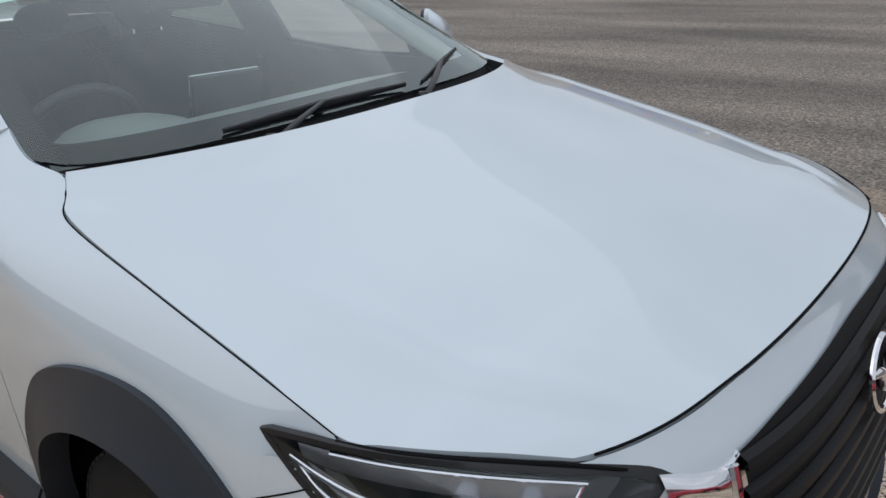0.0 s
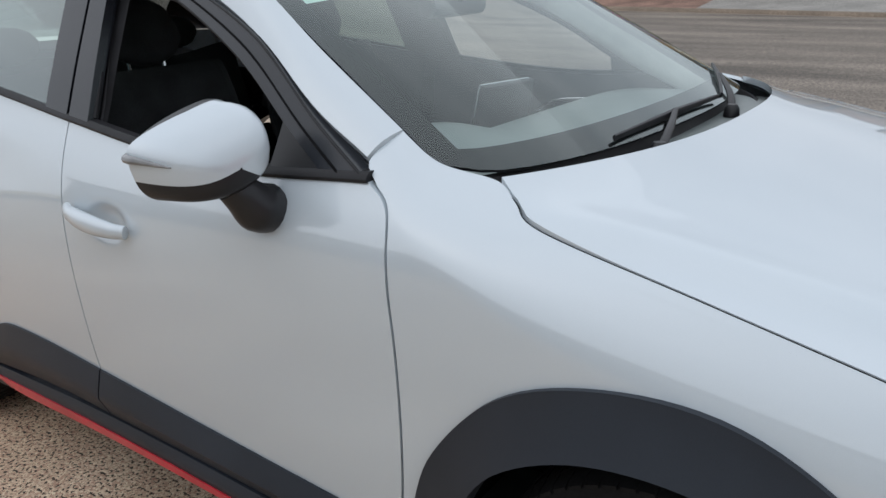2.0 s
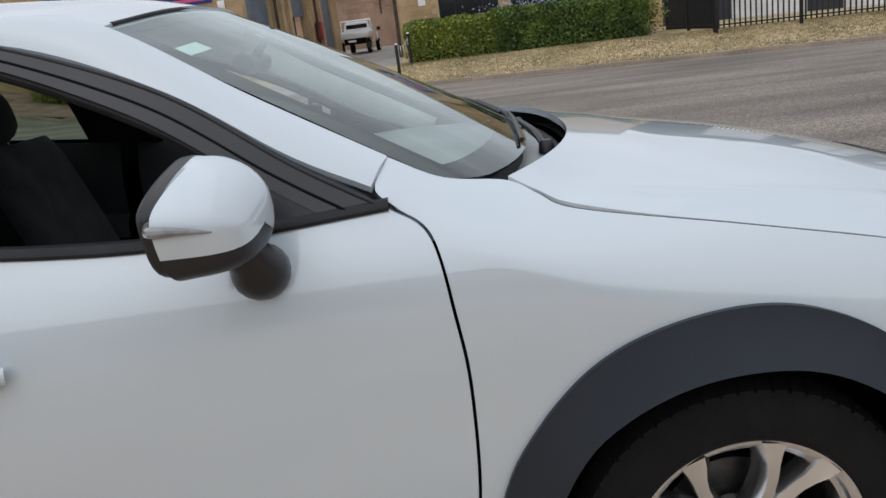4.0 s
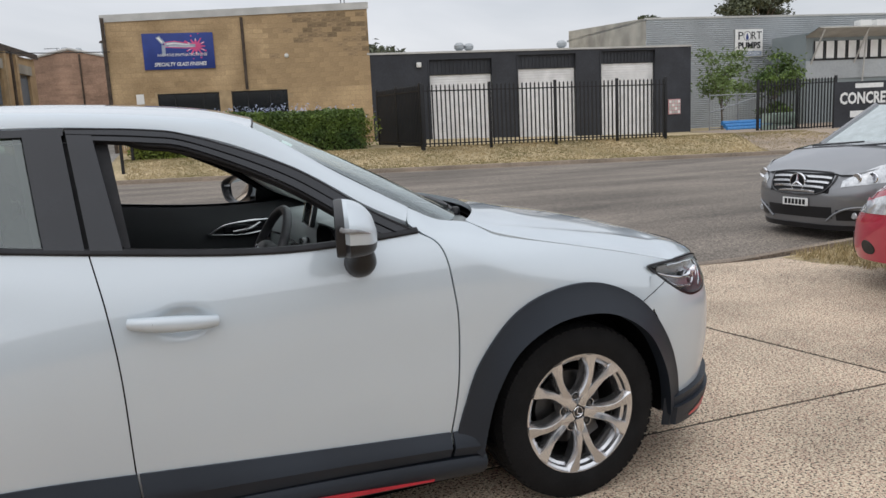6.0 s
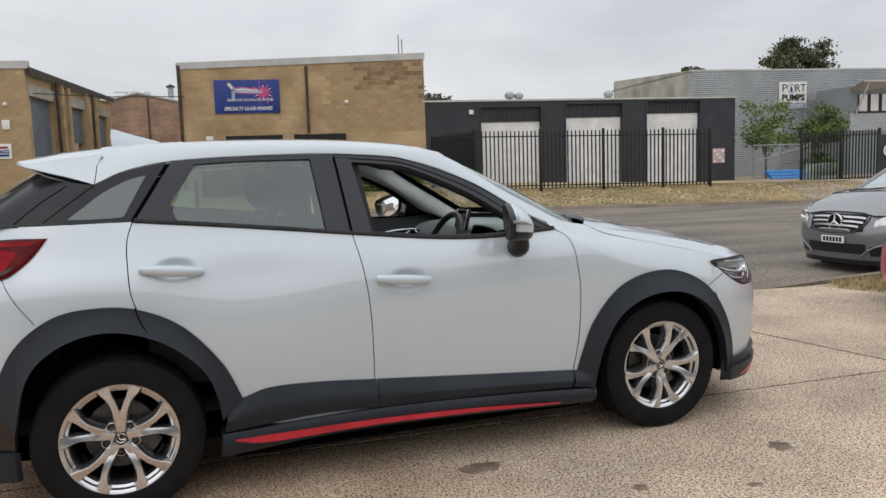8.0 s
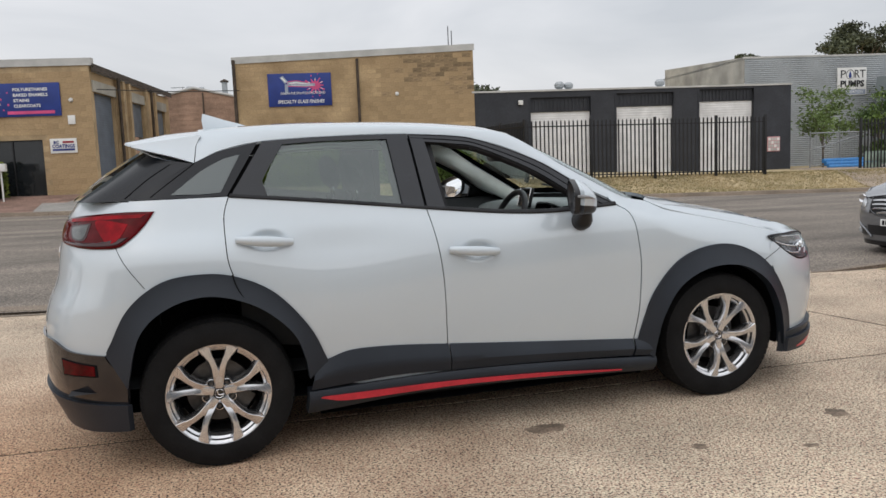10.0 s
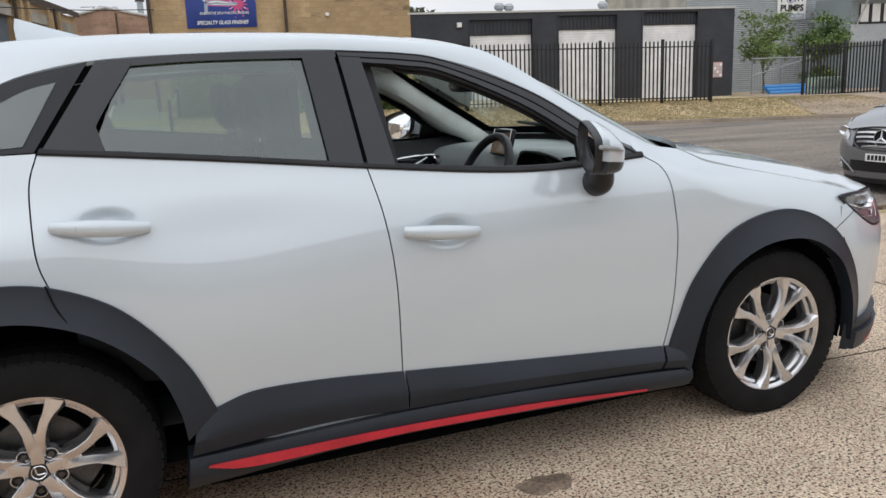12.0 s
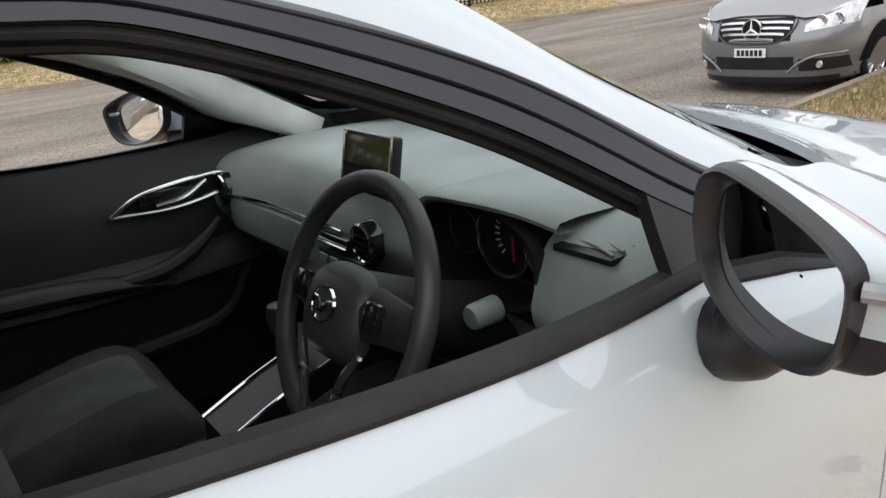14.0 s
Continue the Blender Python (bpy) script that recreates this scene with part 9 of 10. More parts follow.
patch("lane_paving", ((-6.6, far_edge(-6.6) + 0.15), (-0.3, far_edge(-0.3) + 0.15), (1.5, 51), (-7.5, 53)), LANE, "pale grey concrete lane between the workshops", 0.004)
patch("shop_paving", ((-16, far_edge(-16) + 0.15), (-6.65, far_edge(-6.65) + 0.15), (-5.1, 26.4), (-15.5, 28.4)), PAVERS, "red brick paving in front of the shop", 0.004)
patch("yard_crossing", ((19.5, far_edge(19.5) + 0.15), (44, far_edge(44) + 0.15), (46, 33), (24.5, 26)), YARD, "dusty concrete yard crossing", 0.004)


# ---------------------------------------------------------------- other vehicles
def parked_car(name, label, at, deg, L, Wd, H, paint, nose, deck, glass_line, wheel_x, seed, wheel_r=0.31, tall=False):
    """A saloon or hatch; its nose at x = 0 looking along +x, y to its left."""
    m = Matrix.Translation(at) @ Matrix.Rotation(radians(deg), 4, "Z")
    v = thing(name, label, "car")
    v.matrix_world = m
    half = Wd / 2
    deck_f = table(deck)
    nose_f = table(nose)

    def w_at(x, z):
        k = 0.0
        if x > -0.75:
            k = max(0.0, (x + 0.75) / (0.75 + nose_f(z)))
        if x < -L + 0.6:
            k = max(0.0, (-L + 0.6 - x) / 0.6)
        side = half * (0.93 + 0.07 * smoothstep(0.15, 0.5, z) - 0.05 * smoothstep(0.6, 1.0, z))
        return side * max(0.0, 1 - min(k, 1.0) ** 2.8) ** (1 / 2.8)

    rows = []
    for x in list(-L + 0.6 - 0.6 * np.sin(np.linspace(math.pi / 2, 0, 8))) + list(np.linspace(-L + 0.75, -0.9, 16)):
        top = deck_f(x)
        sec = [(x, -w_at(x, z), z) for z in np.linspace(0.2, top - 0.05, 9)] + [(x, -w_at(x, top) * k, top + 0.035 * (1 - k * k)) for k in (0.94, 0.8, 0.5, 0.2)]
        rows.append(sec + [(p[0], -p[1], p[2]) for p in reversed(sec)])
    sheet("body", rows, paint, v, flip=False, sharp=50)
    # nose wraps by angle
    rows = []
    for z in list(np.linspace(0.23 if tall else 0.18, deck_f(-0.15) - 0.04, 16)):
        row = []
        for t, c in [(t, 1) for t in np.linspace(0, math.pi / 2, 20)] + [(t, -1) for t in np.linspace(math.pi / 2, 0, 20)[1:]]:
            x = -0.92 + (0.92 + nose_f(z)) * math.sin(t) ** (2 / 2.8)
            lift = (deck_f(min(x, -0.15)) - 0.22) / (deck_f(-0.15) - 0.22) if tall else 1.0
            row.append((x, math.copysign(w_at(-0.9, z) * abs(math.cos(t)) ** (2 / 2.8), c), 0.18 + (z - 0.18) * lift))
        rows.append(row)
    sheet("front_bumper", rows, paint, v, flip=True, sharp=50)
    rows = []
    for k in np.linspace(0, 1, 16):
        x = -0.92 + (0.92 + nose_f(deck_f(-0.15) - 0.04)) * k
        top = deck_f(min(x, -0.1)) if k < 1 else deck_f(-0.15)
        hw = half * 0.88 * max(0.02, 1 - max(0, (x + 0.75) / (0.75 + nose_f(0.7))) ** 2.8) ** (1 / 2.8)
        if tall:
            hw = w_at(-0.9, deck_f(-0.15)) * max(0.0, 1 - k**2.8) ** (1 / 2.8) + 0.004
        rows.append([(x, hw * s, top + 0.035 * (1 - s * s) * (1 - k) - 0.04 * abs(s) ** 2.5 * (1 if tall else min(1, 4 * k)) - (0.0 if tall else 0.02 * k)) for s in np.linspace(-1, 1, 17)])
    sheet("bonnet", rows, paint, v, flip=True, sharp=50)
    # cabin
    (xb, zb), (xt, zt), (xr, zr_), (xe, ze) = glass_line
    rows = []
    for s in np.linspace(-1, 1, 13):
        rows.append([(xb + 0.05 * (1 - s * s), s * half * 0.86, zb), (xt + 0.04 * (1 - s * s), s * half * 0.68, zt)])
    gl = sheet("windscreen", rows, SCREEN_DARK, v, "windscreen with a pale sky reflection in its colour", flip=True)
    for side in (-1, 1):
        rows = [[(xb - 0.02, side * half * 0.89, zb), (xt - 0.03, side * half * 0.69, zt - 0.01)], [((xb + xe) / 2, side * half * 0.92, (zb + ze) / 2), ((xt + xr) / 2, side * half * 0.70, (zt + zr_) / 2)], [(xe, side * half * 0.86, ze), (xr, side * half * 0.66, zr_)]]
        sheet("side_window", rows, WINDOW_DARK, v, flip=side > 0)
        tube("pillar", [(xb, side * half * 0.885, zb - 0.01), (xt, side * half * 0.69, zt)], 0.035, paint, v, n=8)
        box("door_mirror", (xb - 0.72, side * half - 0.02, zb + 0.0), (xb - 0.57, side * half + 0.20 * side + 0.0, zb + 0.14) if side > 0 else (xb - 0.57, side * half + 0.02, zb + 0.14), paint, v, bevel=0.03) if side > 0 else box("door_mirror", (xb - 0.72, side * half - 0.18, zb), (xb - 0.57, side * half + 0.02, zb + 0.14), paint, v, bevel=0.03)
    rows = [[(x, s * half * 0.69, z + 0.03 * (1 - s * s)) for s in np.linspace(-1, 1, 9)] for x, z in ((xt, zt), ((xt + xr) / 2, H), (xr, zr_))]
    sheet("roof", rows, paint, v, flip=True)
    rows = [[(xr, s * half * 0.66, zr_) for s in (-1, 0, 1)], [(xe, s * half * 0.84, ze) for s in (-1, 0, 1)]]
    sheet("back_window", rows, WINDOW_DARK, v, flip=True)
    def side_y(x, z):
        if x < -0.92:
            return w_at(x, z) + 0.004
        return w_at(-0.9, z) * max(0.0, 1 - ((x + 0.92) / (0.92 + nose_f(z))) ** 2.8) ** (1 / 2.8) + 0.004

    for x in wheel_x:
        for side in (-1, 1):
            k = wheel_r / 0.332
            w = copy_thing(base_wheel, pose(x, side * (half - 0.15), wheel_r, 0, 25 * seed, 0 if side < 0 else 180))
            w.parent = v
            w.matrix_local = pose(x, side * (half - 0.15), wheel_r, 0, 25 * seed, 0 if side < 0 else 180) @ Matrix.Diagonal((k, 1, k, 1))
            # near-black ring on the uncut flank paints the shaded wheel opening
            rows = [[(x + r * math.cos(a), side * side_y(x + r * math.cos(a), wheel_r + r * math.sin(a)), wheel_r + r * math.sin(a)) for a in np.linspace(0, math.pi, 15)] for r in (wheel_r + 0.05, wheel_r * 0.8, wheel_r * 0.6)]
            sheet("arch_shade", rows, GAP, v, flip=side > 0)

    def nose_x(y, z):
        return -0.92 + (0.92 + nose_f(z)) * max(0.0, 1 - (abs(y) / w_at(-0.9, z)) ** 2.8) ** (1 / 2.8)

    return v, nose_x


# sky reflection put into the pale, half-metallic base colour of the glass
SCREEN_DARK = material("sky_reflection_windscreen", (0.42, 0.48, 0.48), rough=0.05, metal=0.6, var=0.08, fine=0.01, spec=0.9, coat=1.0)
GREY_PAINT = car_paint("grey_metallic_paint", (0.175, 0.18, 0.19), 0.45)
RED_PAINT = car_paint("red_solid_paint", (0.40, 0.010, 0.042), 0.05)
WHITE_PAINT = car_paint("white_solid_paint", (0.70, 0.70, 0.69), 0.0)
LAMP_CLEAR = material("pale_headlamp_lens", (0.62, 0.64, 0.66), rough=0.12, metal=0.4, var=0.15, scale=14, fine=0.1, fine_scale=60, coat=1.0)


AMBER = material("amber_lamp_lens", (0.55, 0.13, 0.02), rough=0.15, var=0.1, scale=20, coat=0.5)
PLATE_YELLOW = material("yellow_number_plate", (0.70, 0.52, 0.05), rough=0.5, var=0.05)


def skin_patch(name, nx, ys, zs, out, mat, parent, label="", flange=-0.01):
    rows = [[(nx(y, z) + out, y, z) for y in ys] for z in zs]
    return sheet(name, rows, mat, parent, label, flange=(flange, 0, 0), flip=False)


# grey compact people carrier at the kerb
GX, GY = 6.94, 3.39
merc, nx = parked_car("grey_people_carrier", "grey metallic compact people carrier parked at the kerb", (GX, GY, road_z(7.0) - 0.03), 183.2, 4.27, 1.78, 1.60, GREY_PAINT,
                      [(0.15, -0.06), (0.35, 0.0), (0.55, 0.02), (0.75, -0.06), (0.95, -0.25)], [(-4.3, 1.02), (-3.5, 1.05), (-1.4, 1.055), (-0.9, 1.01), (-0.5, 0.94), (-0.15, 0.85)], ((-1.38, 1.05), (-2.2, 1.52), (-3.7, 1.52), (-4.15, 1.05)), (-0.88, -3.66), 2)
merc.matrix_world = merc.matrix_world @ Matrix.Diagonal((0.985, 0.985, 0.975, 1))
g = skin_patch("grille", nx, np.linspace(-0.39, 0.39, 21), np.linspace(0.585, 0.80, 7), 0.006, GRILLE_BLACK, merc, "black grille with broad silver bars")
for k in range(4):
    z = 0.592 + 0.053 * k
    w = (0.24, 0.33, 0.37, 0.385)[k]
    rows = [[(nx(y, z + h) + o, y, z + h - 0.012 * (y / w) ** 4) for y in np.linspace(-w, w, 17)] for h, o in ((0.0, 0.008), (0.003, 0.020), (0.022, 0.026), (0.027, 0.020), (0.030, 0.008))]
    sheet("grille_bar", rows, ALLOY, g, "broad silver grille bar", sharp=40)
tube("grille_surround", [(nx(y, z) + 0.010, y, z) for y, z in ((-0.41, 0.79), (-0.385, 0.66), (-0.27, 0.58), (0, 0.562), (0.27, 0.58), (0.385, 0.66), (0.41, 0.79), (0.2, 0.82), (-0.2, 0.82), (-0.41, 0.79))], 0.010, GLOSS_BLACK, g, n=8, res=60)
star = Matrix.Translation((nx(0, 0.70) + 0.022, 0, 0.70))
lathe("emblem_disc", [(0.0001, 0.012), (0.090, 0.012), (0.100, 0.0)], GRILLE_BLACK, g, "black emblem disc", n=32, axis="x", m=star)
lathe("nose_ring", [(0.090, 0.0), (0.093, 0.020), (0.102, 0.020), (0.106, 0.0)], CHROME, g, "chrome ring emblem", n=32, axis="x", m=star)
for a in (90, 210, 330):
    tube("emblem_spoke", [(nx(0, 0.70) + 0.040, 0, 0.70), (nx(0, 0.70) + 0.038, 0.096 * math.cos(radians(a)), 0.70 + 0.096 * math.sin(radians(a)))], [0.018, 0.004], CHROME, g, n=6)
for s in (-1, 1):
    rows = []
    for v_ in np.linspace(0, 1, 7):
        rows.append([(nx(y, 0.66 + (0.06 + 0.13 * min(1, u * 1.4)) * v_ + 0.06 * u) + 0.012 + 0.012 * math.sin(math.pi * u) * math.sin(math.pi * v_), y, 0.655 + (0.07 + 0.13 * min(1, u * 1.4)) * v_ + 0.05 * u) for u, y in ((u, s * (0.50 + 0.335 * u)) for u in np.linspace(0, 1, 14))])
    lm = sheet("headlight", rows, LAMP_CLEAR, merc, "large clear headlight", flange=(-0.012, 0, 0), flip=s < 0)
    for u, r in ((0.35, 0.05), (0.68, 0.055)):
        y = s * (0.50 + 0.335 * u)
        lathe("lamp_bowl", [(0.0001, 0.006), (r * 0.5, 0.004), (r, 0.014), (r * 1.1, 0.0)], CHROME, lm, n=20, axis="x", m=Matrix.Translation((nx(y, 0.76) + 0.02, y, 0.755)))
    skin_patch("fog_recess", nx, np.linspace(s * 0.46, s * 0.80, 10)[::s], np.linspace(0.28, 0.40, 5), 0.005, BLACK, merc, "black fog lamp recess")
    lathe("fog_lamp", [(0.0001, 0.012), (0.03, 0.01), (0.038, 0.0)], LAMP_CLEAR, merc, n=16, axis="x", m=Matrix.Translation((nx(s * 0.62, 0.34) + 0.01, s * 0.62, 0.34)))
    tube("bumper_blade", [(nx(y, z) + 0.012, y, z) for y, z in ((s * 0.36, 0.27), (s * 0.46, 0.36), (s * 0.60, 0.425), (s * 0.80, 0.44))], 0.013, GREY_PAINT, merc, n=8, res=16)
skin_patch("lower_intake", nx, np.linspace(-0.42, 0.42, 15), np.linspace(0.30, 0.43, 4), 0.004, BLACK, merc, "black lower intake mesh")
skin_patch("front_apron", nx, np.linspace(-0.80, 0.80, 21), np.linspace(0.16, 0.22, 3), 0.008, BLACK, merc)
pl = box("number_plate", (nx(0, 0.5) + 0.012, -0.17, 0.43), (nx(0, 0.5) + 0.022, 0.17, 0.52), WHITE_PRINT, merc, "white number plate with dark bars", bevel=0.004)
for k in range(6):
    box("plate_bar", (nx(0, 0.5) + 0.0221, -0.14 + 0.048 * k, 0.445), (nx(0, 0.5) + 0.0235, -0.105 + 0.048 * k, 0.505), BLACK, pl)
for y0, y1 in ((-0.6, 0.02), (-0.05, 0.55)):
    tube("wiper", [(-0.98, y0, 1.05), (-1.05, (y0 + y1) / 2, 1.075), (-1.10, y1, 1.10)], 0.012, BLACK, merc, n=6, res=8)

# red hatchback on the grass
redc, rx = parked_car("red_hatchback", "red hatchback parked at the edge of the grass", (5.38, 1.25, 0.0), 110, 3.85, 1.70, 1.50, RED_PAINT,
                      [(0.15, -0.06), (0.30, 0.0), (0.48, -0.01), (0.60, -0.07), (0.70, -0.16), (0.80, -0.3)], [(-3.9, 0.95), (-3.0, 0.95), (-1.3, 0.95), (-0.9, 0.91), (-0.5, 0.84), (-0.15, 0.74)], ((-1.25, 0.94), (-2.0, 1.42), (-3.2, 1.42), (-3.7, 0.97)), (-0.80, -3.26), 3, 0.29, tall=True)


def red_skin(y, z):
    """The nose rises along its flanks, so a height there answers to a lower one on the middle line."""
    q = z
    for _ in range(6):
        x = rx(y, q)
        q = 0.18 + (z - 0.18) * 0.52 / (np.interp(x, [-0.9, -0.5, -0.15], [0.91, 0.84, 0.74]) - 0.22)
    return rx(y, q)


for s in (-1, 1):
    # swept lamp: low and narrow towards the grille, tall towards the wing
    rows = []
    for k in np.linspace(0, 1, 7):
        row = []
        for v in np.linspace(0, 1, 14):
            y = 0.40 + 0.405 * v
            z = 0.565 + 0.03 * v + (0.045 + 0.115 * v) * k
            row.append((red_skin(y, z) + 0.006, s * (y + 0.004 * v), z))
        rows.append(row)
    lm = sheet("headlight", rows, LAMP_CLEAR, redc, "clear swept headlight", flange=(-0.012, 0, 0), flip=s < 0)
    lathe("lamp_bowl", [(0.0001, -0.006), (0.03, -0.002), (0.042, 0.006), (0.046, 0.004)], CHROME, lm, "bright lamp bowl", n=20, axis="x", m=Matrix.Translation((red_skin(0.60, 0.65) + 0.006, s * 0.60, 0.65)))
    rows = [[(red_skin(0.665 + 0.042 * k * math.cos(a), 0.335 + 0.052 * k * math.sin(a)) + o, s * (0.665 + 0.042 * k * math.cos(a)), 0.335 + 0.052 * k * math.sin(a)) for a in np.linspace(0, 2 * math.pi, 20, endpoint=False)] for k, o in ((1.0, 0.0), (0.96, 0.005), (0.80, 0.003), (0.4, 0.002), (0.02, 0.002))]
    sheet("fog_recess", rows, BLACK, redc, "dark round fog lamp recess", closed_u=True, flip=s < 0)
skin_patch("grille", rx, np.linspace(-0.40, 0.40, 11), np.linspace(0.24, 0.40, 4), 0.006, BLACK, redc, "black lower grille")
skin_patch("upper_grille", rx, np.linspace(-0.33, 0.33, 11), np.linspace(0.56, 0.61, 3), 0.006, BLACK, redc)

# white wagon parked behind the crossover
wag, wx_ = parked_car("white_wagon", "white four-wheel-drive wagon parked behind the crossover", (-4.35, 1.3, 0.0), 2, 4.6, 1.86, 1.80, WHITE_PAINT,
                      [(0.20, -0.05), (0.45, 0.0), (0.70, -0.02), (0.90, -0.10), (1.05, -0.25)], [(-4.6, 1.10), (-3.5, 1.10), (-1.3, 1.10), (-0.9, 1.07), (-0.5, 1.03), (-0.15, 0.97)], ((-1.35, 1.10), (-1.95, 1.72), (-4.0, 1.74), (-4.5, 1.10)), (-0.92, -3.68), 4, 0.36)
gw = skin_patch("grille", wx_, np.linspace(-0.50, 0.50, 15), np.linspace(0.62, 0.86, 5), 0.008, BLACK, wag, "black grille with bright bars")
for k in range(3):
    tube("grille_bar", [(wx_(y, 0.66 + 0.075 * k) + 0.016, y, 0.66 + 0.075 * k) for y in np.linspace(-0.46, 0.46, 9)], 0.014, ALLOY, gw, n=8, res=16)
skin_patch("lower_intake", wx_, np.linspace(-0.55, 0.55, 13), np.linspace(0.30, 0.44, 4), 0.006, BLACK, wag, "black lower intake")
for q in (-1, 1):
    rows = [[(wx_(y, z) + 0.010, q * y, z) for y in np.linspace(0.56, 0.86, 9)] for z in np.linspace(0.70, 0.88, 5)]
    sheet("headlight", rows, LAMP_CLEAR, wag, "clear headlight", flange=(-0.012, 0, 0), flip=q < 0)
    lathe("side_repeater", [(0.0001, 0.016), (0.018, 0.013), (0.022, 0.0)], AMBER, wag, "orange side repeater", n=14, axis="y", m=Matrix.Translation((-1.05, q * 0.895, 0.93)) @ Matrix.Diagonal((1, q, 1, 1)))
plw = box("number_plate", (wx_(0, 0.52) + 0.010, -0.18, 0.47), (wx_(0, 0.52) + 0.020, 0.18, 0.57), PLATE_YELLOW, wag, "yellow number plate with dark bars", bevel=0.004)
for k in range(6):
    box("plate_bar", (wx_(0, 0.52) + 0.0201, -0.15 + 0.052 * k, 0.49), (wx_(0, 0.52) + 0.0215, -0.115 + 0.052 * k, 0.55), BLACK, plw)
bars(Matrix.Translation((0, -0.905, 0)), -1.62, 1.02, (0.30, 0.24, 0.28), 0.035, BLACK, wag, y=0.004)

# white tray-back ute in the lane
def build_ute():
    m = Matrix.Translation((-2.45, 39.8, 0.82)) @ Matrix.Rotation(radians(84), 4, "Z")
    u = thing("tray_back_ute", "white tray-back utility truck parked in the lane", "truck")
    u.matrix_world = m
    box("cab", (1.7, -0.80, 0.55), (3.3, 0.80, 1.15), WHITE_PAINT, u, "white cab body", bevel=0.06)
    rows = [[(x, s * w, z) for s in np.linspace(-1, 1, 7)] for x, z, w in ((1.74, 1.12, 0.76), (1.86, 1.62, 0.62), (2.2, 1.70, 0.62), (2.75, 1.66, 0.62), (3.3, 1.12, 0.76))]
    sheet("cab_roof", rows, WHITE_PAINT, u, flip=True)
    box("back_window", (1.735, -0.56, 1.2), (1.80, 0.56, 1.52), WINDOW_DARK, u, "dark back window", m=Matrix.Translation((0.05, 0, 0)))
    box("bonnet", (3.3, -0.78, 0.55), (4.5, 0.78, 1.08), WHITE_PAINT, u, bevel=0.08)
    box("tray", (0.0, -0.92, 0.80), (1.66, 0.92, 1.08), WHITE_PAINT, u, "white dropside tray", bevel=0.02)
    box("headboard", (1.60, -0.88, 1.08), (1.66, 0.88, 1.2), WHITE_PAINT, u)
    for y in (-0.8, 0.8):
        tube("headboard_post", [(1.63, y, 1.05), (1.63, y, 1.72)], 0.03, WHITE_PAINT, u, n=8)
        box("tail_light", (-0.03, y - 0.12, 0.66), (0.0, y + 0.12, 0.76), RED_LENS, u, "red tail light")
        box("mudflap", (0.25, y - 0.14, 0.25), (0.27, y + 0.14, 0.6), BLACK, u)
    tube("headboard_bar", [(1.63, -0.82, 1.72), (1.63, 0.82, 1.72)], 0.03, WHITE_PAINT, u, n=8)
    box("chassis", (0.05, -0.45, 0.5), (3.5, 0.45, 0.8), GAP, u)
    box("number_plate", (-0.02, -0.2, 0.62), (-0.005, 0.2, 0.72), WHITE_PRINT, u)
    for y in (-1.0, 1.0):
        box("door_mirror", (2.9, y - 0.1, 1.12), (3.0, y + 0.1, 1.3), BLACK, u, bevel=0.02)
    for x in (0.75, 3.9):
        for s in (-1, 1):
            w = copy_thing(base_wheel, Matrix.Identity(4))
            w.parent = u
            w.matrix_local = pose(x, s * 0.74, 0.335, 0, 10, 0 if s < 0 else 180)


build_ute()


def build_van():
    m = Matrix.Translation((-19.2, 20.8, road_z(-18.0) + 0.06)) @ Matrix.Rotation(radians(-14), 4, "Z")
    u = thing("white_van", "white delivery van parked up the street", "van")
    u.matrix_world = m
    prof = [(0.0, 0.35), (0.0, 1.95), (0.15, 2.05), (3.3, 2.05), (3.6, 1.98), (4.25, 1.25), (4.75, 1.05), (4.8, 0.35)]
    rows = []
    for y, k in ((-0.86, 0.97), (-0.80, 1.0), (0, 1.012), (0.80, 1.0), (0.86, 0.97)):
        rows.append([(x, y, 0.35 + (z - 0.35) * k) for x, z in prof])
    sheet("body", rows, WHITE_PAINT, u, "white van body", flip=False, sharp=30)
    for s in (-1, 1):
        mesh_object("side_panel", [(x, s * 0.86, 0.35 + (z - 0.35) * 0.97) for x, z in prof], [tuple(range(len(prof))) if s > 0 else tuple(reversed(range(len(prof))))], WHITE_PAINT, u, smooth=False)
        box("side_window", (0.3, s * 0.865 - 0.01, 1.3), (2.3, s * 0.865 + 0.01, 1.82), WINDOW_DARK, u, "long dark side window", bevel=0.004)
        mesh_object("cab_window", [(x, s * 0.878, z) for x, z in ((2.55, 1.28), (3.95, 1.28), (3.55, 1.82), (2.55, 1.84))], [(0, 1, 2, 3) if s < 0 else (3, 2, 1, 0)], WINDOW_DARK, u, smooth=False)
    mesh_object("windscreen", [(4.27, -0.74, 1.27), (4.27, 0.74, 1.27), (3.66, 0.70, 1.95), (3.66, -0.70, 1.95)], [(0, 1, 2, 3)], SCREEN_DARK, u, smooth=False)
    for x in (0.95, 3.95):
        for s in (-1, 1):
            w = copy_thing(base_wheel, Matrix.Identity(4))
            w.parent = u
            w.matrix_local = pose(x, s * 0.80, 0.332, 0, 10, 0 if s < 0 else 180)


build_van()


# ---------------------------------------------------------------- forecourt slabs and stains
def joint_x(k, y):
    """Cross joints of the forecourt, one every slab length."""
    return 3.335 + 6.6 * k - 0.15 * y


def joint_y(k, x):
    return -0.42 - 0.05 * x - 4.6 * (1 - k) if k < 2 else near_edge(x) - 0.165


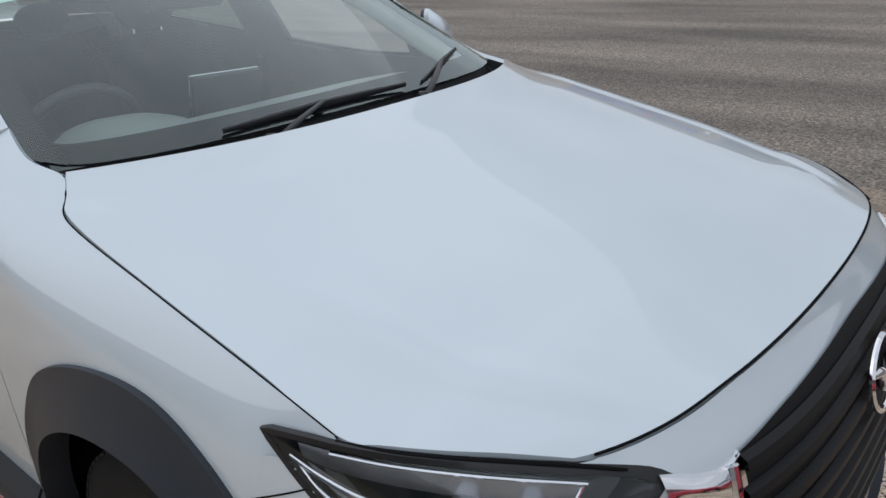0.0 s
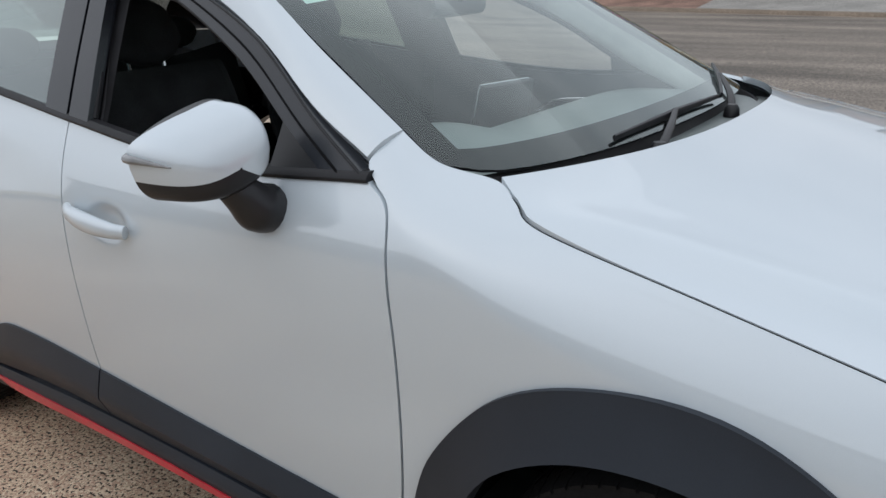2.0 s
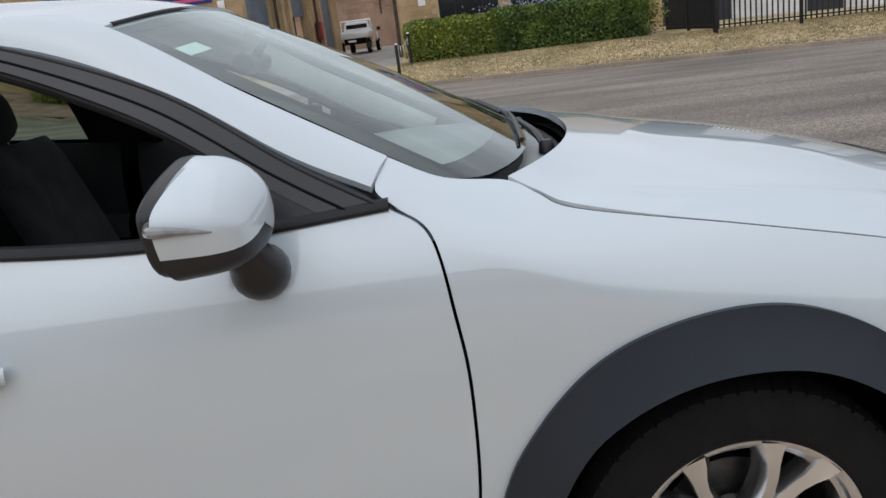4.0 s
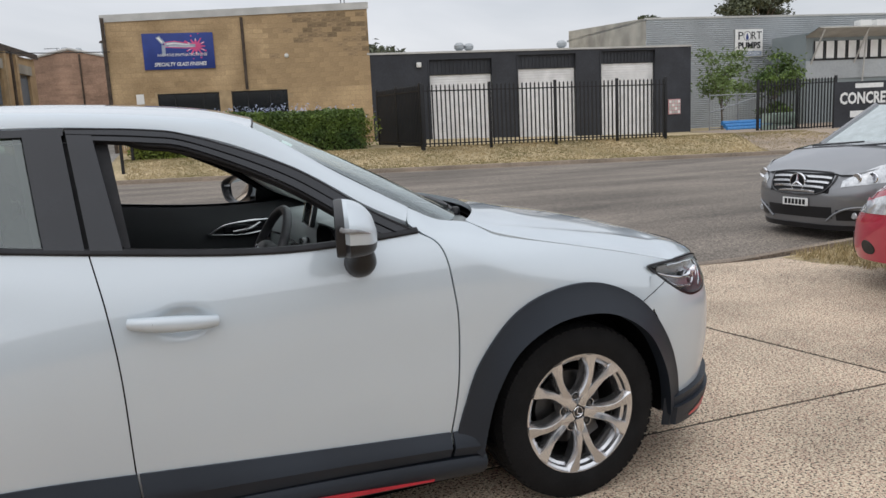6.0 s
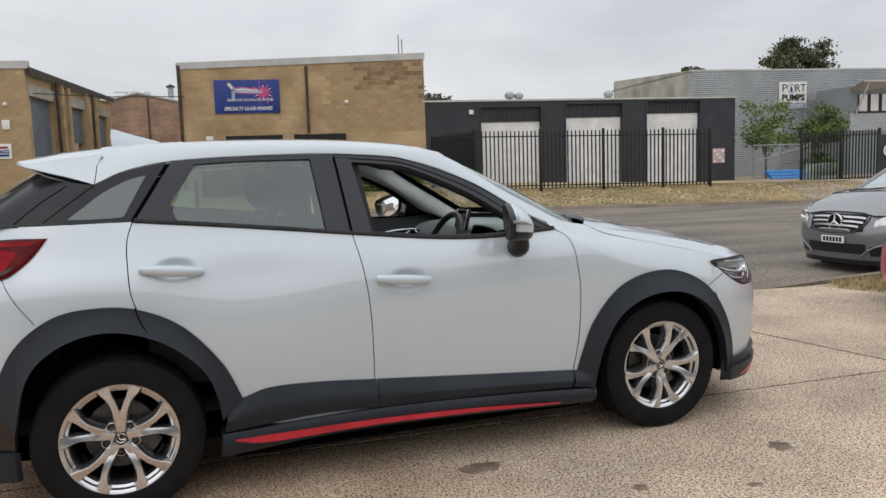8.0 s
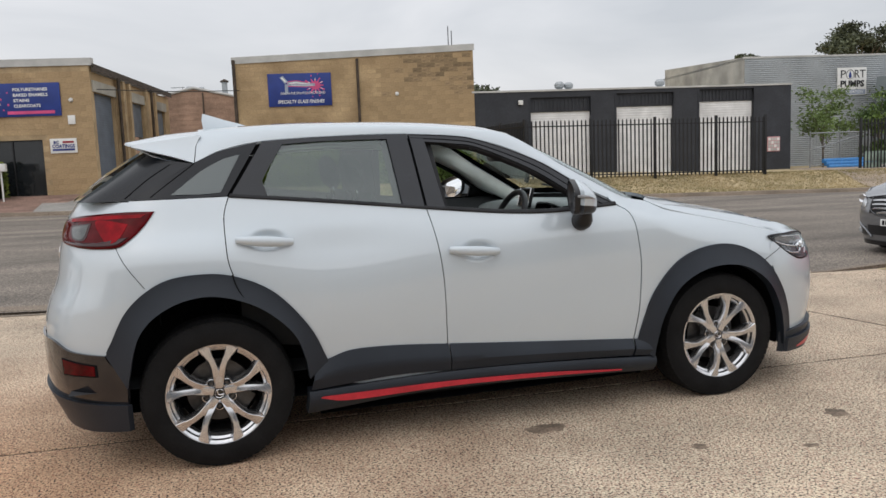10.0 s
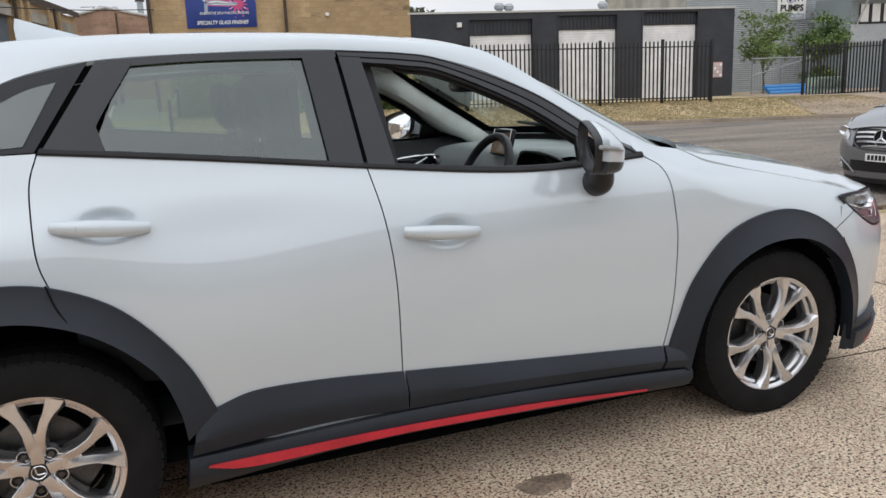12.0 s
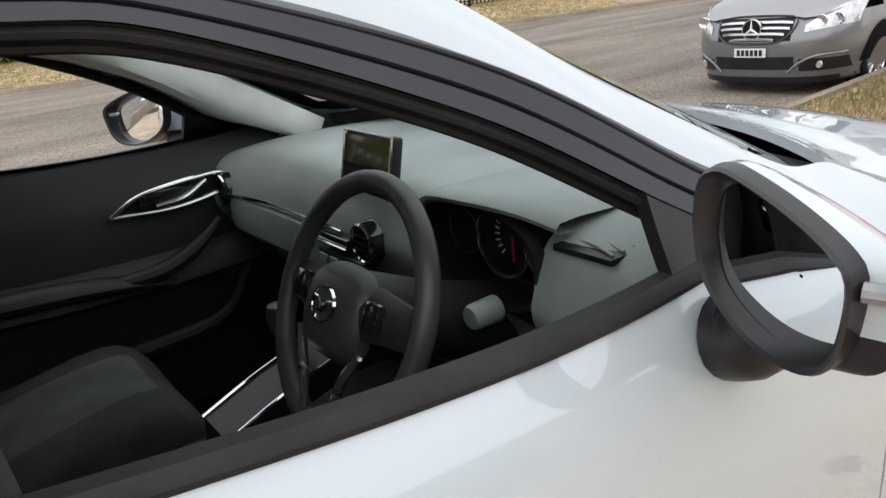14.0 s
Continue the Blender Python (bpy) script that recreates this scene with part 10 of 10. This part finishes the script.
def forecourt_slab(k, j):
    """One cast slab with worn, rounded edges along its open joints."""
    n = 30
    soft = [0.0, 0.0008, 0.003, 0.008] + list(np.linspace(0.03, 0.97, n - 8)) + [0.992, 0.997, 0.9992, 1.0]
    rows = []
    for v in soft:
        row = []
        for u in soft:
            x, y = joint_x(k, 0) + 3.3, 0.0
            for _ in range(4):
                xa, xb = joint_x(k, y) + 0.008, joint_x(k + 1, y) - 0.008
                x = xa + (xb - xa) * u
                ya, yb = joint_y(j, x) + 0.006, joint_y(j + 1, x) - (0.006 if j < 1 else 0.0)
                y = ya + (yb - ya) * v
            e = min(u, 1 - u, v, 1 - v)
            row.append((x, y, drive_z(x, y) - 0.004 * (1 - smoothstep(0, 0.0012, e)) - (0.02 if e == 0 else 0)))
        rows.append(row)
    sheet("slab", rows, DRIVE, forecourt, sharp=60)


for k in (-4, -3, -2, -1, 0, 1, 2, 3):
    for j in (-2, -1, 0, 1):
        forecourt_slab(k, j)

STAIN = material("old_oil_stain", (0.20, 0.15, 0.108), rough=0.8, var=0.25, scale=9, fine=0.3, fine_scale=60, bump=0.3, bump_scale=80)
rs_ = random.Random(31)
for x, y, r in ((0.22, -0.97, 0.07), (1.62, -1.32, 0.05), (2.55, -1.25, 0.02), (3.0, -0.95, 0.018), (2.75, -0.85, 0.014), (0.75, -1.45, 0.03), (-0.9, -1.5, 0.02), (1.2, -1.62, 0.025)):
    rim_ = []
    for q in range(22):
        t = 2 * math.pi * q / 22
        rr = r * (1 + 0.18 * math.sin(2 * t + x * 7) + 0.1 * math.sin(5 * t)) * rs_.uniform(0.9, 1.08)
        rim_.append((rr * math.cos(t) * 1.3, rr * math.sin(t)))
    st = thing("oil_stain", "dark dried oil spot on the concrete", "stain", (x, y, 0.0005))
    bm = bmesh.new()
    vs = [bm.verts.new((px, py, 0.0)) for px, py in rim_]
    mid = bm.verts.new((0, 0, 0.001))
    for q in range(22):
        bm.faces.new((mid, vs[q], vs[(q + 1) % 22]))
    part("spot", bm, STAIN, st)
